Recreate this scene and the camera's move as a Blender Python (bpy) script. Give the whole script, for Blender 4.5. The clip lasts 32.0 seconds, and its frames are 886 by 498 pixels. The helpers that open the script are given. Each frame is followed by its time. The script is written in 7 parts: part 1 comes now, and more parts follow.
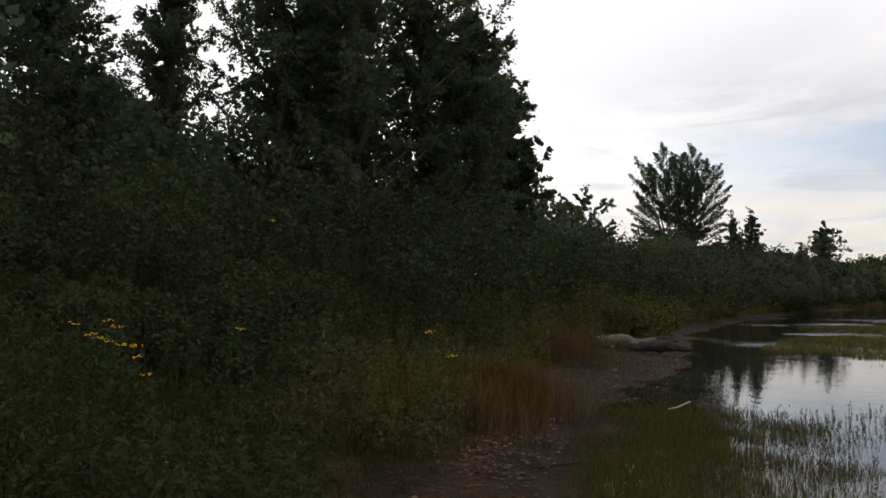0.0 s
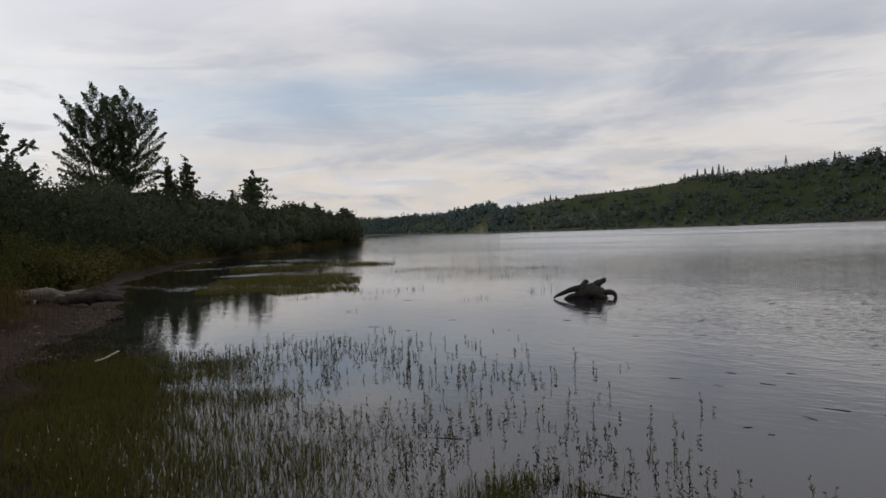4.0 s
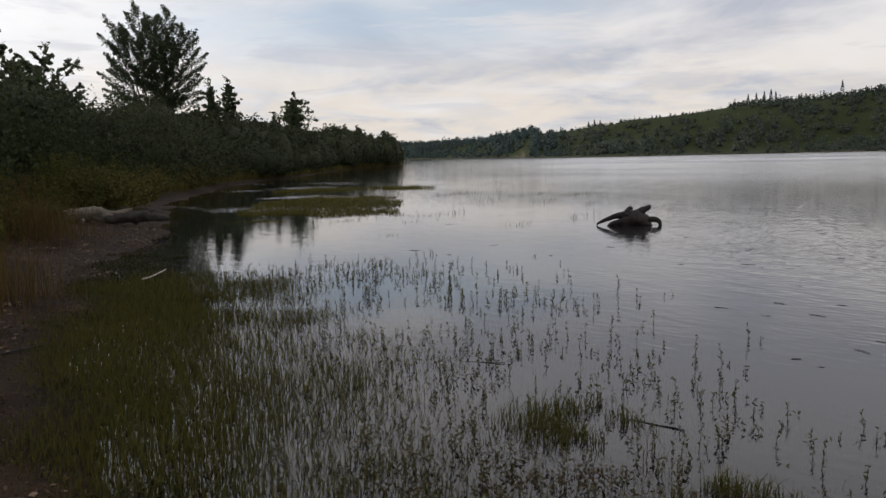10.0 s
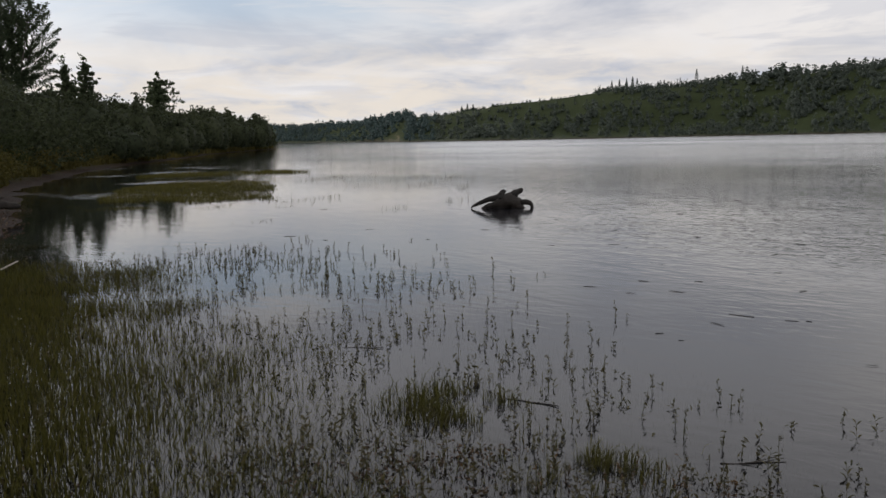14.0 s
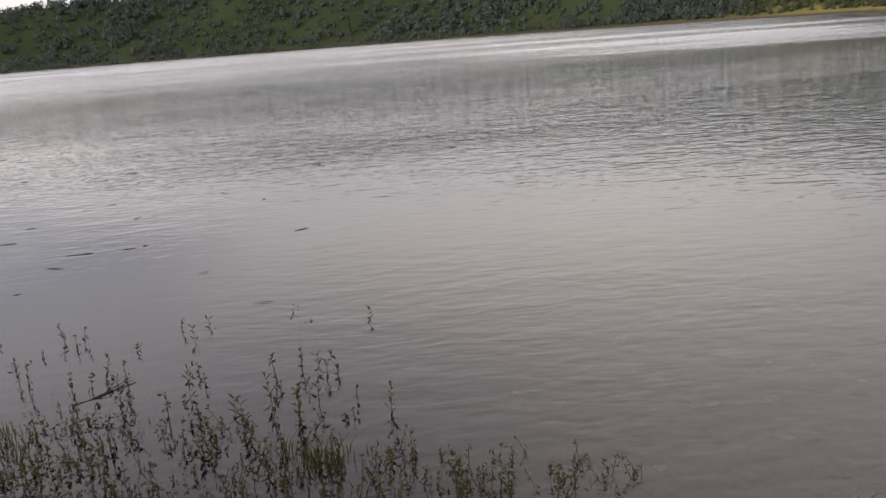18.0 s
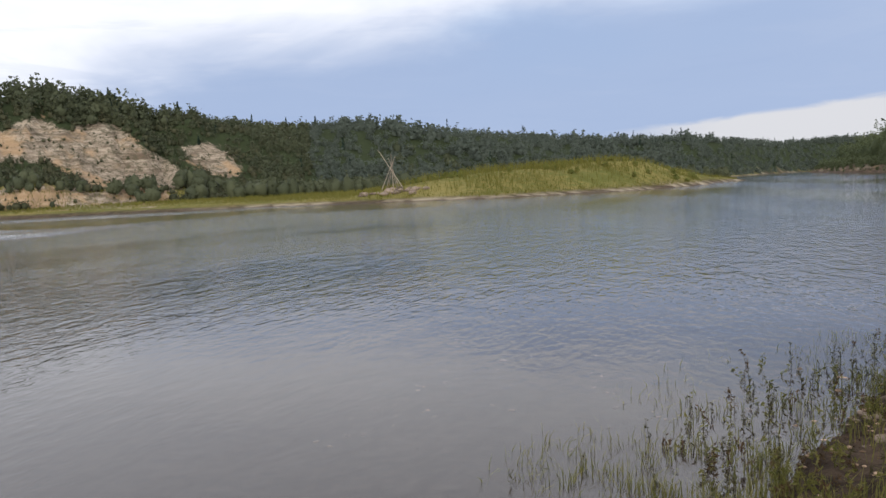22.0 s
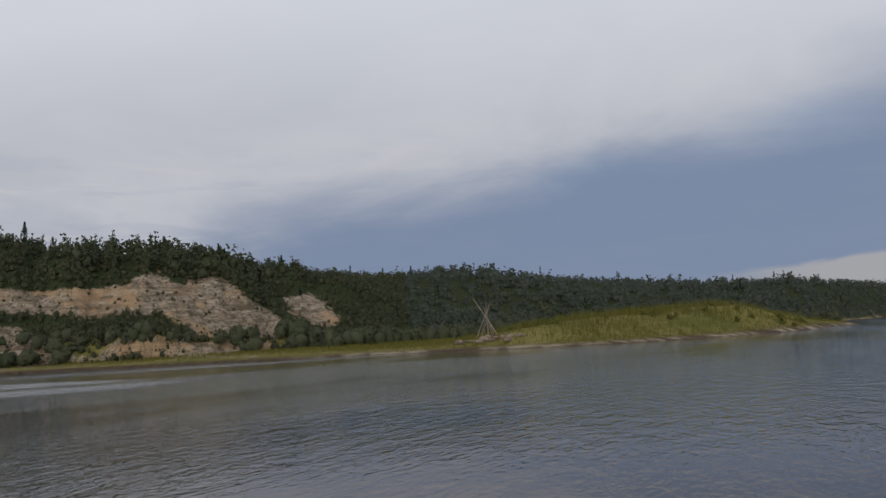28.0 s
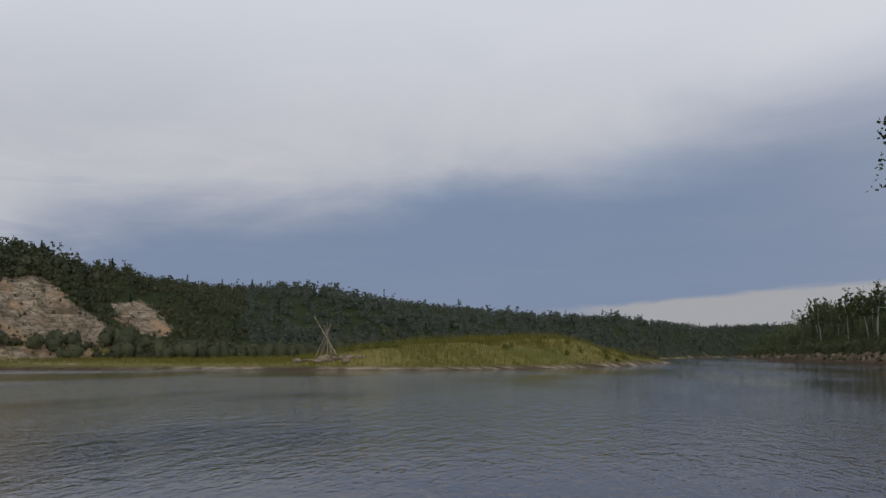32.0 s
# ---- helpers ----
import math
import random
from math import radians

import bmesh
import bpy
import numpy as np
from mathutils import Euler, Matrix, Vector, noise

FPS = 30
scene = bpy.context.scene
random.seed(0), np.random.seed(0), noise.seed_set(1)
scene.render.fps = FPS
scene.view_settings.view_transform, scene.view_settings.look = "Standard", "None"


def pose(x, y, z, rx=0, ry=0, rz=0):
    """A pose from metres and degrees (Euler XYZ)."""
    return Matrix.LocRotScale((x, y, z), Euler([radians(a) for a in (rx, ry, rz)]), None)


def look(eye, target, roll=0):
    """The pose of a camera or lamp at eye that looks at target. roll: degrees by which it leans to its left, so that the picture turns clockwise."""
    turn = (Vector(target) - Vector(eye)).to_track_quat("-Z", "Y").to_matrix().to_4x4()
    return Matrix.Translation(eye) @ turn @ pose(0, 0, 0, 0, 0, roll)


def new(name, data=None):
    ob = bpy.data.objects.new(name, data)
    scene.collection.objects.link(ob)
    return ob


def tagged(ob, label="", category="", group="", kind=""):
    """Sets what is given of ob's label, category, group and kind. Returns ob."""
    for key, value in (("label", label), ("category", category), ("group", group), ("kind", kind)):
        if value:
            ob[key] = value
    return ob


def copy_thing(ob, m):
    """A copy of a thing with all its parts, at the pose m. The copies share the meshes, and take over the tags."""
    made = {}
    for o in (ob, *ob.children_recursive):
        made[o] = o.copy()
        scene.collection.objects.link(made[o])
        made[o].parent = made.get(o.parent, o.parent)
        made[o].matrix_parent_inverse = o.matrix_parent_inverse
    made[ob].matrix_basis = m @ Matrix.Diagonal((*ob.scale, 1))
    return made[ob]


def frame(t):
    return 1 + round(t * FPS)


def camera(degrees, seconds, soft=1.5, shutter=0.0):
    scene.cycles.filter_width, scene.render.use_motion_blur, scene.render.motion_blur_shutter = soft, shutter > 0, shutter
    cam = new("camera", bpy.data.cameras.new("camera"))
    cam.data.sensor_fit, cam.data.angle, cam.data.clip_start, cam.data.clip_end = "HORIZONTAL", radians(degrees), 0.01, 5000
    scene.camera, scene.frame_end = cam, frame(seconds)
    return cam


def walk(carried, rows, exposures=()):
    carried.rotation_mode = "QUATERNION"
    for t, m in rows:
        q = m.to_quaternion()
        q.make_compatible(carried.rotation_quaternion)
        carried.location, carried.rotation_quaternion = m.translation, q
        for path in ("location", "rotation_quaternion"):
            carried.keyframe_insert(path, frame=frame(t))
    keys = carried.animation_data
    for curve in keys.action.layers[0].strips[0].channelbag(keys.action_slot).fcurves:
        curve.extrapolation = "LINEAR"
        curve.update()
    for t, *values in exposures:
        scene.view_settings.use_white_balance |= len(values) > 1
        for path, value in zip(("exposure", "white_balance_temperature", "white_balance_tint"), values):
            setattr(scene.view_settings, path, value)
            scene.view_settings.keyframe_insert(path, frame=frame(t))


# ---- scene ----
W = 32.0
cam = camera(58.4, W, soft=1.5)

# seconds, x, y, z, pitch, roll, yaw
PATH = [
    (0.0, -0.106, 0.061, 1.685, 3.29, 0.22, -1.38),
    (0.5, -0.090, 0.082, 1.680, 1.70, 0.24, -5.34),
    (1.0, -0.059, 0.087, 1.678, 0.43, 0.33, -8.23),
    (1.5, -0.078, 0.041, 1.672, -0.21, -0.31, -13.26),
    (2.0, -0.077, 0.040, 1.672, 0.39, 0.08, -17.76),
    (2.5, -0.066, 0.002, 1.650, 0.40, -0.65, -23.87),
    (3.0, -0.039, 0.007, 1.641, -0.52, 0.90, -30.24),
    (3.5, 0.004, 0.009, 1.648, -0.28, 1.12, -36.67),
    (5.5, 0.091, 0.072, 1.670, -4.29, 3.67, -45.38),
    (6.0, 0.124, 0.119, 1.654, -5.00, 1.44, -42.70),
    (6.5, 0.110, 0.123, 1.658, -5.06, 1.40, -39.53),
    (7.0, 0.087, 0.123, 1.653, -5.13, 1.20, -37.13),
    (7.5, 0.081, 0.136, 1.650, -5.28, 1.02, -36.54),
    (8.0, 0.059, 0.131, 1.642, -5.72, 1.04, -36.48),
    (8.5, 0.073, 0.147, 1.650, -6.56, 1.42, -36.34),
    (9.0, 0.098, 0.139, 1.643, -6.67, 1.39, -37.08),
    (9.5, 0.082, 0.143, 1.651, -6.72, 1.60, -37.94),
    (10.0, 0.078, 0.112, 1.643, -6.67, 1.45, -37.46),
    (10.5, 0.096, 0.116, 1.645, -6.76, 1.61, -37.13),
    (11.0, 0.093, 0.108, 1.647, -6.21, 1.67, -38.50),
    (11.5, 0.116, 0.107, 1.649, -6.55, 1.94, -39.79),
    (12.0, 0.105, 0.118, 1.648, -7.05, 2.19, -40.25),
    (12.5, 0.127, 0.131, 1.649, -7.45, 2.02, -41.09),
    (13.0, 0.129, 0.135, 1.646, -7.83, 1.40, -44.66),
    (13.5, 0.085, 0.123, 1.649, -7.91, 1.23, -46.33),
    (15.5, 0.105, 0.150, 1.631, -9.14, 2.28, -45.43),
    (16.0, 0.047, 0.134, 1.624, -11.98, 2.80, -46.12),
    (16.5, 0.109, 0.107, 1.635, -13.86, 2.86, -49.01),
    (17.0, 0.173, 0.077, 1.646, -13.80, 3.94, -61.01),
    (17.5, 0.183, 0.023, 1.641, -14.36, 3.47, -75.42),
    (18.0, 0.106, -0.091, 1.637, -15.25, 4.36, -92.00),
    (18.5, 0.091, -0.133, 1.616, -14.79, 2.79, -110.80),
    (19.0, 0.075, -0.085, 1.602, -14.89, 3.56, -131.70),
    (19.5, 0.035, -0.087, 1.624, -18.56, 7.24, -135.60),
    (20.0, -0.106, -0.121, 1.599, -17.76, 2.26, -141.92),
    (20.5, -0.137, -0.239, 1.606, -16.40, 3.31, -153.10),
    (21.0, -0.134, -0.294, 1.644, -12.73, 3.32, -162.68),
    (21.5, -0.089, -0.304, 1.658, -5.74, 2.98, -167.15),
    (22.0, -0.124, -0.252, 1.638, -4.63, 2.50, -166.31),
    (22.5, -0.174, -0.223, 1.633, -6.18, 2.37, -169.03),
    (23.0, -0.203, -0.256, 1.635, -7.15, 2.40, -177.09),
    (23.5, -0.193, -0.289, 1.629, -7.37, 1.33, -187.71),
    (24.0, -0.128, -0.319, 1.649, -5.85, 1.89, -186.50),
    (24.5, -0.111, -0.303, 1.689, 0.69, 1.84, -179.53),
    (26.5, -0.067, -0.095, 1.666, 5.69, 2.51, -176.21),
    (27.0, -0.055, -0.054, 1.663, 5.58, 2.78, -174.51),
    (27.5, -0.041, -0.028, 1.662, 6.19, 2.72, -166.80),
    (28.0, -0.024, -0.025, 1.660, 6.32, 3.04, -159.57),
    (28.5, -0.005, -0.045, 1.657, 6.88, 3.50, -156.43),
    (29.0, 0.029, -0.058, 1.654, 6.72, 2.53, -153.36),
    (29.5, 0.053, -0.059, 1.650, 6.55, 3.65, -147.33),
    (30.0, -0.002, -0.031, 1.644, 6.51, 3.53, -149.02),
    (30.5, -0.032, -0.010, 1.641, 6.07, 3.87, -155.40),
    (31.0, -0.036, 0.023, 1.639, 6.37, 1.43, -163.27),
    (31.5, -0.023, 0.048, 1.638, 6.68, -0.68, -168.16),
    (32.0, 0.006, 0.061, 1.636, 7.58, -0.04, -171.09),
]
walk(cam, [(t, pose(x, y, z, 90 + p, r, yw)) for t, x, y, z, p, r, yw in PATH],
     exposures=[(0, 0.12, 6650, 10), (3, -0.12, 6550, 10), (5.5, -0.34, 6450, 10), (6.5, -0.30, 6500, 10), (8, -0.17, 6550, 10), (10, -0.04, 6570, 10), (13, -0.03, 6550, 10), (16, 0.16, 6500, 10), (17, 0.68, 6450, 12), (18, 0.58, 6700, 14), (19, 0.50, 6650, 12), (20, 0.96, 6600, 10), (21, 1.02, 6250, 10), (22, 0.53, 6250, 10), (23, 0.60, 6520, 10), (23.5, 0.74, 6950, 10), (24, 0.84, 6950, 10), (24.5, 0.62, 6700, 10), (26.5, -0.44, 6320, 10), (28, -0.47, 6220, 10), (30, -0.47, 6330, 10), (31, -0.49, 6200, 10), (32, -0.47, 6230, 10)])

# ------------------------------------------------------------------ light
SUN_AZ, SUN_EL = -18.0, 13.0        # degrees clockwise from +y, above the horizon


def ramp_value(nt, value, lo, hi):
    n = nt.nodes.new("ShaderNodeMapRange")
    n.interpolation_type = "SMOOTHSTEP"
    nt.links.new(value, n.inputs["Value"])
    n.inputs["From Min"].default_value, n.inputs["From Max"].default_value = lo, hi
    return n.outputs["Result"]


def calc(nt, op, a, b=None, c=None):
    n = nt.nodes.new("ShaderNodeMath")
    n.operation = op
    for i, v in enumerate((a, b, c)):
        if v is None:
            continue
        if isinstance(v, (int, float)):
            n.inputs[i].default_value = v
        else:
            nt.links.new(v, n.inputs[i])
    return n.outputs[0]


def blend(nt, fac, a, b):
    n = nt.nodes.new("ShaderNodeMix")
    n.data_type = "RGBA"
    for sock, v in ((n.inputs[0], fac), (n.inputs[6], a), (n.inputs[7], b)):
        if isinstance(v, (int, float)):
            sock.default_value = v
        elif isinstance(v, tuple):
            sock.default_value = (*v, 1)
        else:
            nt.links.new(v, sock)
    return n.outputs[2]


def noise_value(nt, vec, scale, detail=4.0, rough=0.55, dist=0.0):
    n = nt.nodes.new("ShaderNodeTexNoise")
    if vec is not None:
        nt.links.new(vec, n.inputs["Vector"])
    n.inputs["Scale"].default_value, n.inputs["Detail"].default_value = scale, detail
    n.inputs["Roughness"].default_value, n.inputs["Distortion"].default_value = rough, dist
    return n.outputs["Fac"]


def make_sky():
    world = bpy.data.worlds.new("evening_sky")
    scene.world = world
    world.use_nodes = True
    nt = world.node_tree
    nt.nodes.clear()
    out = nt.nodes.new("ShaderNodeOutputWorld")
    back = nt.nodes.new("ShaderNodeBackground")
    back.inputs["Strength"].default_value = 0.1
    nt.links.new(back.outputs[0], out.inputs[0])
    sky = nt.nodes.new("ShaderNodeTexSky")
    sky.sky_type, sky.sun_disc = "NISHITA", False
    sky.sun_elevation, sky.sun_rotation = radians(SUN_EL), radians(SUN_AZ)
    tc = nt.nodes.new("ShaderNodeTexCoord")
    sep = nt.nodes.new("ShaderNodeSeparateXYZ")
    nt.links.new(tc.outputs["Generated"], sep.inputs[0])
    X, Y, Z = sep.outputs
    # the clouds lie on a flat layer
    up = calc(nt, "ADD", calc(nt, "MAXIMUM", Z, 0.0), 0.17)
    flat = nt.nodes.new("ShaderNodeCombineXYZ")
    nt.links.new(calc(nt, "DIVIDE", X, up), flat.inputs[0])
    nt.links.new(calc(nt, "DIVIDE", Y, up), flat.inputs[1])
    flat.inputs[2].default_value = 3.7
    V = flat.outputs[0]
    el = calc(nt, "MULTIPLY", calc(nt, "ARCSINE", Z), 57.2958)
    # azimuth 0..360 clockwise from +y, cut at the bright side
    az = calc(nt, "ADD", calc(nt, "MULTIPLY", calc(nt, "ARCTAN2", calc(nt, "MULTIPLY", X, -1.0), calc(nt, "MULTIPLY", Y, -1.0)), 57.2958), 180.0)
    n_big = noise_value(nt, V, 0.42, 3.0, 0.5)
    n_mid = noise_value(nt, V, 1.1, 5.0, 0.55, 0.4)
    n_fine = noise_value(nt, V, 2.6, 6.0, 0.6, 0.6)
    wob = calc(nt, "SUBTRACT", n_mid, 0.5)
    # grey-white cloud, lighter and darker lumps
    calm = ramp_value(nt, calc(nt, "ADD", calc(nt, "MULTIPLY", X, math.sin(radians(165))), calc(nt, "MULTIPLY", Y, math.cos(radians(165)))), -0.2, 0.6)
    lump = calc(nt, "ADD", calc(nt, "MULTIPLY", ramp_value(nt, n_mid, 0.36, 0.66), calc(nt, "SUBTRACT", 1.0, calc(nt, "MULTIPLY", calm, 0.75))), calc(nt, "MULTIPLY", calm, 0.40))
    cloud = blend(nt, lump, (5.0, 5.3, 6.1), (8.5, 8.3, 8.3))
    # clear pale blue gaps
    gap = calc(nt, "MULTIPLY", ramp_value(nt, n_big, 0.48, 0.62), ramp_value(nt, el, 4.5, 10.0))
    sky_blue = blend(nt, 0.75, sky.outputs[0], (4.9, 6.2, 8.0))
    cloud = blend(nt, calc(nt, "MULTIPLY", gap, 0.75), cloud, sky_blue)
    cloud = blend(nt, calc(nt, "MULTIPLY", ramp_value(nt, el, 12.0, 27.0), 0.6), cloud, (10.2, 10.3, 10.8))
    # brighter towards the hidden sun
    sdir = (math.sin(radians(SUN_AZ)), math.cos(radians(SUN_AZ)))
    facing = calc(nt, "ADD", calc(nt, "MULTIPLY", X, sdir[0]), calc(nt, "MULTIPLY", Y, sdir[1]))
    glow = calc(nt, "MULTIPLY", ramp_value(nt, facing, 0.6, 0.99), ramp_value(nt, el, 60.0, 5.0))
    cloud = blend(nt, calc(nt, "MULTIPLY", glow, 0.8), cloud, (11.6, 11.7, 11.9))
    veil = calc(nt, "MULTIPLY", ramp_value(nt, facing, -0.97, -0.62), ramp_value(nt, el, 10.0, 21.0))
    cloud = blend(nt, calc(nt, "MULTIPLY", veil, 0.75), cloud, (9.6, 9.5, 9.9))
    lit = calc(nt, "ADD", calc(nt, "MULTIPLY", X, math.sin(radians(98))), calc(nt, "MULTIPLY", Y, math.cos(radians(98))))
    lit = calc(nt, "MULTIPLY", ramp_value(nt, lit, 0.84, 0.985), ramp_value(nt, el, 6.0, 16.0))
    cloud = blend(nt, calc(nt, "MULTIPLY", lit, 0.9), cloud, (12.0, 11.6, 11.2))
    # sky overhead, mostly out of view, dimmed to cut the light from above
    cloud = blend(nt, calc(nt, "MULTIPLY", ramp_value(nt, el, 22.0, 48.0), 0.8), cloud, (7.2, 7.3, 7.7))
    # cream streaks low down on the bright side
    low = calc(nt, "MULTIPLY", ramp_value(nt, el, 9.0, 2.5), ramp_value(nt, facing, -0.35, 0.4))
    low = calc(nt, "MULTIPLY", low, ramp_value(nt, n_fine, 0.30, 0.62))
    cloud = blend(nt, calc(nt, "MULTIPLY", low, 0.9), cloud, (8.3, 7.6, 6.8))
    # thin level streaks of cloud
    lay = nt.nodes.new("ShaderNodeCombineXYZ")
    nt.links.new(calc(nt, "MULTIPLY", az, 0.075), lay.inputs[0])
    nt.links.new(calc(nt, "MULTIPLY", el, 0.50), lay.inputs[1])
    streak = noise_value(nt, lay.outputs[0], 1.0, 5.0, 0.58, 0.5)
    flatband = calc(nt, "MULTIPLY", ramp_value(nt, el, 1.0, 4.0), ramp_value(nt, el, 17.0, 9.0))
    cloud = blend(nt, calc(nt, "MULTIPLY", calc(nt, "MULTIPLY", ramp_value(nt, streak, 0.54, 0.66), flatband), 0.42), cloud, (8.6, 8.2, 7.9))
    cloud = blend(nt, calc(nt, "MULTIPLY", calc(nt, "MULTIPLY", ramp_value(nt, streak, 0.46, 0.36), flatband), 0.34), cloud, (5.0, 5.3, 6.2))
    # the dark blue rain cloud up the river
    away = calc(nt, "ADD", calc(nt, "MULTIPLY", X, math.sin(radians(172))), calc(nt, "MULTIPLY", Y, math.cos(radians(172))))
    top = calc(nt, "ADD", calc(nt, "MULTIPLY", wob, 9.0), calc(nt, "ADD", el, calc(nt, "MULTIPLY", calc(nt, "SUBTRACT", az, 170.0), -0.16)))
    band = calc(nt, "MULTIPLY", ramp_value(nt, top, 16.8, 8.6), ramp_value(nt, away, 0.55, 0.95))
    cloud = blend(nt, calc(nt, "MULTIPLY", band, 0.92), cloud, (2.55, 3.25, 4.7))
    # a light gap beneath its edge
    edge = calc(nt, "ADD", 3.35, calc(nt, "MULTIPLY", calc(nt, "SUBTRACT", az, 179.0), 0.07))
    under = calc(nt, "SUBTRACT", calc(nt, "ADD", edge, calc(nt, "MULTIPLY", calc(nt, "SUBTRACT", n_fine, 0.5), 0.9)), el)
    light = calc(nt, "MULTIPLY", ramp_value(nt, under, -0.1, 0.35), ramp_value(nt, az, 176.0, 186.0))
    light = calc(nt, "MULTIPLY", light, ramp_value(nt, az, 262.0, 240.0))
    cloud = blend(nt, calc(nt, "MULTIPLY", light, 0.9), cloud, (5.4, 5.25, 5.2))
    nt.links.new(cloud, back.inputs["Color"])


make_sky()
sun = new("sun", bpy.data.lights.new("sun", "SUN"))
sun.data.energy, sun.data.angle, sun.data.color = 1.5, radians(14), (1.0, 0.95, 0.88)
sun.matrix_world = look((0, 0, 60), (-math.sin(radians(SUN_AZ)) * 50, -math.cos(radians(SUN_AZ)) * 50, 60 - 50 * math.tan(radians(SUN_EL))))


# ------------------------------------------------------------------ materials
def material(name):
    m = bpy.data.materials.new(name)
    m.use_nodes = True
    nt = m.node_tree
    return m, nt, nt.nodes["Principled BSDF"]


def geo_place(nt):
    return nt.nodes.new("ShaderNodeNewGeometry").outputs["Position"]


def bump(nt, bsdf, height, strength, distance):
    b = nt.nodes.new("ShaderNodeBump")
    b.inputs["Strength"].default_value, b.inputs["Distance"].default_value = strength, distance
    nt.links.new(height, b.inputs["Height"])
    nt.links.new(b.outputs[0], bsdf.inputs["Normal"])
    return b


def foliage(name, a, b, glow=0.35, rough=0.7, grain=0.0, speckle=0.6):
    """Leaves: two greens from leaf to leaf and thing to thing, light shining through."""
    m, nt, p = material(name)
    g = nt.nodes.new("ShaderNodeNewGeometry")
    info = nt.nodes.new("ShaderNodeObjectInfo")
    v = calc(nt, "ADD", calc(nt, "MULTIPLY", calc(nt, "SUBTRACT", g.outputs["Random Per Island"], 0.5), speckle), calc(nt, "MULTIPLY", noise_value(nt, g.outputs["Position"], 0.16, 3.0), 0.8))
    v = calc(nt, "SUBTRACT", calc(nt, "ADD", v, calc(nt, "MULTIPLY", info.outputs["Random"], 0.2)), 0.0)
    col = blend(nt, v, a, b)
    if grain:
        # clumps of leaves with deep gaps, the shade in the gaps painted as darker colour
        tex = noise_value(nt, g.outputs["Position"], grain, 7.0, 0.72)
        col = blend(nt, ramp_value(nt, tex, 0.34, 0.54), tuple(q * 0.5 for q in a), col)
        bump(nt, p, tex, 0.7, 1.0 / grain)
    nt.links.new(col, p.inputs["Base Color"])
    p.inputs["Roughness"].default_value = rough
    p.inputs["Specular IOR Level"].default_value = 0.16
    t = nt.nodes.new("ShaderNodeBsdfTranslucent")
    nt.links.new(col, t.inputs["Color"])
    mix = nt.nodes.new("ShaderNodeMixShader")
    mix.inputs[0].default_value = glow
    nt.links.new(p.outputs[0], mix.inputs[1])
    nt.links.new(t.outputs[0], mix.inputs[2])
    nt.links.new(mix.outputs[0], nt.nodes["Material Output"].inputs["Surface"])
    return m


def surface(name, a, b, scale, rough=0.85, relief=0.5, depth=0.02, stretch=(1, 1, 1), spec=0.3):
    """Wood, stone, soil: two tones at two scales, with fine relief, in the thing's own metres."""
    m, nt, p = material(name)
    tc = nt.nodes.new("ShaderNodeTexCoord")
    mp = nt.nodes.new("ShaderNodeMapping")
    mp.inputs["Scale"].default_value = stretch
    nt.links.new(tc.outputs["Object"], mp.inputs["Vector"])
    big = noise_value(nt, mp.outputs[0], scale, 4.0, 0.6)
    fine = noise_value(nt, mp.outputs[0], scale * 7, 5.0, 0.65)
    info = nt.nodes.new("ShaderNodeObjectInfo")
    f = calc(nt, "ADD", calc(nt, "MULTIPLY", big, 0.9), calc(nt, "MULTIPLY", fine, 0.7))
    f = calc(nt, "ADD", f, calc(nt, "MULTIPLY", calc(nt, "SUBTRACT", info.outputs["Random"], 0.5), 0.5))
    nt.links.new(blend(nt, ramp_value(nt, f, 0.45, 1.15), a, b), p.inputs["Base Color"])
    p.inputs["Roughness"].default_value = rough
    p.inputs["Specular IOR Level"].default_value = spec
    bump(nt, p, fine, relief, depth)
    return m


# lightened and greyed: the veil of haze over the trees put into the leaf colour
M_LEAF_DARK = foliage("cottonwood_leaves", (0.044, 0.060, 0.037), (0.102, 0.124, 0.064), 0.5)
# darker leaf for plants below the trees, tree shade put into the colour
M_SHADED_LEAF = foliage("shaded_undergrowth_leaves", (0.017, 0.025, 0.011), (0.048, 0.058, 0.020))
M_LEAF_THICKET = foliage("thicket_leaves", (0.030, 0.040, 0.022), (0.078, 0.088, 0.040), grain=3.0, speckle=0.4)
M_FRINGE = foliage("waterside_grass", (0.046, 0.044, 0.012), (0.135, 0.112, 0.030), 0.35)
M_STEM = foliage("bank_weed_leaves", (0.028, 0.033, 0.008), (0.112, 0.105, 0.025))
M_LEAF_BANK = foliage("willow_leaves", (0.022, 0.040, 0.016), (0.060, 0.085, 0.028))
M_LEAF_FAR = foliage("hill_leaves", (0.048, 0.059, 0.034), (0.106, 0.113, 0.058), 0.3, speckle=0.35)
# leaf colours blued and paled with distance, standing in for haze
M_LEAF_HAZE_BLUE = foliage("hazed_slope_leaves", (0.047, 0.061, 0.052), (0.095, 0.111, 0.084), 0.3, speckle=0.35)
M_LEAF_HAZE = foliage("hazed_upper_leaves", (0.062, 0.078, 0.064), (0.118, 0.136, 0.102), 0.42, speckle=0.25)
M_LEAF_HAZE_FAR = foliage("hazed_distant_leaves", (0.040, 0.064, 0.062), (0.075, 0.104, 0.096), 0.25, speckle=0.3)
M_LEAF_OLIVE = foliage("bank_poplar_leaves", (0.060, 0.078, 0.040), (0.150, 0.168, 0.075), speckle=0.45)
M_LEAF_ALDER = foliage("alder_dark_leaves", (0.029, 0.043, 0.017), (0.100, 0.110, 0.037))
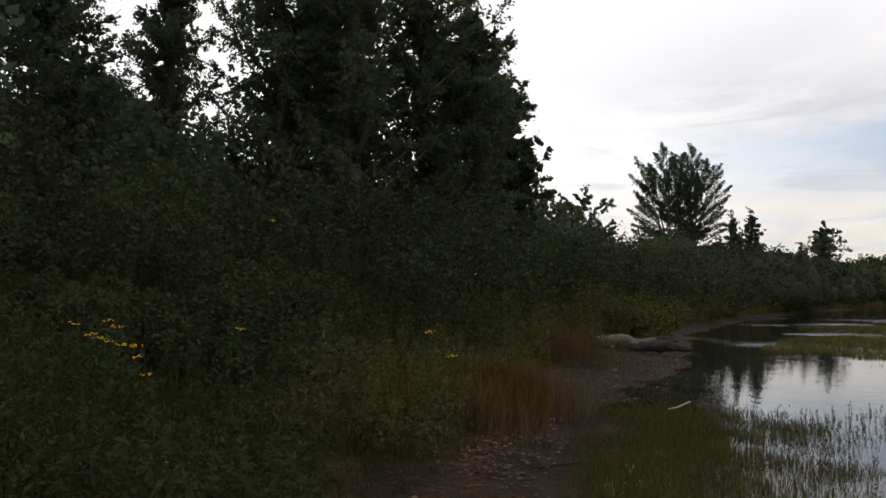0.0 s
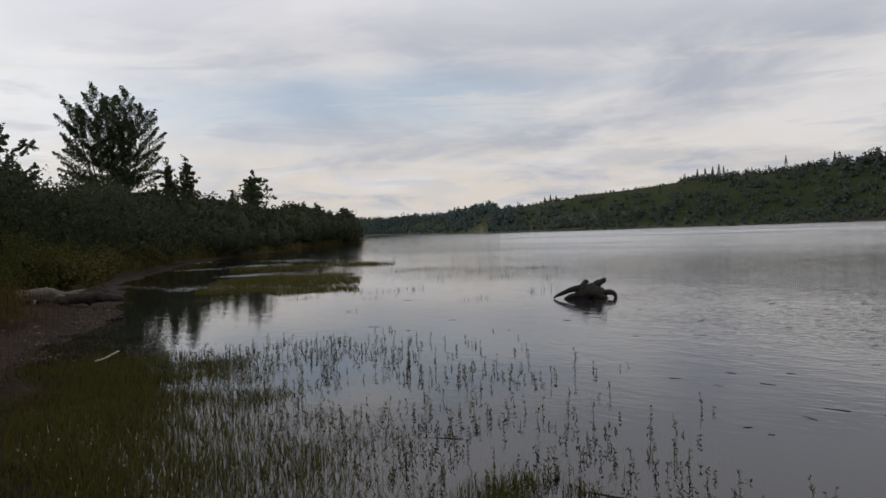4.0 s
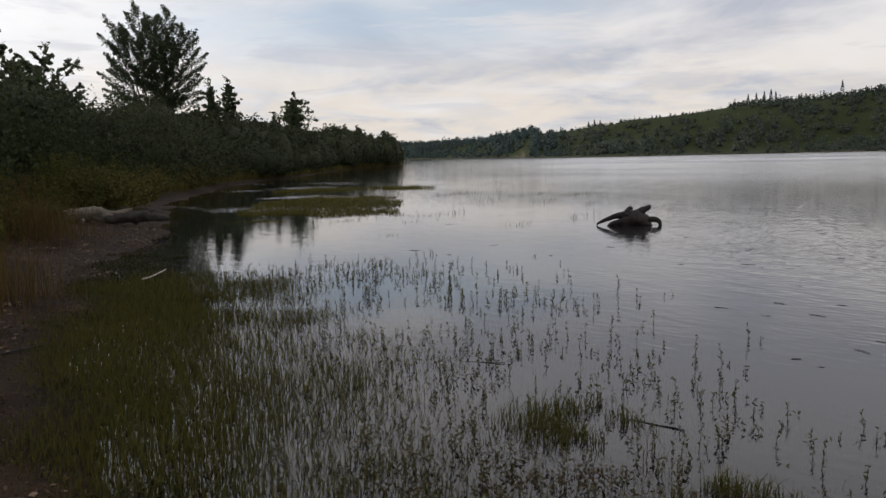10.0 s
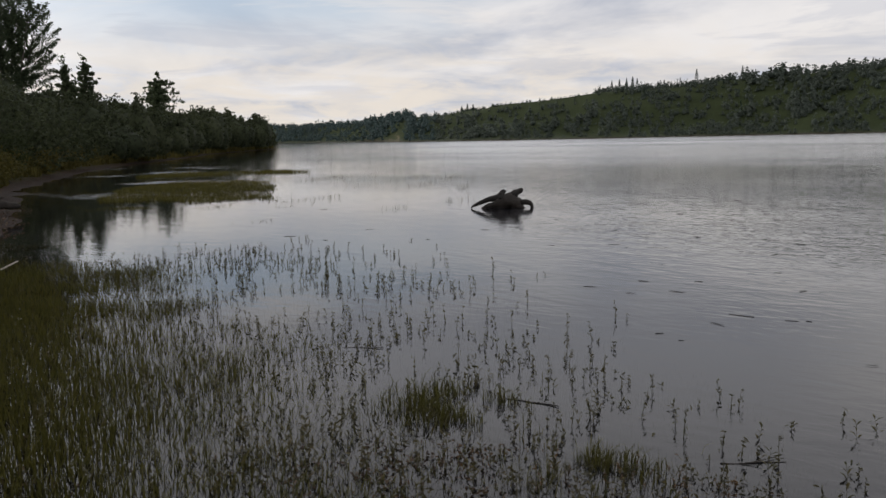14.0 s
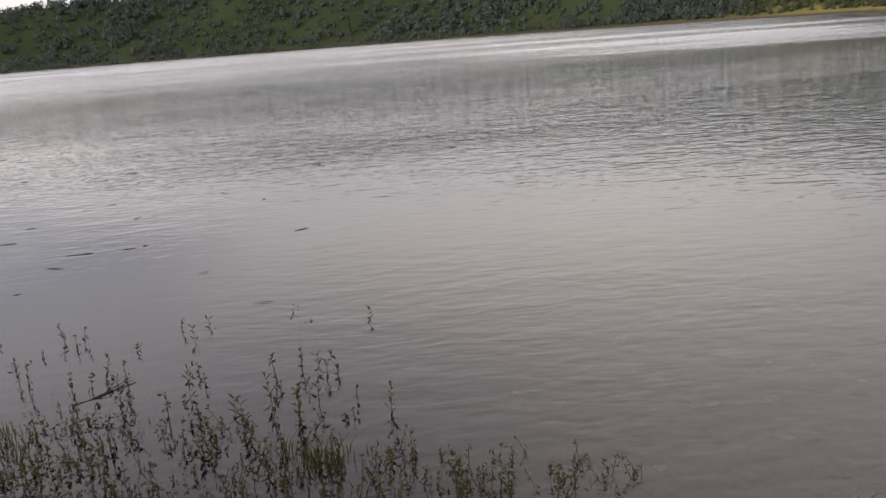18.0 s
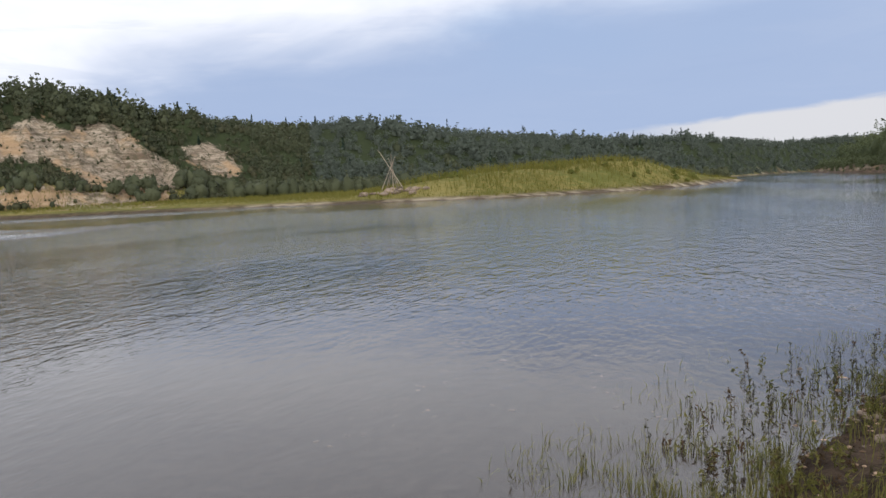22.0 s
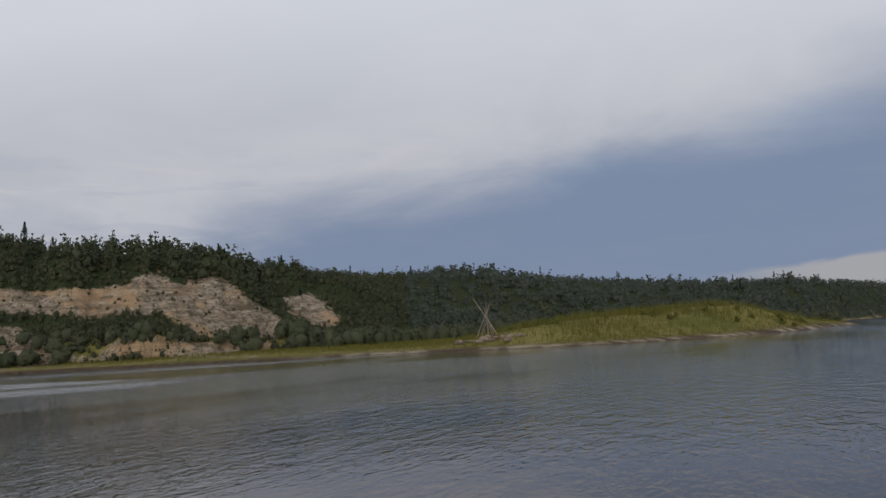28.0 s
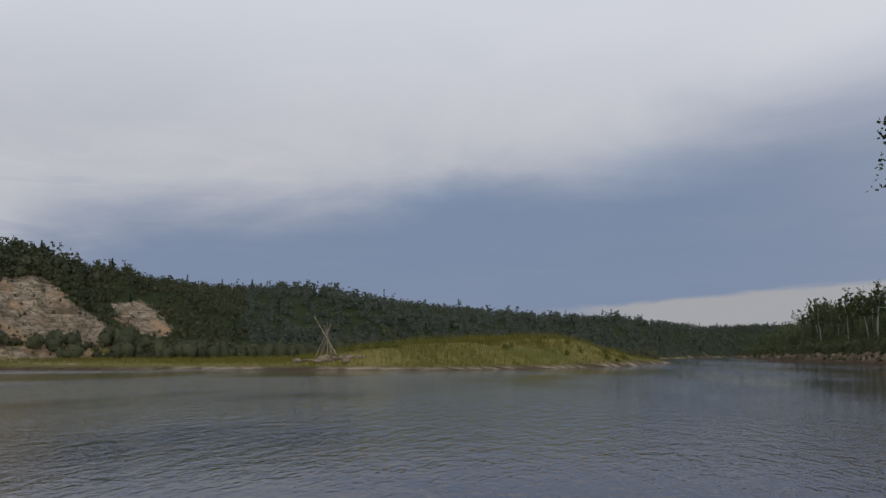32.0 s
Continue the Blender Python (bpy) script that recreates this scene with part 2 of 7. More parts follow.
M_NEEDLE = foliage("spruce_needles", (0.012, 0.024, 0.018), (0.025, 0.045, 0.030), 0.15)
M_GRASS = foliage("island_grass", (0.094, 0.102, 0.020), (0.180, 0.155, 0.034), 0.4, speckle=0.4)
M_SLOPE = foliage("slope_grass", (0.060, 0.050, 0.015), (0.190, 0.140, 0.042), 0.4)
M_SHRUB = foliage("island_shrub_leaves", (0.095, 0.115, 0.026), (0.190, 0.185, 0.048), 0.4)
M_RUST = foliage("rusty_plant_leaves", (0.050, 0.034, 0.016), (0.165, 0.098, 0.045), 0.3)
M_DROWNED = foliage("drowned_grass", (0.011, 0.012, 0.004), (0.040, 0.036, 0.010), 0.3)
M_REED = foliage("water_grass", (0.036, 0.040, 0.009), (0.118, 0.102, 0.022), 0.4)
M_WEED = foliage("weed_leaves", (0.036, 0.040, 0.018), (0.110, 0.088, 0.036), 0.35)
M_DRY = foliage("dry_grass", (0.046, 0.032, 0.010), (0.130, 0.082, 0.025), 0.3)
M_BANKGRASS = foliage("bank_grass", (0.019, 0.021, 0.005), (0.064, 0.058, 0.012), 0.35)
M_BEACHGRASS = foliage("beach_grass", (0.100, 0.120, 0.026), (0.310, 0.265, 0.080), 0.45)
M_BARK = surface("grey_bark", (0.040, 0.034, 0.028), (0.120, 0.105, 0.090), 3.0, 0.9, 0.6, 0.03, (1, 1, 0.25))
M_ASPEN = surface("pale_aspen_bark", (0.22, 0.21, 0.18), (0.56, 0.54, 0.48), 1.2, 0.8, 0.3, 0.02, (1, 1, 0.6))
M_DRIFT = surface("bleached_driftwood", (0.16, 0.135, 0.11), (0.42, 0.37, 0.31), 2.0, 0.85, 0.6, 0.02, (0.4, 3, 3))
M_WETWOOD = surface("wet_dark_wood", (0.007, 0.006, 0.005), (0.034, 0.027, 0.022), 3.0, 0.7, 0.8, 0.03)
M_POLE = surface("weathered_pole_wood", (0.15, 0.12, 0.09), (0.34, 0.29, 0.22), 2.0, 0.85, 0.4, 0.02, (1, 1, 0.2))
M_LOG = surface("weathered_log_wood", (0.034, 0.025, 0.019), (0.24, 0.19, 0.145), 1.6, 0.9, 0.9, 0.03, (0.25, 3, 3))
M_REDSTONE = surface("reddish_stone", (0.040, 0.022, 0.013), (0.175, 0.090, 0.048), 0.9, 0.8, 0.25, 0.004)
M_PALELOG = surface("grey_log", (0.085, 0.070, 0.055), (0.27, 0.23, 0.185), 2.0, 0.85, 0.6, 0.02, (0.4, 3, 3))
M_STONE = surface("river_stone", (0.080, 0.058, 0.042), (0.30, 0.225, 0.165), 0.9, 0.8, 0.25, 0.004)
M_PALEROCK = surface("pale_boulder", (0.24, 0.20, 0.145), (0.50, 0.435, 0.335), 5.0, 0.8, 0.35, 0.008)
M_FLOWER = surface("tansy_yellow", (0.55, 0.27, 0.01), (0.80, 0.45, 0.02), 20.0, 0.7, 0.2, 0.002)
M_PLASTIC_BLACK = surface("scuffed_black_plastic", (0.014, 0.014, 0.020), (0.045, 0.046, 0.060), 8.0, 0.35, 0.1, 0.001, spec=0.5)
M_PLASTIC_BLUE = surface("faded_blue_plastic", (0.035, 0.10, 0.34), (0.075, 0.18, 0.50), 5.0, 0.42, 0.12, 0.001, spec=0.5)


def make_ground_material():
    m, nt, p = material("river_valley_ground")
    pos = geo_place(nt)

    def mask(name):
        a = nt.nodes.new("ShaderNodeAttribute")
        a.attribute_name = name
        return a.outputs["Fac"]

    fine = noise_value(nt, pos, 9.0, 6.0, 0.7)
    mid = noise_value(nt, pos, 1.3, 5.0, 0.6)
    wide = noise_value(nt, pos, 0.12, 4.0, 0.6)
    soil = blend(nt, ramp_value(nt, calc(nt, "ADD", fine, mid), 0.75, 1.25), (0.034, 0.024, 0.017), (0.140, 0.099, 0.066))
    vor = nt.nodes.new("ShaderNodeTexVoronoi")
    vor.inputs["Scale"].default_value = 62.0
    nt.links.new(pos, vor.inputs["Vector"])
    hue = nt.nodes.new("ShaderNodeSeparateColor")
    nt.links.new(vor.outputs["Color"], hue.inputs[0])
    grit = blend(nt, hue.outputs[0], (0.17, 0.112, 0.066), (0.60, 0.43, 0.275))
    grit = blend(nt, ramp_value(nt, vor.outputs["Distance"], 0.30, 0.62), grit, (0.035, 0.026, 0.018))
    soil = blend(nt, calc(nt, "MULTIPLY", mask("gravel"), ramp_value(nt, mid, 0.40, 0.55)), soil, grit)
    turf = blend(nt, ramp_value(nt, calc(nt, "ADD", mid, wide), 0.75, 1.25), (0.026, 0.032, 0.012), (0.072, 0.066, 0.026))
    meadow = blend(nt, ramp_value(nt, calc(nt, "ADD", mid, wide), 0.75, 1.25), (0.115, 0.118, 0.030), (0.23, 0.19, 0.065))
    forest = blend(nt, mid, (0.022, 0.030, 0.014), (0.045, 0.055, 0.024))
    # cliff: pale layered clay and sand with darker seams and stains
    mp = nt.nodes.new("ShaderNodeMapping")
    mp.inputs["Scale"].default_value = (0.16, 0.16, 1.25)
    nt.links.new(pos, mp.inputs["Vector"])
    seam = noise_value(nt, mp.outputs[0], 0.8, 8.0, 0.75, 0.8)
    blot = noise_value(nt, pos, 1.1, 8.0, 0.8)
    clay = blend(nt, ramp_value(nt, seam, 0.34, 0.66), (0.120, 0.086, 0.058), (0.385, 0.315, 0.235))
    clay = blend(nt, calc(nt, "MULTIPLY", ramp_value(nt, blot, 0.47, 0.58), 0.9), clay, (0.085, 0.074, 0.045))
    clay = blend(nt, calc(nt, "MULTIPLY", ramp_value(nt, wide, 0.50, 0.62), 0.65), clay, (0.37, 0.24, 0.13))
    ragged = calc(nt, "MULTIPLY", calc(nt, "SUBTRACT", noise_value(nt, pos, 0.45, 6.0, 0.7), 0.5), 1.6)
    wetness = nt.nodes.new("ShaderNodeMix")
    wetness.data_type, wetness.blend_type = "RGBA", "MULTIPLY"
    nt.links.new(mask("wet"), wetness.inputs[0])
    nt.links.new(soil, wetness.inputs[6])
    wetness.inputs[7].default_value = (0.19, 0.142, 0.112, 1)
    soil = wetness.outputs[2]
    col = blend(nt, mask("grassy"), soil, turf)
    col = blend(nt, mask("meadow"), col, meadow)
    col = blend(nt, mask("forest"), col, forest)
    col = blend(nt, ramp_value(nt, calc(nt, "ADD", mask("bare"), ragged), 0.38, 0.62), col, clay)
    col = blend(nt, calc(nt, "MULTIPLY", mask("sand"), ramp_value(nt, wide, 0.42, 0.56)), col, (0.36, 0.30, 0.21))
    nt.links.new(col, p.inputs["Base Color"])
    rough = calc(nt, "SUBTRACT", 0.95, calc(nt, "MULTIPLY", mask("wet"), 0.3))
    nt.links.new(rough, p.inputs["Roughness"])
    p.inputs["Specular IOR Level"].default_value = 0.05
    bump(nt, p, calc(nt, "ADD", fine, mid), 0.8, 0.06)
    return m


def make_water_material():
    m = bpy.data.materials.new("river_water")
    m.use_nodes = True
    nt = m.node_tree
    nt.nodes.clear()
    out = nt.nodes.new("ShaderNodeOutputMaterial")
    pos = geo_place(nt)
    fres = nt.nodes.new("ShaderNodeFresnel")
    fres.inputs["IOR"].default_value = 1.33
    gloss = nt.nodes.new("ShaderNodeBsdfGlossy")
    gloss.inputs["Color"].default_value = (1, 1, 1, 1)
    clear = nt.nodes.new("ShaderNodeBsdfTransparent")
    silt = nt.nodes.new("ShaderNodeBsdfDiffuse")
    depth = nt.nodes.new("ShaderNodeAttribute")
    depth.attribute_name = "depth"
    cloudy = nt.nodes.new("ShaderNodeAttribute")
    cloudy.attribute_name = "cloudy"
    nt.links.new(blend(nt, cloudy.outputs["Fac"], (0.25, 0.22, 0.19), (0.46, 0.40, 0.33)), clear.inputs["Color"])
    pale = blend(nt, ramp_value(nt, depth.outputs["Fac"], 0.15, 1.0), (0.135, 0.112, 0.095), (0.026, 0.034, 0.036))
    nt.links.new(blend(nt, cloudy.outputs["Fac"], (0.016, 0.016, 0.019), pale), silt.inputs["Color"])
    body = nt.nodes.new("ShaderNodeMixShader")
    nt.links.new(calc(nt, "ADD", 0.36, calc(nt, "MULTIPLY", depth.outputs["Fac"], 0.64)), body.inputs[0])
    nt.links.new(clear.outputs[0], body.inputs[1])
    nt.links.new(silt.outputs[0], body.inputs[2])
    # ripples: long low swell, short wind ripples, calmer and rougher patches
    mp = nt.nodes.new("ShaderNodeMapping")
    mp.inputs["Rotation"].default_value = (0, 0, radians(35))
    mp.inputs["Scale"].default_value = (1.0, 0.42, 1.0)
    nt.links.new(pos, mp.inputs["Vector"])
    patch = ramp_value(nt, noise_value(nt, mp.outputs[0], 0.055, 3.0, 0.55), 0.42, 0.62)
    run = nt.nodes.new("ShaderNodeAttribute")
    run.attribute_name = "riffle"
    stir = nt.nodes.new("ShaderNodeAttribute")
    stir.attribute_name = "stir"
    small = noise_value(nt, mp.outputs[0], 10.0, 2.0, 0.5, 0.4)
    large = noise_value(nt, mp.outputs[0], 2.6, 3.0, 0.5, 0.3)
    wind = calc(nt, "ADD", 0.055, calc(nt, "MULTIPLY", calc(nt, "ADD", 0.25, patch), calc(nt, "MULTIPLY", stir.outputs["Fac"], 1.15)))
    h = calc(nt, "ADD", calc(nt, "MULTIPLY", small, calc(nt, "ADD", wind, run.outputs["Fac"])),
             calc(nt, "MULTIPLY", large, calc(nt, "ADD", calc(nt, "MULTIPLY", wind, 1.6), calc(nt, "MULTIPLY", run.outputs["Fac"], 3.0))))
    b = nt.nodes.new("ShaderNodeBump")
    b.inputs["Strength"].default_value, b.inputs["Distance"].default_value = 1.0, 0.036
    nt.links.new(h, b.inputs["Height"])
    chop = nt.nodes.new("ShaderNodeAttribute")
    chop.attribute_name = "chop"
    nt.links.new(calc(nt, "ADD", 0.018, calc(nt, "ADD", calc(nt, "MULTIPLY", chop.outputs["Fac"], 0.20), calc(nt, "MULTIPLY", run.outputs["Fac"], 0.24))), gloss.inputs["Roughness"])
    nt.links.new(b.outputs[0], gloss.inputs["Normal"])
    nt.links.new(b.outputs[0], fres.inputs["Normal"])
    mix = nt.nodes.new("ShaderNodeMixShader")
    nt.links.new(fres.outputs[0], mix.inputs[0])
    nt.links.new(body.outputs[0], mix.inputs[1])
    nt.links.new(gloss.outputs[0], mix.inputs[2])
    nt.links.new(mix.outputs[0], out.inputs["Surface"])
    return m


M_GROUND = make_ground_material()
M_WATER = make_water_material()

# ------------------------------------------------------------------ mesh tools
RNG = np.random.default_rng(7)


def mesh_np(name, verts, faces, mat=None, smooth=False):
    """A mesh from arrays; all faces have the same number of corners."""
    verts, faces = np.asarray(verts, np.float32), np.asarray(faces, np.int32)
    me = bpy.data.meshes.new(name)
    n, k = faces.shape
    me.vertices.add(len(verts))
    me.vertices.foreach_set("co", verts.ravel())
    me.loops.add(n * k)
    me.loops.foreach_set("vertex_index", faces.ravel())
    me.polygons.add(n)
    me.polygons.foreach_set("loop_start", np.arange(0, n * k, k, dtype=np.int32))
    me.polygons.foreach_set("use_smooth", np.full(n, smooth))
    me.update(calc_edges=True)
    if mat:
        me.materials.append(mat)
    return me


def part(name, bm, mat, parent, label="", smooth=True):
    """Links a bmesh, or a finished mesh, as one mesh object under a thing or a part."""
    if isinstance(bm, bmesh.types.BMesh):
        me = bpy.data.meshes.new(name)
        bm.to_mesh(me)
        bm.free()
        me.materials.append(mat)
        me.polygons.foreach_set("use_smooth", [smooth] * len(me.polygons))
    else:
        me = bm
    ob = new(name, me)
    ob.parent = parent
    return tagged(ob, label) if label else ob


def thing(name, place, label, category, group="", turn=0.0):
    e = new(name)
    e.empty_display_size = 0.1
    e.matrix_world = pose(*place, 0, 0, turn)
    return tagged(e, label, category, group)


def merge(chunks):
    """Joins (verts, faces) pairs."""
    vs, fs, n = [], [], 0
    for v, f in chunks:
        vs.append(v)
        fs.append(np.asarray(f) + n)
        n += len(v)
    return np.concatenate(vs), np.concatenate(fs)


def leaves(centres, size, rng, aspect=0.6, droop=0.0, up=0.0):
    """One rhombic leaf at every centre, each turned its own way."""
    c = np.asarray(centres, float)
    n = len(c)
    size = np.broadcast_to(size, n)[:, None] * rng.uniform(0.7, 1.3, (n, 1))
    a = rng.normal(size=(n, 3))
    a[:, 2] = a[:, 2] * 0.8 - droop + up
    a /= np.linalg.norm(a, axis=1, keepdims=True) + 1e-9
    b = np.cross(a, rng.normal(size=(n, 3)))
    b /= np.linalg.norm(b, axis=1, keepdims=True) + 1e-9
    a, b = a * size * 0.5, b * size * 0.5 * aspect
    bend = np.cross(a, b)
    bend = bend / (np.linalg.norm(bend, axis=1, keepdims=True) + 1e-9) * size * 0.08
    v = np.stack([c - a, c + b - a * 0.15 + bend, c + a, c - b - a * 0.15 + bend], 1).reshape(-1, 3)
    return v, np.arange(4 * n).reshape(-1, 4)


def tube(points, radii, sides=6):
    """A tapered tube along points, quads only, ends drawn together."""
    p, r = np.asarray(points, float), np.asarray(radii, float)
    d = np.gradient(p, axis=0)
    d /= np.linalg.norm(d, axis=1, keepdims=True) + 1e-9
    ref = np.where(np.abs(d[:, 2:3]) > 0.9, [[1.0, 0, 0]], [[0, 0, 1.0]])
    u = np.cross(d, ref)
    u /= np.linalg.norm(u, axis=1, keepdims=True) + 1e-9
    w = np.cross(d, u)
    ang = np.linspace(0, 2 * np.pi, sides, endpoint=False)
    v = p[:, None] + r[:, None, None] * (np.cos(ang)[None, :, None] * u[:, None] + np.sin(ang)[None, :, None] * w[:, None])
    n = len(p)
    i, j = np.meshgrid(np.arange(n - 1), np.arange(sides), indexing="ij")
    a, b = i * sides + j, i * sides + (j + 1) % sides
    f = np.stack([a, b, b + sides, a + sides], -1).reshape(-1, 4)
    v = v.reshape(-1, 3)
    caps = []
    for ring, flip in ((0, True), ((n - 1) * sides, False)):
        for k in range(0, sides - 2, 2):
            q = [ring, ring + k + 1, ring + k + 2, ring + (k + 3) % sides if k + 3 <= sides else ring]
            caps.append(q[::-1] if flip else q)
    return v, np.concatenate([f, np.array(caps)])


TABLE = np.random.default_rng(3).random((256, 256))


def vnoise(x, y):
    x, y = np.asarray(x, float), np.asarray(y, float)
    xi, yi = np.floor(x).astype(int), np.floor(y).astype(int)
    fx, fy = x - xi, y - yi
    fx, fy = fx * fx * (3 - 2 * fx), fy * fy * (3 - 2 * fy)
    g = lambda a, b: TABLE[a % 256, b % 256]
    return (g(xi, yi) * (1 - fx) + g(xi + 1, yi) * fx) * (1 - fy) + (g(xi, yi + 1) * (1 - fx) + g(xi + 1, yi + 1) * fx) * fy - 0.5


def fbm(x, y, octaves=4):
    s, a = 0.0, 1.0
    for k in range(octaves):
        s = s + a * vnoise(x * 2 ** k + 17 * k, y * 2 ** k + 31 * k)
        a *= 0.5
    return s


def sstep(x, a, b):
    t = np.clip((np.asarray(x, float) - a) / (b - a), 0, 1)
    return t * t * (3 - 2 * t)


def polar(az, d):
    return np.array([d * math.sin(radians(az)), d * math.cos(radians(az))])


def inside(x, y, poly):
    x, y = np.asarray(x, float), np.asarray(y, float)
    hit = np.zeros(x.shape, bool)
    for (x0, y0), (x1, y1) in zip(poly, np.roll(poly, -1, 0)):
        if y0 == y1:
            continue
        hit ^= ((y0 > y) != (y1 > y)) & (x < (x1 - x0) * (y - y0) / (y1 - y0) + x0)
    return hit


def signed(x, y, poly):
    """Metres inside (+) or outside (-) a polygon."""
    best = np.full(np.shape(x), 1e9)
    for (x0, y0), (x1, y1) in zip(poly, np.roll(poly, -1, 0)):
        dx, dy = x1 - x0, y1 - y0
        t = np.clip(((x - x0) * dx + (y - y0) * dy) / (dx * dx + dy * dy), 0, 1)
        best = np.minimum(best, np.hypot(x - x0 - t * dx, y - y0 - t * dy))
    return np.where(inside(x, y, poly), best, -best)


# ------------------------------------------------------------------ the valley
# the shore the camera stands on, from down the river to up the river
NEAR = np.array([(-260, 420), (20, 260), (80, 182), (96, 152), (97, 139), (57.5, 99), (43.5, 80), (28.5, 62), (20.6, 50.4), (11.0, 33), (7.2, 22.3),
                 (5.2, 16.8), (3.8, 14.2), (2.4, 9.5), (1.7, 7.2), (1.0, 5.0), (1.1, 2.5), (1.5, 0.6), (1.35, -0.8), (0.75, -1.7), (0.0, -2.5), (-0.5, -3.8),
                 (-0.85, -5.0), (-1.25, -5.9), (-1.85, -6.7), (-2.6, -7.4), (-4.4, -8.6), (-5.6, -10.5), (-7.4, -13.9), (-10.2, -18.2), (-19.4, -36.4),
                 (-33, -66), (-46, -98), (-55, -136), (-58, -190), (-60, -265), (-70, -360), (-170, -430), (-700, -560), (-2500, -400), (-1200, 1200)], float)
# the far shore by azimuth and distance, with the spit and the grassy island
FAR_AZ = [(20, 900), (30, 640), (36, 520), (41, 400), (44, 300), (50, 265), (57, 262), (66, 258), (73, 255), (82, 245), (90, 225), (97, 200), (104, 172),
          (112, 150), (120, 127), (130, 110), (140, 99), (147, 96), (152, 96), (158, 92), (163, 88), (168, 83), (172, 84), (176, 90), (180, 98), (184, 118),
          (186.5, 145), (187.6, 166), (187.0, 176), (184.5, 205), (186, 290), (188.5, 420), (190.5, 500), (196, 560), (206, 600), (214, 640)]
FAR = np.array([polar(a, d) for a, d in FAR_AZ] + [polar(214, 4200), polar(170, 4200), polar(120, 4200), polar(70, 4200), polar(20, 4200)])
AZ_T = [20, 36, 44, 50, 57, 66, 73, 90, 104, 112, 120, 128, 134, 139, 146, 152, 160, 168, 176, 184, 191, 200, 214]
SHORE_T = [900, 520, 300, 265, 262, 258, 255, 225, 172, 150, 127, 113, 106, 100, 96, 96, 91, 88, 100, 130, 500, 580, 640]
FLAT_T = [20, 20, 14, 8, 6, 6, 6, 7, 8, 9, 10, 11, 12, 16, 26, 36, 52, 70, 90, 110, 20, 20, 20]
SLOPE_T = [120, 110, 80, 70, 60, 56, 52, 48, 45, 44, 42, 40, 40, 40, 44, 58, 68, 80, 90, 110, 90, 90, 90]
CREST_T = [11, 10.5, 9.8, 12.4, 15.8, 18.7, 20.5, 22, 22.5, 22.8, 23.0, 22.8, 20.6, 20.0, 15.8, 16.5, 15.8, 15.2, 12.7, 14, 19, 22, 22]
# bare faces, as azimuth and elevation from the beach
BARE = [[(125.4, 0.3), (125.5, 1.8), (126.6, 2.8), (128.4, 2.8), (129.8, 2.2), (131.6, 2.2), (132.3, 1.2), (134.9, 0.2), (136.8, -0.5), (130.1, -0.5), (125.5, -0.0)],
        [(126.0, 6.5), (126.8, 5.5), (128.0, 4.8), (130.2, 4.6), (132.4, 4.2), (134.7, 4.4), (137.8, 4.5), (139.6, 5.6), (140.8, 4.8), (141.8, 4.3), (142.6, 5.2), (144.2, 4.9), (145.0, 4.3), (146.2, 3.1), (148.2, 1.8), (149.5, 1.2), (149.7, 0.7), (146.4, 0.3), (143.6, 0.4), (142.4, 0.7), (141.5, 1.7), (140.5, 2.5), (138.5, 2.7), (135.8, 2.5), (133.1, 2.8), (130.2, 2.9), (128.0, 3.6), (126.6, 4.8)],
        [(135.9, -0.3), (137.7, 1.2), (140.0, 1.1), (142.4, 0.5), (146.4, 0.3), (148.2, -0.0), (147.2, -0.5), (140.0, -0.4)],
        [(148.0, 3.4), (148.8, 2.3), (149.4, 1.6), (152.0, 1.0), (152.4, 1.7), (150.5, 3.7), (149.7, 3.5)],
        [(129.3, 6.8), (129.5, 5.8), (130.2, 4.8), (130.4, 5.4), (130.1, 6.2)],
        [(133.4, 6.7), (133.7, 5.7), (134.0, 4.9), (134.2, 5.7), (133.9, 6.4)],
        [(41.5, -0.5), (42.7, 0.1), (43.3, 0.5), (43.7, 0.3), (43.5, -0.5)]]


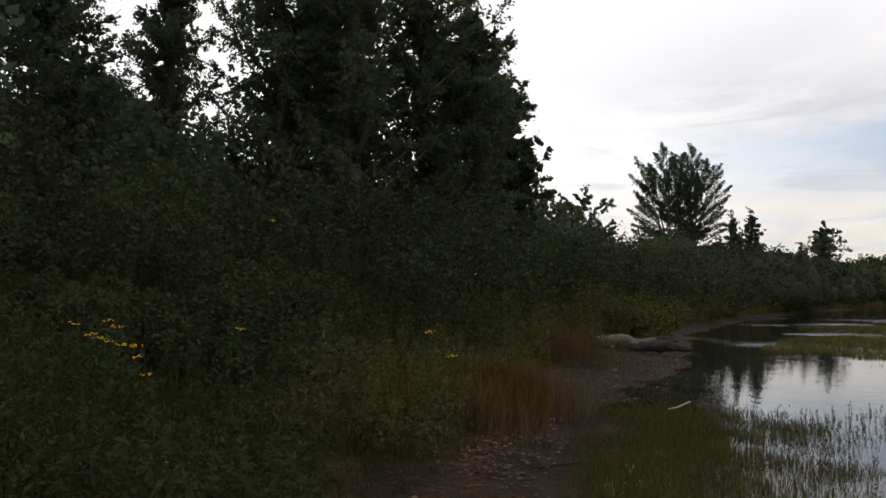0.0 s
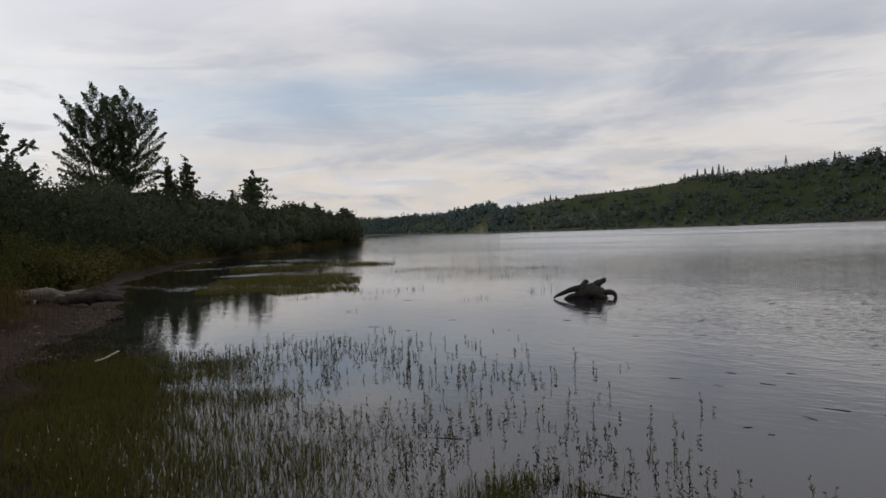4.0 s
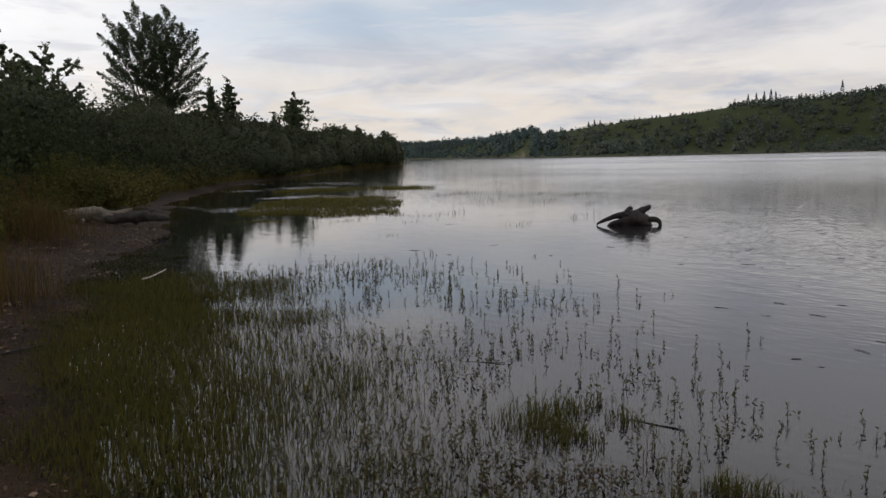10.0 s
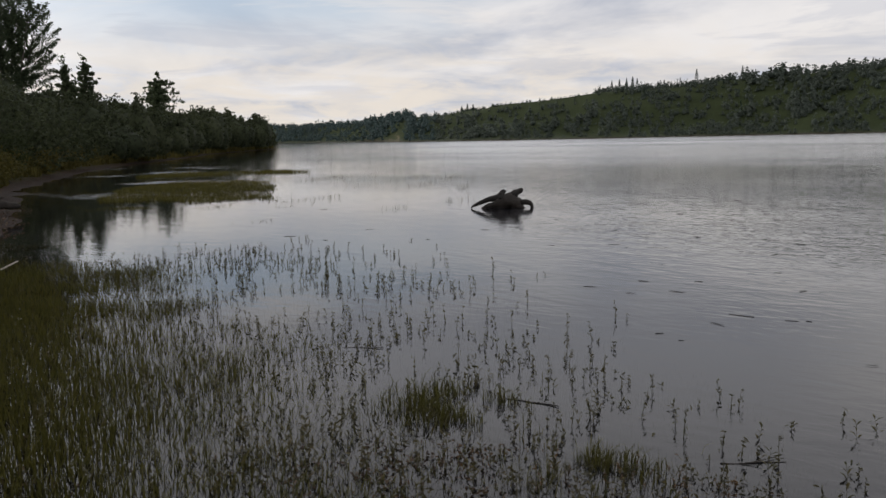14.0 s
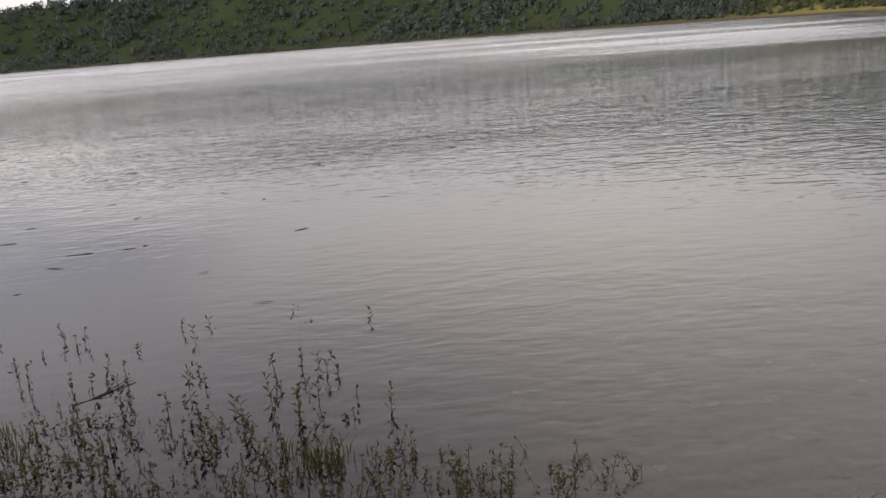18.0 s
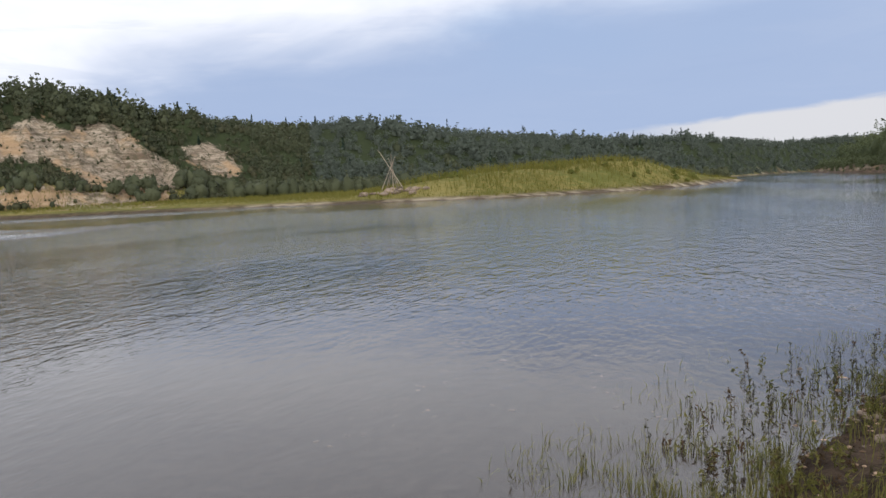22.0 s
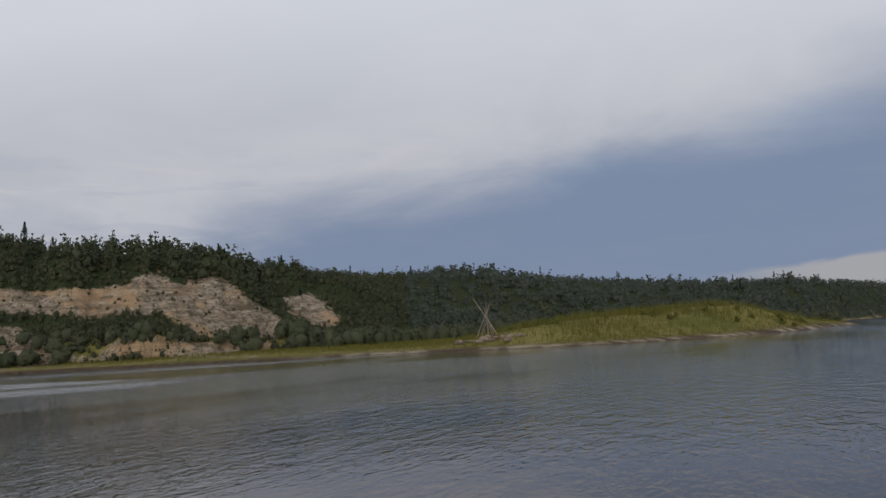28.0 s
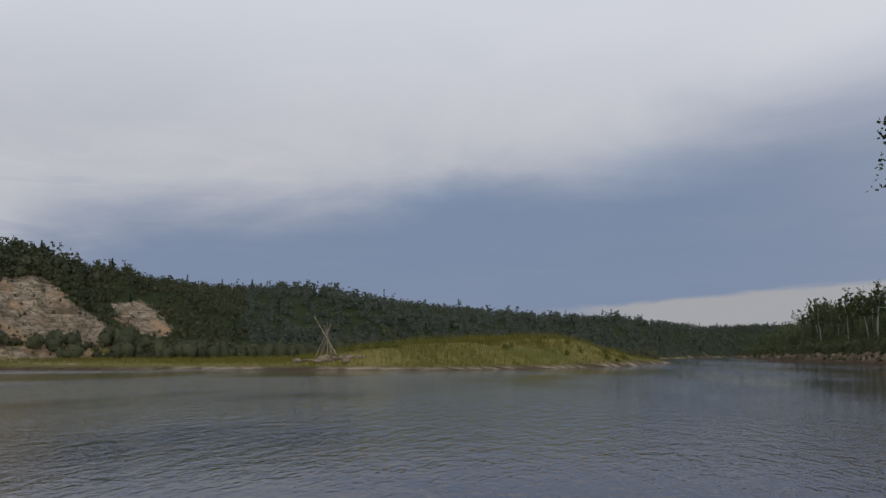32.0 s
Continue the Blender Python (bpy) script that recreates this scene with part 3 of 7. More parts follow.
def far_height(x, y, sd):
    r, az = np.hypot(x, y), np.degrees(np.arctan2(x, y)) % 360
    it = lambda tab: np.interp(az, AZ_T, tab)
    r0 = it(SHORE_T) + it(FLAT_T)
    t = (r - r0) / it(SLOPE_T)
    rough = fbm(x * 0.035, y * 0.035, 4)
    t = t + rough * 0.14
    hc = it(CREST_T)
    soft = sstep(t, 0, 1)
    step = np.interp(t, [0, 0.05, 0.12, 0.38, 0.46, 0.62, 0.82, 0.92, 1.1], [0, 0.10, 0.13, 0.24, 0.34, 0.58, 0.86, 0.93, 1.0])
    w = sstep(az, 121, 127) * (1 - sstep(az, 147, 156))
    gully = fbm(az * 0.55, t * 1.2, 3) * w * sstep(t, 0.1, 0.5) * (1 - sstep(t, 0.8, 1.1)) * 2.2
    flat = np.interp(sd, [0, 1.5, 5, 20], [0, 0.30, 0.55, 0.9])
    h = flat + hc * (soft * (1 - w) + step * w) + gully + np.clip(t - 1, 0, 8) * 1.2 + rough * 1.4 * sstep(t, 0.05, 0.6)
    # ledges, rills and slumps of the clay faces
    cliff = w * sstep(t, 0.02, 0.12) * (1 - sstep(t, 0.95, 1.1))
    rill = np.abs(vnoise(az * 1.9 + rough * 2, t * 0.8)) * 2.0
    h = h + cliff * (0.16 * np.sin(h * 2.6 + rough * 9) + 1.3 * (rill - 0.5) + 1.1 * fbm(x * 0.24, y * 0.24, 5))
    for a, d, hh, wt, wr in ((178.5, 116, 3.2, 16, 13), (171, 101, 1.9, 11, 10), (165, 97, 0.7, 7, 8), (184.3, 138, 2.1, 10, 14), (187.0, 156, 1.0, 5, 10)):
        c = polar(a, d)
        tx, ty = math.cos(radians(a)), -math.sin(radians(a))
        u, v = (x - c[0]) * tx + (y - c[1]) * ty, (x - c[0]) * -ty + (y - c[1]) * tx
        h = h + hh * np.exp(-(u / wt) ** 2 - (v / wr) ** 2) * sstep(sd, 0, 8)
    return h


def near_height(x, y, d):
    north = np.interp(d, [0, 1.5, 3.5, 5.6, 6.4, 9, 25, 80, 300], [0, 0.24, 0.55, 0.95, 1.75, 2.1, 2.7, 3.5, 9])
    south = np.interp(d, [0, 1.5, 4, 8, 12, 16, 30, 100, 300], [0, 0.20, 0.34, 0.55, 1.2, 1.9, 2.8, 6, 14])
    cut = np.interp(d, [0, 0.9, 1.9, 2.6, 6, 30, 100, 300], [0, 0.35, 1.9, 2.3, 2.8, 4.6, 10, 22])
    wn, wc = sstep(y, 0.5, 4.5), sstep(-y, 60, 95) * (0.85 + 0.15 * sstep(vnoise(y * 0.11, 3.0), -0.25, 0.05))
    beach = sstep(y, 25, 45)
    north = north * (1 - 0.25 * beach)
    h = south * (1 - wn) + north * wn
    h = h * (1 - wc) + cut * wc
    h = h - 0.15 * np.exp(-((x + 3.55) / 0.26) ** 2 - ((y + 6.0) / 0.16) ** 2) + 0.05 * np.exp(-((x + 3.75) / 0.5) ** 2 - ((y + 6.35) / 0.2) ** 2)
    return h + (fbm(x * 0.5, y * 0.5, 4) * 0.16 * sstep(d, 1.5, 5) + fbm(x * 2.2, y * 2.2, 3) * 0.035 + fbm(x * 0.06, y * 0.06, 3) * 1.2 * sstep(d, 15, 60)) * sstep(d, 0, 1.0)


def height(x, y):
    x, y = np.asarray(x, float), np.asarray(y, float)
    da, db = signed(x, y, NEAR), signed(x, y, FAR)
    da = da + fbm(x * 0.7, y * 0.7, 3) * 0.55 * np.clip(np.hypot(x, y) / 8, 0.25, 1.0)
    db = db + fbm(x * 0.06, y * 0.06, 3) * 4.0
    bed = np.interp(np.minimum(-da, -db), [0, 2, 5, 10, 40], [0, -0.09, -0.30, -0.8, -2.5]) + fbm(x * 1.5, y * 1.5, 3) * 0.03
    h = np.where(da > 0, near_height(x, y, np.maximum(da, 0)), np.where(db > 0, far_height(x, y, np.maximum(db, 0)), np.minimum(bed, -0.012)))
    return h, da, db


def ground_z(x, y):
    return float(height(np.array([x]), np.array([y]))[0][0])


def bare_mask(x, y, z):
    az, el = np.degrees(np.arctan2(x, y)) % 360, np.degrees(np.arctan2(z - 1.65, np.hypot(x, y)))
    out = np.zeros(np.shape(x), bool)
    for poly in BARE:
        out |= inside(az, el, np.array(poly, float))
    return out


def grow(start, stop, ratio):
    out = [start]
    while out[-1] < stop:
        out.append(out[-1] * ratio)
    return out


def make_ground():
    rr = np.array(grow(0.35, 14, 1.042) + grow(14.6, 84, 1.05) + list(np.arange(85, 106, 1.4)) + list(np.arange(106, 172, 0.85)) + list(np.arange(172, 215, 2.2)) + list(np.arange(218, 345, 3.2)) + list(np.arange(352, 760, 9)) + grow(790, 4000, 1.12))
    aa = np.radians(np.concatenate([np.arange(0, 121, 0.6), np.arange(121, 155, 0.22), np.arange(155, 185, 0.6), np.arange(185, 208, 0.4), np.arange(208, 232, 0.5), np.arange(232, 320, 2.0), np.arange(320, 360, 0.5)]))
    R, A = np.meshgrid(rr, aa, indexing="ij")
    x, y = R * np.sin(A), R * np.cos(A)
    z, da, db = height(x, y)
    n, k = R.shape
    i, j = np.meshgrid(np.arange(n - 1), np.arange(k), indexing="ij")
    a, b = i * k + j, i * k + (j + 1) % k
    faces = np.stack([a, a + k, b + k, b], -1).reshape(-1, 4)[:, ::-1]
    verts = np.stack([x, y, z], -1).reshape(-1, 3)
    # close the small round hole under the camera
    verts = np.concatenate([verts, [[0, 0, z[0].mean()]]])
    j = np.arange(0, k, 2)
    hub = np.stack([np.full(len(j), len(verts) - 1), j, (j + 1) % k, (j + 2) % k], -1)[:, ::-1]
    me = mesh_np("ground", verts, np.concatenate([faces, hub]), M_GROUND, True)
    bare = np.zeros(x.shape)
    for ta, tz in ((0, 0), (0.5, 0.4), (-0.5, -0.4), (0.5, -0.4), (-0.5, 0.4), (0, 0.8), (0, -0.8)):
        bare += bare_mask(x + ta * 2.2, y + ta * 2.2, z + tz) / 7.0
    bare = bare * (db > 0) * np.where(np.degrees(np.arctan2(x, y)) % 360 < 60, 0.42, 1.0)
    az = np.degrees(np.arctan2(x, y)) % 360
    cutbank = (da > 0.3) & (da < 2.9) & (y < -70) & (z > 0.3)
    scarp = (da > 5.0) & (da < 6.6) & (y > 3) & (y < 14)
    flat_t = np.interp(az, AZ_T, FLAT_T) + np.interp(az, AZ_T, SHORE_T)
    masks = {
        "bare": np.maximum(bare, np.where(cutbank, 0.62, 0.0)),
        "sand": sstep(db, 0.0, 0.3) * (1 - sstep(db, 0.7, 1.6)) * sstep(az, 140, 160),
        "meadow": np.where((db > 0.8) & (R < flat_t + 6), 1.0, 0.0) * sstep(db, 0.8, 2.5) * sstep(az, 100, 118),
        "forest": np.clip(np.where((db > 0) & (R >= flat_t + 6), 1.0, 0.0) + sstep(db, 0.5, 3) * (1 - sstep(az, 100, 118)), 0, 1) + sstep(da, 22, 32),
        "grassy": np.clip(sstep(da, 1.6, 4.0) * sstep(y, 2, 6) + sstep(da, 0.8, 1.8) * sstep(y, 23, 28) + sstep(da, 7, 11), 0, 1) * np.where(scarp, 0.15, 1.0),
        "gravel": sstep(da, 0.1, 0.6) * (1 - sstep(da, 3.0, 5.5)) * (0.25 + 0.75 * sstep(fbm(x * 0.9, y * 0.9, 3), -0.25, 0.15)) * np.where(y < 3, np.interp(y, [-12, -5.7, -4.9, -1], [1, 1, 0.25, 0.2]), np.interp(y, [3, 5, 13, 16], [0.2, 0.5, 0.5, 0])),
        "wet": np.clip(1 - z / (0.12 + 2.2 * sstep(y, 1.5, 4)), 0, 1) * (1 - sstep(az, 84, 122) * (az < 240) * np.where(z < -0.01, 0.85, 0.5)),
    }
    for name, v in masks.items():
        at = me.attributes.new(name, "FLOAT", "POINT")
        at.data.foreach_set("value", np.append(np.asarray(v, float).ravel(), 0.3).astype(np.float32))
    tagged(new("ground", me), "river valley ground of mud, gravel, grassy banks and pale clay cliffs", "ground", kind="structure")


def make_water():
    rr = np.array(grow(0.9, 30, 1.07)[:-1] + grow(31, 120, 1.03)[:-1] + grow(121, 4000, 1.12))
    aa = np.radians(np.arange(0, 360, 1.5))
    R, A = np.meshgrid(rr, aa, indexing="ij")
    x, y = R * np.sin(A), R * np.cos(A)
    n, k = R.shape
    i, j = np.meshgrid(np.arange(n - 1), np.arange(k), indexing="ij")
    a, b = i * k + j, i * k + (j + 1) % k
    faces = np.stack([a, a + k, b + k, b], -1).reshape(-1, 4)[:, ::-1]
    me = mesh_np("water", np.stack([x, y, np.zeros_like(x)], -1).reshape(-1, 3), faces, M_WATER, True)
    z, da, db = height(x, y)
    az = np.degrees(np.arctan2(x, y)) % 360
    gap = -db
    lo = np.interp(az, [90, 112, 138, 150], [44, 39.5, 39, 54]) + 1.5 * vnoise(az * 0.5, 2.0)
    hi = np.interp(az, [90, 112, 130, 140, 150], [60, 68, 66, 54, 58])
    run = sstep(R, lo, lo + 3) * (1 - sstep(R, hi - 4, hi + 2)) * (0.45 + 0.55 * sstep(vnoise(R * 0.22, az * 0.10), -0.3, 0.1))
    run = np.maximum(run * 0.8, 0.6 * sstep(R, 74, 77) * (1 - sstep(R, 84, 92))) * sstep(az, 90, 104) * (1 - sstep(az, 143, 156))
    bay = sstep(R, 25, 30) * (1 - sstep(R, 58, 72)) * sstep(az, 17, 20) * (1 - sstep(az, 27, 33)) * sstep(vnoise(R * 0.55, az * 0.22), 0.02, 0.2)
    run = np.maximum(run, 0.45 * bay)
    for name, v in (("cloudy", sstep(az, 78, 112) * (az < 250)), ("chop", (0.75 * sstep(R, 7, 60) + 0.25 * sstep(R, 60, 150)) * sstep(az, 34, 52) * (1 - 0.85 * sstep(az, 112, 126)) * (az < 240) + 0.12 * sstep(R, 10, 40) * (az < 60) * (1 - sstep(az, 34, 52))), ("depth", np.clip(-z / 0.9, 0, 1)), ("riffle", run), ("stir", np.maximum(0.25 * sstep(az, 46, 56) + 0.75 * sstep(az, 62, 96), 0.5 * sstep(az, 30, 48) * sstep(R, 15, 45)) * (1 - sstep(az, 140, 185) * 0.35) * (az < 240) * np.where(az > 140, 0.05 + 0.95 * sstep(R, 6.5, 15), 0.20 + 0.80 * sstep(R, 6, 13)))):
        at = me.attributes.new(name, "FLOAT", "POINT")
        at.data.foreach_set("value", np.asarray(v, float).ravel().astype(np.float32))
    tagged(new("water", me), "broad calm silty river mirroring the evening sky", "water", kind="structure")


make_ground()
make_water()


# ------------------------------------------------------------------ woods
def crown_points(n, rng, hgt, wide, low=0.25):
    """Points on a lumpy egg-shaped crown standing on its trunk base, of that height and width."""
    d = rng.normal(size=(n, 3))
    d /= np.linalg.norm(d, axis=1, keepdims=True)
    k = rng.normal(size=(9, 3))
    k /= np.linalg.norm(k, axis=1, keepdims=True)
    lump = np.max(np.exp(-((d[:, None] - k[None]) ** 2).sum(-1) * 4.5), axis=1)
    r = (0.62 + 0.40 * lump) * rng.uniform(0.55, 1.0, n) ** 0.4
    mid, half = hgt * (1 + low) / 2, hgt * (1 - low) / 2
    p = d * r[:, None]
    taper = 1.05 - 0.35 * p[:, 2]
    taper = np.maximum(taper, 0.9 + 0.3 * (p[:, 2] < -0.3))
    return np.stack([p[:, 0] * taper * wide / 2, p[:, 1] * taper * wide / 2, mid + p[:, 2] * half], -1)


def spruce_points(n, rng, hgt, wide):
    t = rng.random(n) ** 0.75
    tier = np.clip(np.round(t * 13) / 13 + rng.normal(size=n) * 0.022, 0, 1)
    rad = (1 - tier) * wide / 2 * np.sqrt(rng.random(n)) * (0.75 + 0.5 * rng.random(n))
    ang = rng.uniform(0, 2 * np.pi, n)
    return np.stack([np.cos(ang) * rad, np.sin(ang) * rad, (0.08 + 0.92 * tier) * hgt - rad * 0.25 + rng.normal(size=n) * hgt * 0.008], -1)


def full_crown(base, hgt, wide, n, size, rng, low=0.0, around=7, tiers=5, core=0.88):
    """A closed lumpy crown body with leaf sprays breaking its outline."""
    ph = np.linspace(0.04, 2.25, tiers)[:, None]
    th = np.linspace(0, 2 * np.pi, around, endpoint=False)[None] + rng.random() * 6
    d = np.stack([np.sin(ph) * np.cos(th), np.sin(ph) * np.sin(th), np.cos(ph) + 0 * th], -1).reshape(-1, 3)
    k = rng.normal(size=(7, 3))
    k[:, 2] = np.abs(k[:, 2]) * 0.8
    k /= np.linalg.norm(k, axis=1, keepdims=True)
    lump = np.max(np.exp(-((d[:, None] - k[None]) ** 2).sum(-1) * 4.0), axis=1)
    r = (0.60 + 0.38 * lump) * rng.uniform(0.86, 1.08, len(d))
    shell = lambda q: np.asarray(base) + np.stack([q[:, 0] * wide / 2, q[:, 1] * wide / 2, hgt * (low + (1 - low) * (0.40 + 0.60 * q[:, 2]))], -1)
    v, rim = shell(d * r[:, None] * core), shell(d * r[:, None])
    i, j = np.meshgrid(np.arange(tiers - 1), np.arange(around), indexing="ij")
    a, b = i * around + j, i * around + (j + 1) % around
    body = (v, np.stack([a, a + around, b + around, b], -1).reshape(-1, 4))
    # sprays grow out of the lumps
    pick = rng.integers(0, around * (tiers - 1), n)
    u = rng.random((n, 1))
    side = np.where(rng.random(n) < 0.5, pick + 1, pick + around) % len(v)
    c = rim[pick] * (1 - u) + rim[side] * u + (rim[pick] - v[pick]) * rng.uniform(-0.8, 0.9, (n, 1)) + rng.normal(size=(n, 3)) * size * 0.25
    return merge([body, leaves(c, size, rng, 0.7, 0.0, 0.2)])


def crown_kinds(count, seed, tall, wide, n, size, low, around=6, tiers=4, core=0.74):
    """A few crowns of unit height, to be turned and sized over and over."""
    rng = np.random.default_rng(seed)
    return [full_crown([0, 0, 0], tall, wide * rng.uniform(0.8, 1.2), n, size, rng, low, around, tiers, core) for _ in range(count)]


def planted(kind, base, size, turn, squash=1.0):
    v, f = kind
    c, q = math.cos(turn), math.sin(turn)
    return np.column_stack([(v[:, 0] * c - v[:, 1] * q) * size * squash, (v[:, 0] * q + v[:, 1] * c) * size * squash, v[:, 2] * size]) + base, f


# single spruces standing up from the skyline: azimuth, height
SKYLINE = [(47.8, 3.6), (48.2, 4.4), (48.6, 3.6), (58.3, 6.0), (58.8, 6.4), (59.3, 6.8), (59.7, 7.4), (60.0, 6.0), (63.9, 8.2), (66.8, 6.5), (120.2, 7.0), (120.9, 6.0), (122.9, 6.6), (131.9, 7.6), (144.0, 6.6), (144.4, 5.6), (148.3, 5.4), (157.5, 5.0)]


def make_hill_woods():
    """The wooded valley side across the river: leafy trees and spruces, and pale stems."""
    rng = np.random.default_rng(21)
    leafy, needles, stems, distant, valley, upper = [], [], [], [], [], []
    near_kinds = crown_kinds(16, 211, 1.0, 0.95, 58, 0.15, -0.05, 6, 4, 0.56)
    far_kinds = crown_kinds(16, 212, 1.0, 1.0, 30, 0.20, -0.05, 5, 4, 0.56)
    az, out = [], []
    for lo, hi, spacing, back in ((34, 60, 4.0, 10), (60, 104, 3.0, 9), (104, 160, 2.2, 9), (160, 206, 3.3, 12)):
        for a in np.arange(lo, hi, 0.25):
            r0 = np.interp(a, AZ_T, SHORE_T) + np.interp(a, AZ_T, FLAT_T)
            r1 = r0 + np.interp(a, AZ_T, SLOPE_T) * 1.12 + back
            rows = (r1 - r0 + 8) * (0.5 * (r0 + r1)) * radians(0.25) / spacing ** 2
            for _ in range(rng.poisson(rows)):
                az.append(a + rng.uniform(0, 0.25))
                out.append(math.sqrt(rng.uniform((r0 - 6) ** 2, r1 ** 2)))
    az, out = np.array(az), np.array(out)
    x, y = out * np.sin(np.radians(az)), out * np.cos(np.radians(az))
    z, da, db = height(x, y)
    wobx, wobz = fbm(x * 0.09, y * 0.09, 3) * 4.5, fbm(x * 0.13 + 5, y * 0.13, 3) * 1.8
    ok = (db > 1.5) & ~bare_mask(x + wobx, y + wobx, z + wobz + 0.4) & ~bare_mask(x + wobx, y + wobx, z + wobz + 1.5) & ~(bare_mask(x, y, z) & (rng.random(len(x)) < 0.88))
    for xx, yy, zz, rr, a in zip(x[ok], y[ok], z[ok], out[ok], az[ok]):
        r0 = np.interp(a, AZ_T, SHORE_T) + np.interp(a, AZ_T, FLAT_T)
        t = (rr - r0) / np.interp(a, AZ_T, SLOPE_T)
        on_cliff = 123 < a < 153
        hgt = rng.uniform(2.2, 4.2) * (0.8 + 0.9 * max(0.0, 0.25 + float(vnoise(xx * 0.045, yy * 0.045)))) * (0.6 if t < 0.06 else 1.0) * (0.55 if on_cliff and t < 0.8 else 1.0)
        if 44.5 < a < 57.0 and t > 0.7:
            hgt *= 0.45
        base = np.array([xx, yy, zz - 0.1 - 0.2 * hgt])
        far = max(1.0, rr / 190)
        if rng.random() < 0.012 and t > 0.1 and not 44 < a < 57:
            needles.append(leaves(base + spruce_points(int(110 / far), rng, hgt * 1.35, hgt * 0.55), 0.42 * far ** 0.6, rng, 0.5, 0.6))
            continue
        kind = (near_kinds if rr < 200 else far_kinds)[int(rng.integers(0, 16))]
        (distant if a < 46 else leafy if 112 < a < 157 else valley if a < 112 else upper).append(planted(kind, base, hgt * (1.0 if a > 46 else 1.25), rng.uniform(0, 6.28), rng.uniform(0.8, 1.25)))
        if rng.random() < 0.006 and 0.05 < t < 1.0 and not on_cliff:
            stems.append(tube([base, base + [rng.normal() * 0.15, rng.normal() * 0.15, hgt * 0.75]], [0.07, 0.04], 4))
    for a, hh in SKYLINE:
        rr = np.interp(a, AZ_T, SHORE_T) + np.interp(a, AZ_T, FLAT_T) + np.interp(a, AZ_T, SLOPE_T) * 1.02
        xx, yy = polar(a, rr)
        needles.append(leaves(np.array([xx, yy, ground_z(xx, yy) - 0.1]) + spruce_points(420, rng, hh * 0.74, hh * 0.40), 0.38, rng, 0.5, 0.6))
    for name, chunks, mat, label, cat in (("distant_woods", distant, M_LEAF_HAZE_FAR, "woods on the hills down the river, blue haze put into their colour", "woods"),
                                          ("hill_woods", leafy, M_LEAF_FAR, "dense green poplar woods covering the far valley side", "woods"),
                                          ("valley_woods", valley, M_LEAF_HAZE_BLUE, "poplar woods on the long valley side, haze put into their green", "woods"),
                                          ("upper_woods", upper, M_LEAF_HAZE, "poplar woods on the hills up the river, haze put into their pale green", "woods"),
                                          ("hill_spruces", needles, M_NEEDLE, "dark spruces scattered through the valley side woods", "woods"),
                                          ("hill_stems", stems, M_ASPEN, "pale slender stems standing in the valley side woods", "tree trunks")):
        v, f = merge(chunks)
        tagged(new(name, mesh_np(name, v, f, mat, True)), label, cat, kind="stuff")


make_hill_woods()


def make_cliff_brush():
    """Low scrub between and below the bare faces."""
    rng = np.random.default_rng(23)
    chunks = []
    kinds = crown_kinds(14, 231, 1.0, 1.1, 22, 0.17, -0.2, 5, 4, 0.66)
    a = rng.uniform(117, 157, 3800)
    r = np.interp(a, AZ_T, SHORE_T) + np.interp(a, AZ_T, FLAT_T) + rng.random(3800) * (np.interp(a, AZ_T, SLOPE_T) + 3) - 3
    x, y = r * np.sin(np.radians(a)), r * np.cos(np.radians(a))
    z = height(x, y)[0]
    bare = bare_mask(x, y, z)
    for k in range(len(a)):
        if bare[k] and rng.random() > 0.6:
            continue
        h = 0.12 + 0.75 * rng.random() ** 3 if bare[k] else rng.uniform(0.4, 1.9)
        chunks.append(planted(kinds[int(rng.integers(0, 14))], np.array([x[k], y[k], z[k] - 0.05]), h, rng.uniform(0, 6.28), rng.uniform(0.7, 1.5)))
    v, f = merge(chunks)
    tagged(new("cliff_brush", mesh_np("cliff_brush", v, f, M_BRUSH, True)), "low brown-green scrub clinging to the clay slopes", "scrub", kind="stuff")


M_BRUSH = foliage("brush_leaves", (0.034, 0.042, 0.022), (0.092, 0.086, 0.044), 0.2, speckle=0.5)
make_cliff_brush()


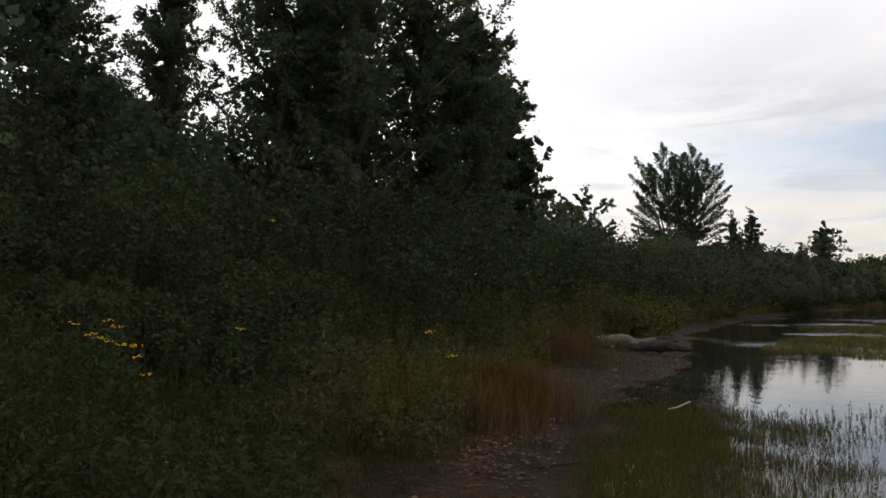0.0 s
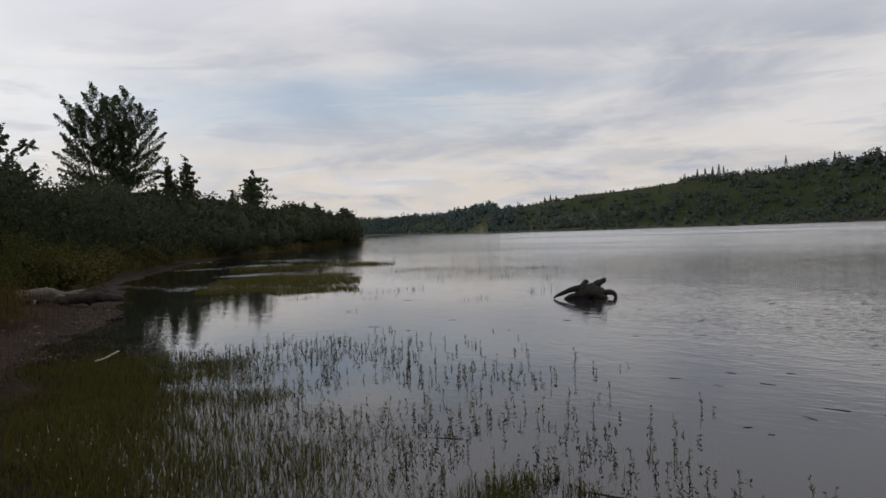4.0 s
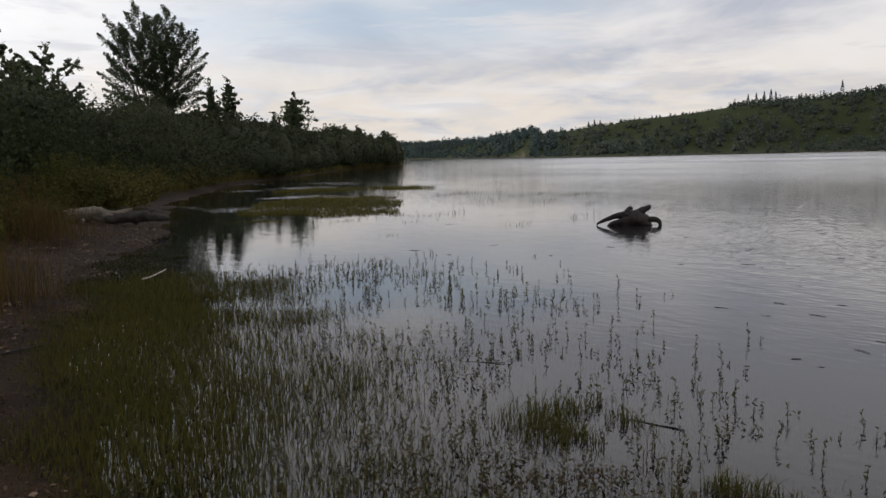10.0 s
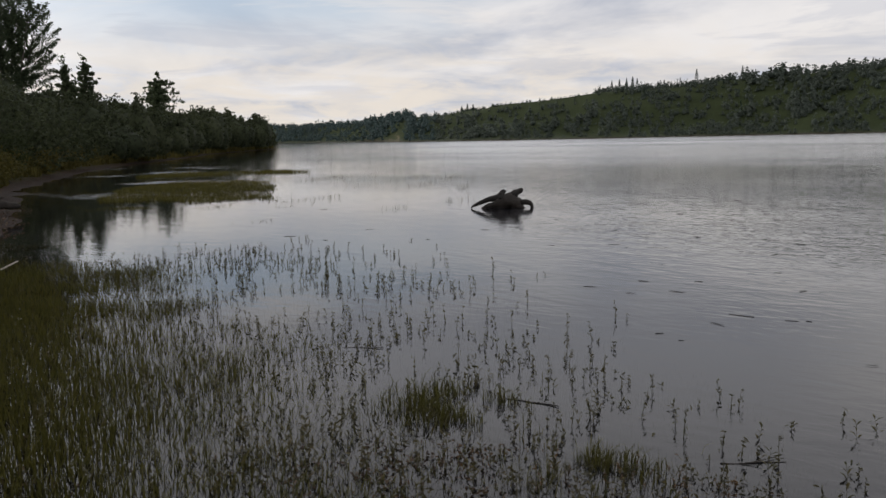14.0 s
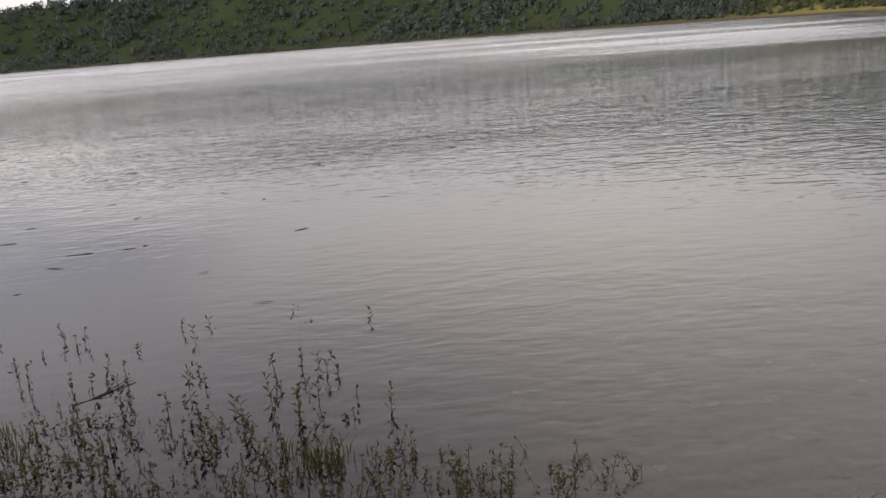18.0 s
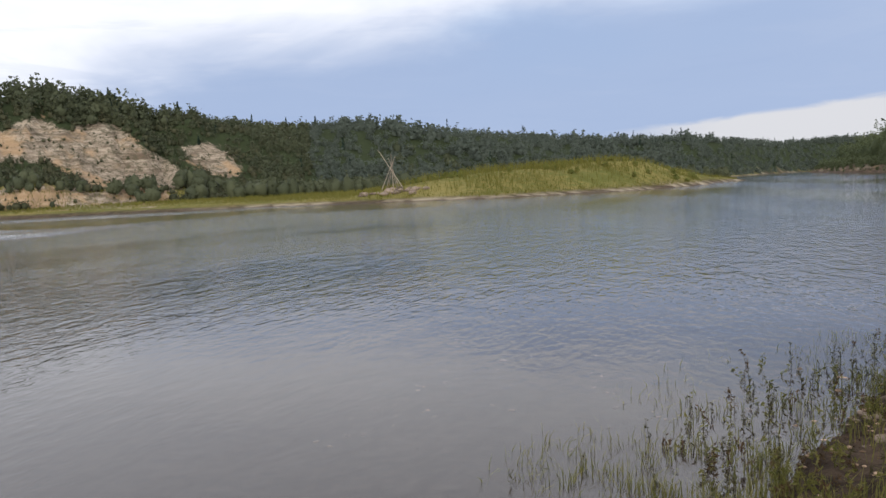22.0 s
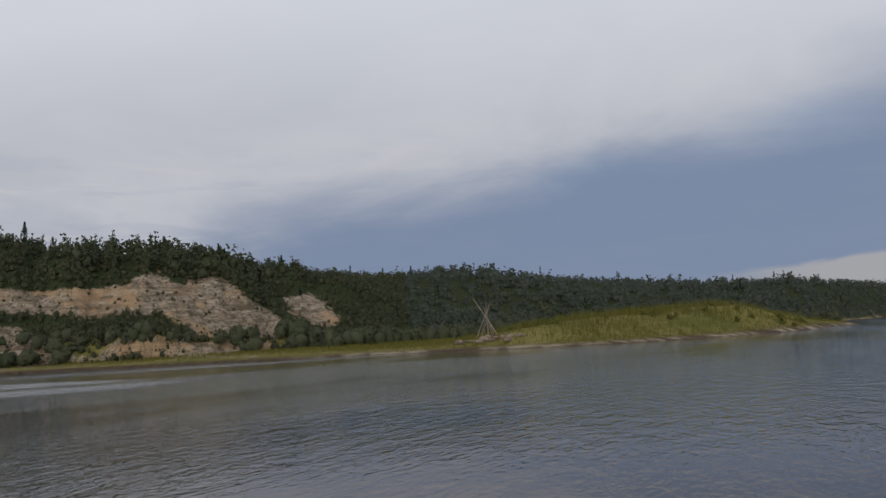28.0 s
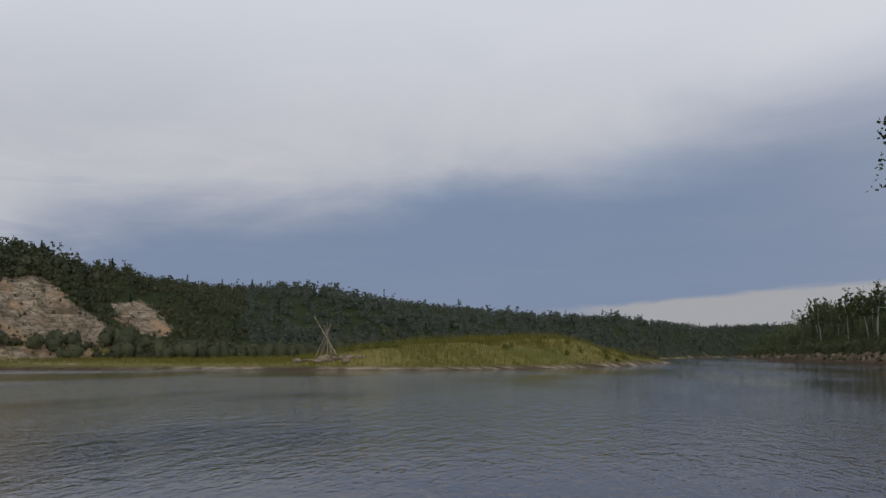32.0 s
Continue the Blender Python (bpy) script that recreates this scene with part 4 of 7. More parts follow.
def tree(name, place, hgt, wide, label, seed, mat=M_LEAF_DARK, bark=M_BARK, n_leaf=5000, leaf=0.17, low=0.22, limbs=14, rise=0.9, trunk=0.02, group="", lean=(0.0, 0.0), limb_parts=False, high=0.93, tight=1.0, fill=0):
    """A leafy tree: tapered trunk, rising limbs and a crown of leaves clustered along them."""
    rng = np.random.default_rng(seed)
    top = thing(name, place, label, "tree", group)
    zs = np.linspace(0, 1, 9)
    axis = np.stack([lean[0] * hgt * zs ** 1.5 + np.cumsum(rng.normal(0, 0.008 * hgt, 9)) * (zs > 0), lean[1] * hgt * zs ** 1.5 + np.cumsum(rng.normal(0, 0.008 * hgt, 9)) * (zs > 0), zs * hgt * 0.93 - 0.15], -1)
    pts, wood = [], []
    per = n_leaf // (limbs + 1)
    for k in range(limbs):
        t = low + (high - low) * (k + rng.random()) / limbs
        o = np.array([np.interp(t, zs, axis[:, c]) for c in range(3)])
        ang = k * 2.4 + rng.normal() * 0.4
        span = wide / 2 * (np.sin(np.pi * min(1, (t - low) / (1 - low) * 0.72 + 0.28)) ** 0.7) * rng.uniform(0.75, 1.1)
        q = np.linspace(0, 1, 6)[:, None]
        way = np.array([np.cos(ang), np.sin(ang), 0])
        line = o + way * span * q + np.array([0, 0, 1]) * span * rise * q ** 1.3 + rng.normal(size=(6, 3)) * 0.045 * span * q
        wood.append(tube(line, hgt * trunk * 0.38 * (1.05 - q[:, 0]) * (1.1 - t), 5))
        # side shoots, with the leaves along them
        m = max(5, per // 30)
        u = rng.random(m) ** 0.85
        s0 = np.stack([np.interp(u, q[:, 0], line[:, d]) for d in range(3)], -1)
        sd = way * 0.55 + np.array([0, 0, 0.45 * rise]) + rng.normal(size=(m, 3)) * 0.55
        sd /= np.linalg.norm(sd, axis=1, keepdims=True)
        sl = span * tight * rng.uniform(0.22, 0.45, (m, 1)) * (1.15 - 0.5 * u[:, None])
        w = rng.integers(0, m, per)
        pts.append(s0[w] + sd[w] * sl[w] * rng.random((per, 1)) + rng.normal(size=(per, 3)) * sl[w] * 0.11)
    m = 8
    s0 = axis[rng.integers(5, 9, m)]
    w = rng.integers(0, m, per)
    sd = rng.normal(size=(m, 3)) * 0.5 + [0, 0, 1]
    pts.append(s0[w] + sd[w] * rng.random((per, 1)) * hgt * 0.07 + rng.normal(size=(per, 3)) * hgt * 0.012)
    if limb_parts:
        for v, f in wood:
            part("limb", mesh_np("limb", v, f, bark, True), None, top)
        wood = []
    v, f = merge(wood + [tube(axis, hgt * trunk * (1.02 - zs) + 0.012, 8)])
    part("trunk", mesh_np("trunk", v, f, bark, True), None, top)
    pts = np.concatenate(pts)
    chunks = [leaves(pts, leaf, rng, 0.7)]
    if fill:
        # deep inner foliage, drawn in towards the trunk
        q = pts[rng.integers(0, len(pts), fill)].copy()
        q[:, :2] *= rng.uniform(0.25, 0.8, (fill, 1))
        chunks.append(leaves(q, leaf * 2.4, rng, 0.75))
    v, f = merge(chunks)
    part("crown", mesh_np("crown", v, f, mat), None, top)
    return top


def fan_poplar(name, place, hgt, wide, label, seed, leaf=0.2, mat=None):
    """A poplar of several leaders whose plume-like branches sweep upwards into a broad dome."""
    rng = np.random.default_rng(seed)
    top = thing(name, place, label, "tree")
    pts = []
    side = np.array([math.cos(radians(17.8)), -math.sin(radians(17.8)), 0])
    deep = np.array([math.sin(radians(17.8)), math.cos(radians(17.8)), 0])
    for k, (tip, reach) in enumerate(((-0.25, 0.80), (-0.13, 0.97), (0.03, 0.93), (0.14, 1.0), (0.28, 0.81), (0.0, 0.88), (-0.2, 0.8), (0.22, 0.8))):
        q = np.linspace(0, 1, 9)[:, None]
        end = side * tip * wide + deep * rng.normal() * wide * 0.14 + [0, 0, hgt * reach]
        line = end * q * [1, 1, 1] + side * tip * wide * 0.25 * (q - q ** 2) + rng.normal(size=(9, 3)) * [0.10, 0.10, 0] * q
        part("leader" if k else "trunk", mesh_np("leader", *tube(line, 0.17 * (1.06 - q[:, 0]) * (1.2 if k == 3 else 0.9), 7), M_BARK, True), None, top)
        for j in range(26):
            t = 0.26 + 0.72 * (j + rng.random()) / 26
            o = np.array([np.interp(t, q[:, 0], line[:, c]) for c in range(3)])
            ang = j * 2.4 + rng.normal() * 0.5
            way = side * math.cos(ang) * 1.25 + deep * math.sin(ang) * 0.8
            low = max(0.0, 0.62 - o[2] / hgt)
            up = math.tan(radians(np.interp(o[2] / hgt, [0.25, 0.5, 0.8, 1.0], [10, 34, 56, 72]) + rng.normal() * 7))
            ln = wide * np.interp(o[2] / hgt, [0.25, 0.45, 0.7, 0.9, 1.0], [0.30, 0.30, 0.20, 0.11, 0.06]) * rng.uniform(0.7, 1.15)
            vec = way + [0, 0, up]
            vec *= ln / np.linalg.norm(vec)
            m = int(92 * ln) + 34
            u = 0.18 + 0.82 * rng.random(m) ** 0.8
            thick = 0.30 * np.sin(np.pi * np.clip(u * 0.86 + 0.1, 0, 1)) ** 0.7
            c = o + vec * u[:, None] + np.array([0, 0, 0.10 * ln]) * (u ** 2)[:, None] + rng.normal(size=(m, 3)) * (thick * 0.62)[:, None]
            pts.append(c)
        tipn = 120
        pts.append(line[-1] - (line[-1] - line[-3]) * rng.random((tipn, 1)) + rng.normal(size=(tipn, 3)) * 0.16)
    v, f = leaves(np.concatenate(pts), leaf, rng, 0.6, up=0.5)
    part("crown", mesh_np("crown", v, f, mat), None, top)
    return top


def spruce(name, place, hgt, wide, label, seed, n=3200, leaf=0.34, group=""):
    rng = np.random.default_rng(seed)
    top = thing(name, place, label, "tree", group)
    zs = np.linspace(0, 1, 6)
    part("trunk", mesh_np("trunk", *tube(np.stack([0 * zs, 0 * zs, zs * hgt - 0.1], -1), 0.02 * hgt * (1.03 - zs), 7), M_BARK, True), None, top)
    v, f = leaves(spruce_points(n, rng, hgt, wide), leaf, rng, 0.45, 0.7)
    part("crown", mesh_np("crown", v, f, M_NEEDLE), None, top)
    return top


def at_az(az, d, sink=0.0):
    x, y = polar(az, d)
    return (x, y, ground_z(x, y) - sink)


# the tall cottonwoods above the near bank
TALL = [(329, 24, 11.5, 7.0), (335.0, 29, 13, 6.0), (341.5, 33, 15.5, 4.6), (350.0, 28, 16, 6.0), (354.5, 26, 17, 7.0), (359.0, 27.5, 15, 6.0), (2.6, 29, 11.5, 4.6), (5.2, 33, 10.0, 4.6), (352, 36, 15, 7), (338, 40, 10, 7)]
for k, (a, d, h, w) in enumerate(TALL):
    fine = k < 7
    tree("cottonwood_tree", at_az(a, d), h, w, "tall dark leafy cottonwood standing behind the overgrown bank", 100 + k, n_leaf=34000 if fine else 9000, leaf=0.118 if fine else 0.24, low=0.06, limbs=46, rise=0.75, group="tall cottonwoods", tight=0.85, fill=5500)
fan_poplar("poplar_tree", at_az(17.9, 90), 15.9, 12.8, "broad poplar with feathery rising branches above the bank thicket", 133, 0.19, M_LEAF_DARK)
for k, (a, d, h) in enumerate(((21.5, 106, 10.2), (22.7, 108, 10.9))):
    tree("fir_tree", at_az(a, d), h, 3.9, "small dark pointed tree beside its twin in the bank thicket", 140 + k, n_leaf=6500, leaf=0.24, low=0.05, limbs=44, rise=1.05, group="pointed pair", high=0.97, tight=0.75, fill=900)
tree("round_poplar_tree", at_az(27.0, 140), 11.5, 7.0, "small round-crowned poplar rising over the bank thicket", 131, n_leaf=9000, leaf=0.26, low=0.12, limbs=34, rise=0.7, fill=900)


for k, (a, d, h, w) in enumerate(((8.0, 46, 6.6, 4.2), (9.8, 52, 6.4, 4.2), (11.3, 52, 7.2, 4.6), (12.5, 57, 5.6, 4.0))):
    tree("poplar_tree", at_az(a, d), h, w, "leafy young poplar at the edge of the bank thicket", 170 + k, n_leaf=5000, leaf=0.20, low=0.08, limbs=26, rise=0.8, group="young poplars")


def make_thicket(name, rows, label, mat, seed, leaf=0.3, n=150, cat="thicket", shell=False):
    """Dense bushes in rows of (azimuth from, to, distance from, to, height from, to, number)."""
    rng = np.random.default_rng(seed)
    chunks = []
    for a0, a1, d0, d1, h0, h1, count in rows:
        a, u = rng.uniform(a0, a1, count), rng.random(count)
        d = d0 + (d1 - d0) * u
        x, y = d * np.sin(np.radians(a)), d * np.cos(np.radians(a))
        z, da, db = height(x, y)
        for k in np.nonzero(np.maximum(da, db) > 0.8)[0]:
            hh = rng.uniform(h0, h1)
            if shell and d[k] > 70:
                chunks.append(full_crown([x[k], y[k], z[k] - 0.05], hh, hh * rng.uniform(0.8, 1.3), n, leaf * max(1, d[k] / 60) ** 0.8, rng, -0.1))
                continue
            p = crown_points(n + 90 * shell, rng, hh, hh * rng.uniform(0.7, 1.1), 0.05)
            chunks.append(leaves([x[k], y[k], z[k] - 0.05] + p, leaf * max(1, d[k] / 60) ** 0.8, rng, 0.7))
    v, f = merge(chunks)
    return tagged(new(name, mesh_np(name, v, f, mat, True)), label, cat, kind="stuff")


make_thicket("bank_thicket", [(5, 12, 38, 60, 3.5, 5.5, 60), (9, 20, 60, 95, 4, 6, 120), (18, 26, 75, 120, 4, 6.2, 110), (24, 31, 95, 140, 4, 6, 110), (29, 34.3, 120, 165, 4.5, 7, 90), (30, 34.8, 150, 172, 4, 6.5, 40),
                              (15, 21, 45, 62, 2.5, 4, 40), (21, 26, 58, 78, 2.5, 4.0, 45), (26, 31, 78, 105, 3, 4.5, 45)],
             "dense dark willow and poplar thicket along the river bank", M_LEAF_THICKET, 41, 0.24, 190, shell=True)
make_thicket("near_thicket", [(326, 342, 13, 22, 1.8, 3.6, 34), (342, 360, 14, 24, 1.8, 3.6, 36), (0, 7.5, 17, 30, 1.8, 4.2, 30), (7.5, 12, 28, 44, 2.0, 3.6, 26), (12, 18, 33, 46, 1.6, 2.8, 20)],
             "dark undergrowth of willow bushes below the tall cottonwoods", M_SHADED_LEAF, 42, 0.115, 480)
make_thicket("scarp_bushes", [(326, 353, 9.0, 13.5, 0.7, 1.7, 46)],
             "small-leaved dark bushes along the foot of the bank trees", M_SHADED_LEAF, 47, 0.07, 620)
make_thicket("back_thicket", [(325, 366, 34, 44, 5.0, 8.0, 66), (332, 349, 25, 34, 4.6, 6.8, 26), (5, 10, 36, 46, 3.2, 5.0, 18)],
             "tall dark bushes crowded behind the cottonwoods", M_LEAF_DARK, 46, 0.25, 430)
# never in view: added to close the bank and hold back skylight
make_thicket("bank_woods", [(234, 262, 20, 46, 6, 10, 36), (262, 300, 16, 44, 6, 11, 70), (300, 325, 15, 42, 6, 11, 60)],
             "added poplar woods out of view, closing the bank and cutting skylight", M_LEAF_DARK, 45, 0.42, 260)
make_thicket("spit_thicket", [(148, 166, 124, 140, 2.0, 3.5, 120), (128, 147, 118, 126, 1.5, 3.0, 60), (163, 186, 165, 190, 1.6, 3.0, 160)],
             "low green willow bushes at the foot of the far hill", M_LEAF_FAR, 43, 0.26, 30, shell=True)
def make_shore_woods():
    """Bushes, aspens and woods on the cut bank up the river, in belts along the shore."""
    rng = np.random.default_rng(44)
    line = NEAR[29:37]
    seg = np.hypot(*np.diff(line, axis=0).T)
    run = np.concatenate([[0], np.cumsum(seg)])

    def spot(s, off):
        q = np.array([np.interp(s, run, line[:, 0]), np.interp(s, run, line[:, 1])])
        k = min(np.searchsorted(run, s, "right") - 1, len(seg) - 1)
        d = (line[k + 1] - line[k]) / seg[k]
        return q + np.array([d[1], -d[0]]) * off

    bushes, woods = [], []
    for off0, off1, h0, h1, count, out, n, leaf in ((0.7, 2.0, 0.5, 1.1, 150, bushes, 30, 0.18), (1.6, 3.4, 0.7, 1.5, 260, bushes, 40, 0.20), (2.6, 9, 1.6, 3.4, 420, bushes, 50, 0.24), (9, 18, 6.5, 9.5, 240, woods, 80, 0.44), (16, 40, 10.0, 13.5, 300, woods, 80, 0.48)):
        for _ in range(count):
            s0 = run[-1] * rng.random() ** 0.8
            x, y = spot(s0, rng.uniform(off0, off1))
            hh = rng.uniform(h0, h1) * np.interp(s0, [0, 30, 80, 200, 300], [0.45, 0.8, 1.42, 1.36, 0.9])
            far = max(1.0, math.hypot(x, y) / 130)
            out.append(full_crown([x, y, ground_z(x, y) - 0.1], hh, hh * rng.uniform(0.55, 0.85) * (1.6 if out is bushes else 1), int(n * 1.7 / far ** 0.6), leaf * far ** 0.4, rng, -0.15, 6, 4, 0.58))
    for name, chunks, label in (("bank_bushes", bushes, "green bushes along the top of the cut bank"), ("upstream_woods", woods, "dense green woods on top of the cut bank up the river")):
        v, f = merge(chunks)
        tagged(new(name, mesh_np(name, v, f, M_LEAF_OLIVE, True)), label, "woods", kind="stuff")
    for k in range(34):
        s0 = run[-1] * (0.20 + 0.48 * (k + rng.random()) / 34)
        x, y = spot(s0, rng.uniform(7, 12))
        tree("aspen_tree", (x, y, ground_z(x, y)), rng.uniform(12.5, 15.5), rng.uniform(4.6, 6.4), "slender aspen with pale trunk standing on the cut bank", 320 + k, M_LEAF_OLIVE, M_ASPEN, 2400, 0.34, 0.55, 13, 0.6, 0.009,
             "aspens on the cut bank", (rng.normal() * 0.05, rng.normal() * 0.05))


make_shore_woods()

# leafy trees leaning over the beach
for k, (a, d, h, w, n, ln) in enumerate(((215.5, 17.5, 7.0, 7.4, 10500, (0.20, -0.14)), (218.0, 15.0, 5.4, 6.4, 14000, (0.14, -0.09)), (214.5, 20.0, 5.0, 4.2, 9000, (0.05, -0.05)), (222, 13.5, 6.5, 7.0, 9000, (0.08, -0.05)))):
    tree("alder_tree", at_az(a, d), h, w, "leafy alder leaning out from the bank over the water", 150 + k, M_LEAF_ALDER, M_BARK, int(n * 1.6), 0.105, (0.50, 0.20, 0.08, 0.24)[k], 30, 0.30, 0.017, "alders over the beach", ln, True)

# ------------------------------------------------------------------ grass and weeds
def blades(x, y, z, tall, wide, rng, bend=0.35):
    """Bent tapering grass blades, two quads each."""
    n = len(x)
    p = np.stack([x, y, z], -1)
    tall = np.broadcast_to(tall, n)[:, None] * rng.uniform(0.6, 1.25, (n, 1))
    ang = rng.uniform(0, 2 * np.pi, n)
    lean = np.stack([np.cos(ang), np.sin(ang), np.zeros(n)], -1) * tall * bend * rng.random((n, 1))
    side = np.stack([-np.sin(ang + 0.6), np.cos(ang + 0.6), np.zeros(n)], -1) * np.broadcast_to(wide, n)[:, None] * 0.5
    up = np.array([0, 0, 1.0])
    mid, tip = p + up * tall * 0.55 + lean * 0.3, p + up * tall * (1 - bend * 0.25) + lean
    v = np.stack([p - side, p + side, mid + side * 0.8, mid - side * 0.8, tip + side * 0.15, tip - side * 0.15], 1).reshape(-1, 3)
    k = np.arange(n)[:, None] * 6
    return v, np.concatenate([k + [0, 1, 2, 3], k + [3, 2, 4, 5]])


def scatter(n, rng, x0, x1, y0, y1):
    x, y = rng.uniform(x0, x1, n), rng.uniform(y0, y1, n)
    z, da, db = height(x, y)
    return x, y, z, da, db


def keep(mask, *arrays):
    return [a[mask] for a in arrays]


def stuff(name, v, f, mat, label, cat):
    return tagged(new(name, mesh_np(name, v, f, mat)), label, cat, kind="stuff")


# how far the weed bed reaches from the beach, by azimuth
def weed_rim(x, y):
    az = np.degrees(np.arctan2(x, y))
    return np.interp(az, [5, 20, 30, 38, 46, 53, 57.5, 62.5, 75, 95], [11.5, 12.3, 12.8, 13.8, 13.0, 10.8, 8.5, 6.8, 5.0, 3.6]) + 0.9 * vnoise(az * 0.35, 4.0)


def make_water_grass():
    """Fine grass standing in the shallows, thick by the shore, thinning outwards."""
    rng = np.random.default_rng(51)
    x, y, z, da, db = scatter(420000, rng, -0.5, 11.5, -1.0, 15.0)
    out = -da
    az, r = np.degrees(np.arctan2(x, y)), np.hypot(x, y) / weed_rim(x, y)
    dens = np.interp(az, [5, 26, 34, 42, 50, 60, 75], [1.0, 0.95, 0.70, 0.42, 0.28, 0.18, 0.10]) + 0.55 * (1 - sstep(r, 0.30, 0.62)) * np.interp(az, [5, 45, 65, 80], [1, 1, 0.4, 0])
    dens = np.clip(dens, 0, 1) * (1 - sstep(r, 0.90, 1.03)) * np.interp(out, [-1.6, -0.3, 0.3], [0, 0.8, 1.0])
    clump = np.maximum(sstep(fbm(x * 1.3, y * 1.3, 4), -0.22, 0.20), 0.85 * sstep(x + 0.15 * y, 4.9, 3.4) * sstep(y, 2.0, 4.0))
    dens = dens * (0.12 + 0.88 * clump) * np.interp(y, [-1, 0.5, 2.5, 15], [0.12, 0.45, 0.9, 1])
    ok = rng.random(len(x)) < dens
    x, y, z, out = keep(ok, x, y, z, out)
    a = blades(x, y, np.minimum(z, 0) - 0.02, np.interp(out, [-1, 0, 2, 6], [0.11, 0.17, 0.20, 0.15]) * np.interp(y, [0.5, 5.5], [0.45, 0.9]), 0.0072, rng, 0.55)
    # a dark drowned mat of bent grass close to the bank
    x, y, z, da, db = scatter(150000, rng, -1.5, 7.5, 1.0, 15.0)
    out = -da
    ok = rng.random(len(x)) < np.interp(out, [-1.4, -0.4, 1.4, 3.2], [0, 1, 0.8, 0]) * sstep(fbm(x * 1.1 + 3, y * 1.1, 4), -0.18, 0.12)
    x, y, z = keep(ok, x, y, z)
    v, f = blades(x, y, np.minimum(z, 0.02) - 0.01, 0.10, 0.009, rng, 1.3)
    stuff("drowned_grass", v, f, M_DROWNED, "dark matted grass lying in the shallows along the bank", "grass")
    # along the beach up the river
    x, y, z, da, db = scatter(110000, rng, -6.5, 2.2, -10.5, -1.2)
    out = -da
    dens = np.interp(out, [-2.0, -0.8, 0.0, 0.5, 1.0, 1.6], [0, 0.30, 0.75, 0.65, 0.32, 0]) * sstep(fbm(x * 2.6, y * 2.6, 3), -0.14, 0.22)
    ok = rng.random(len(x)) < dens * np.interp(y, [-10, -5.4, -4.6, -2.4, -1.7, -1.2], [0.35, 0.35, 1.5, 1.5, 0.6, 0.15])
    x, y, z = keep(ok, x, y, z)
    b = blades(x, y, np.maximum(z, -0.05) - 0.02, 0.16, 0.0055, rng, 0.8)
    stuff("shore_sedge", *b, M_BEACHGRASS, "bright green sedge along the water's edge of the beach", "grass")
    v, f = a
    stuff("water_grass", v, f, M_REED, "thin green grass standing in the shallow water by the shore", "grass")
    # mats further down the shore
    parts = []
    for poly, n, tall in (([(9.8, 23.2), (11.2, 20.4), (13.2, 19.2), (15.6, 22.5), (18.6, 27.5), (17.2, 31.5), (13.2, 29.5)], 34000, 0.13), ([(17.8, 37.5), (24.8, 33.4), (25.8, 35.6), (20.5, 41.0)], 14000, 0.20), ([(8.2, 20.3), (9.6, 19.6), (9.9, 21.4), (8.4, 22.2)], 4000, 0.06)):
        poly = np.array(poly, float)
        x, y, z, da, db = scatter(n, rng, *(poly[:, 0].min(), poly[:, 0].max()), *(poly[:, 1].min(), poly[:, 1].max()))
        ok = (signed(x, y, poly) > 0.9 * fbm(x * 0.8, y * 0.8, 3) + 0.1) & (rng.random(len(x)) < 0.15 + sstep(fbm(x * 0.35, y * 0.5, 3), -0.35, 0.05))
        x, y = keep(ok, x, y)
        parts.append(blades(x, y, np.full(len(x), -0.03), tall, 0.013, rng, 0.9))
    # loose tufts beyond them
    for _ in range(70):
        a, d = rng.uniform(30, 50), rng.uniform(15, 36)
        cx, cy = polar(a, d)
        if rng.random() > np.interp(a, [30, 36, 44, 50], [1, 0.9, 0.7, 0.15]) * np.interp(d, [17, 22, 36], [0.3, 0.8, 1.0]):
            continue
        n = int(rng.integers(2, 26))
        parts.append(blades(cx + rng.normal(size=n) * 0.35, cy + rng.normal(size=n) * 0.12, np.full(n, -0.03), rng.uniform(0.08, 0.20), 0.010, rng, 0.8))
    v, f = merge(parts)
    stuff("grass_mat", v, f, M_REED, "low green mats of grass in the quiet water", "grass")


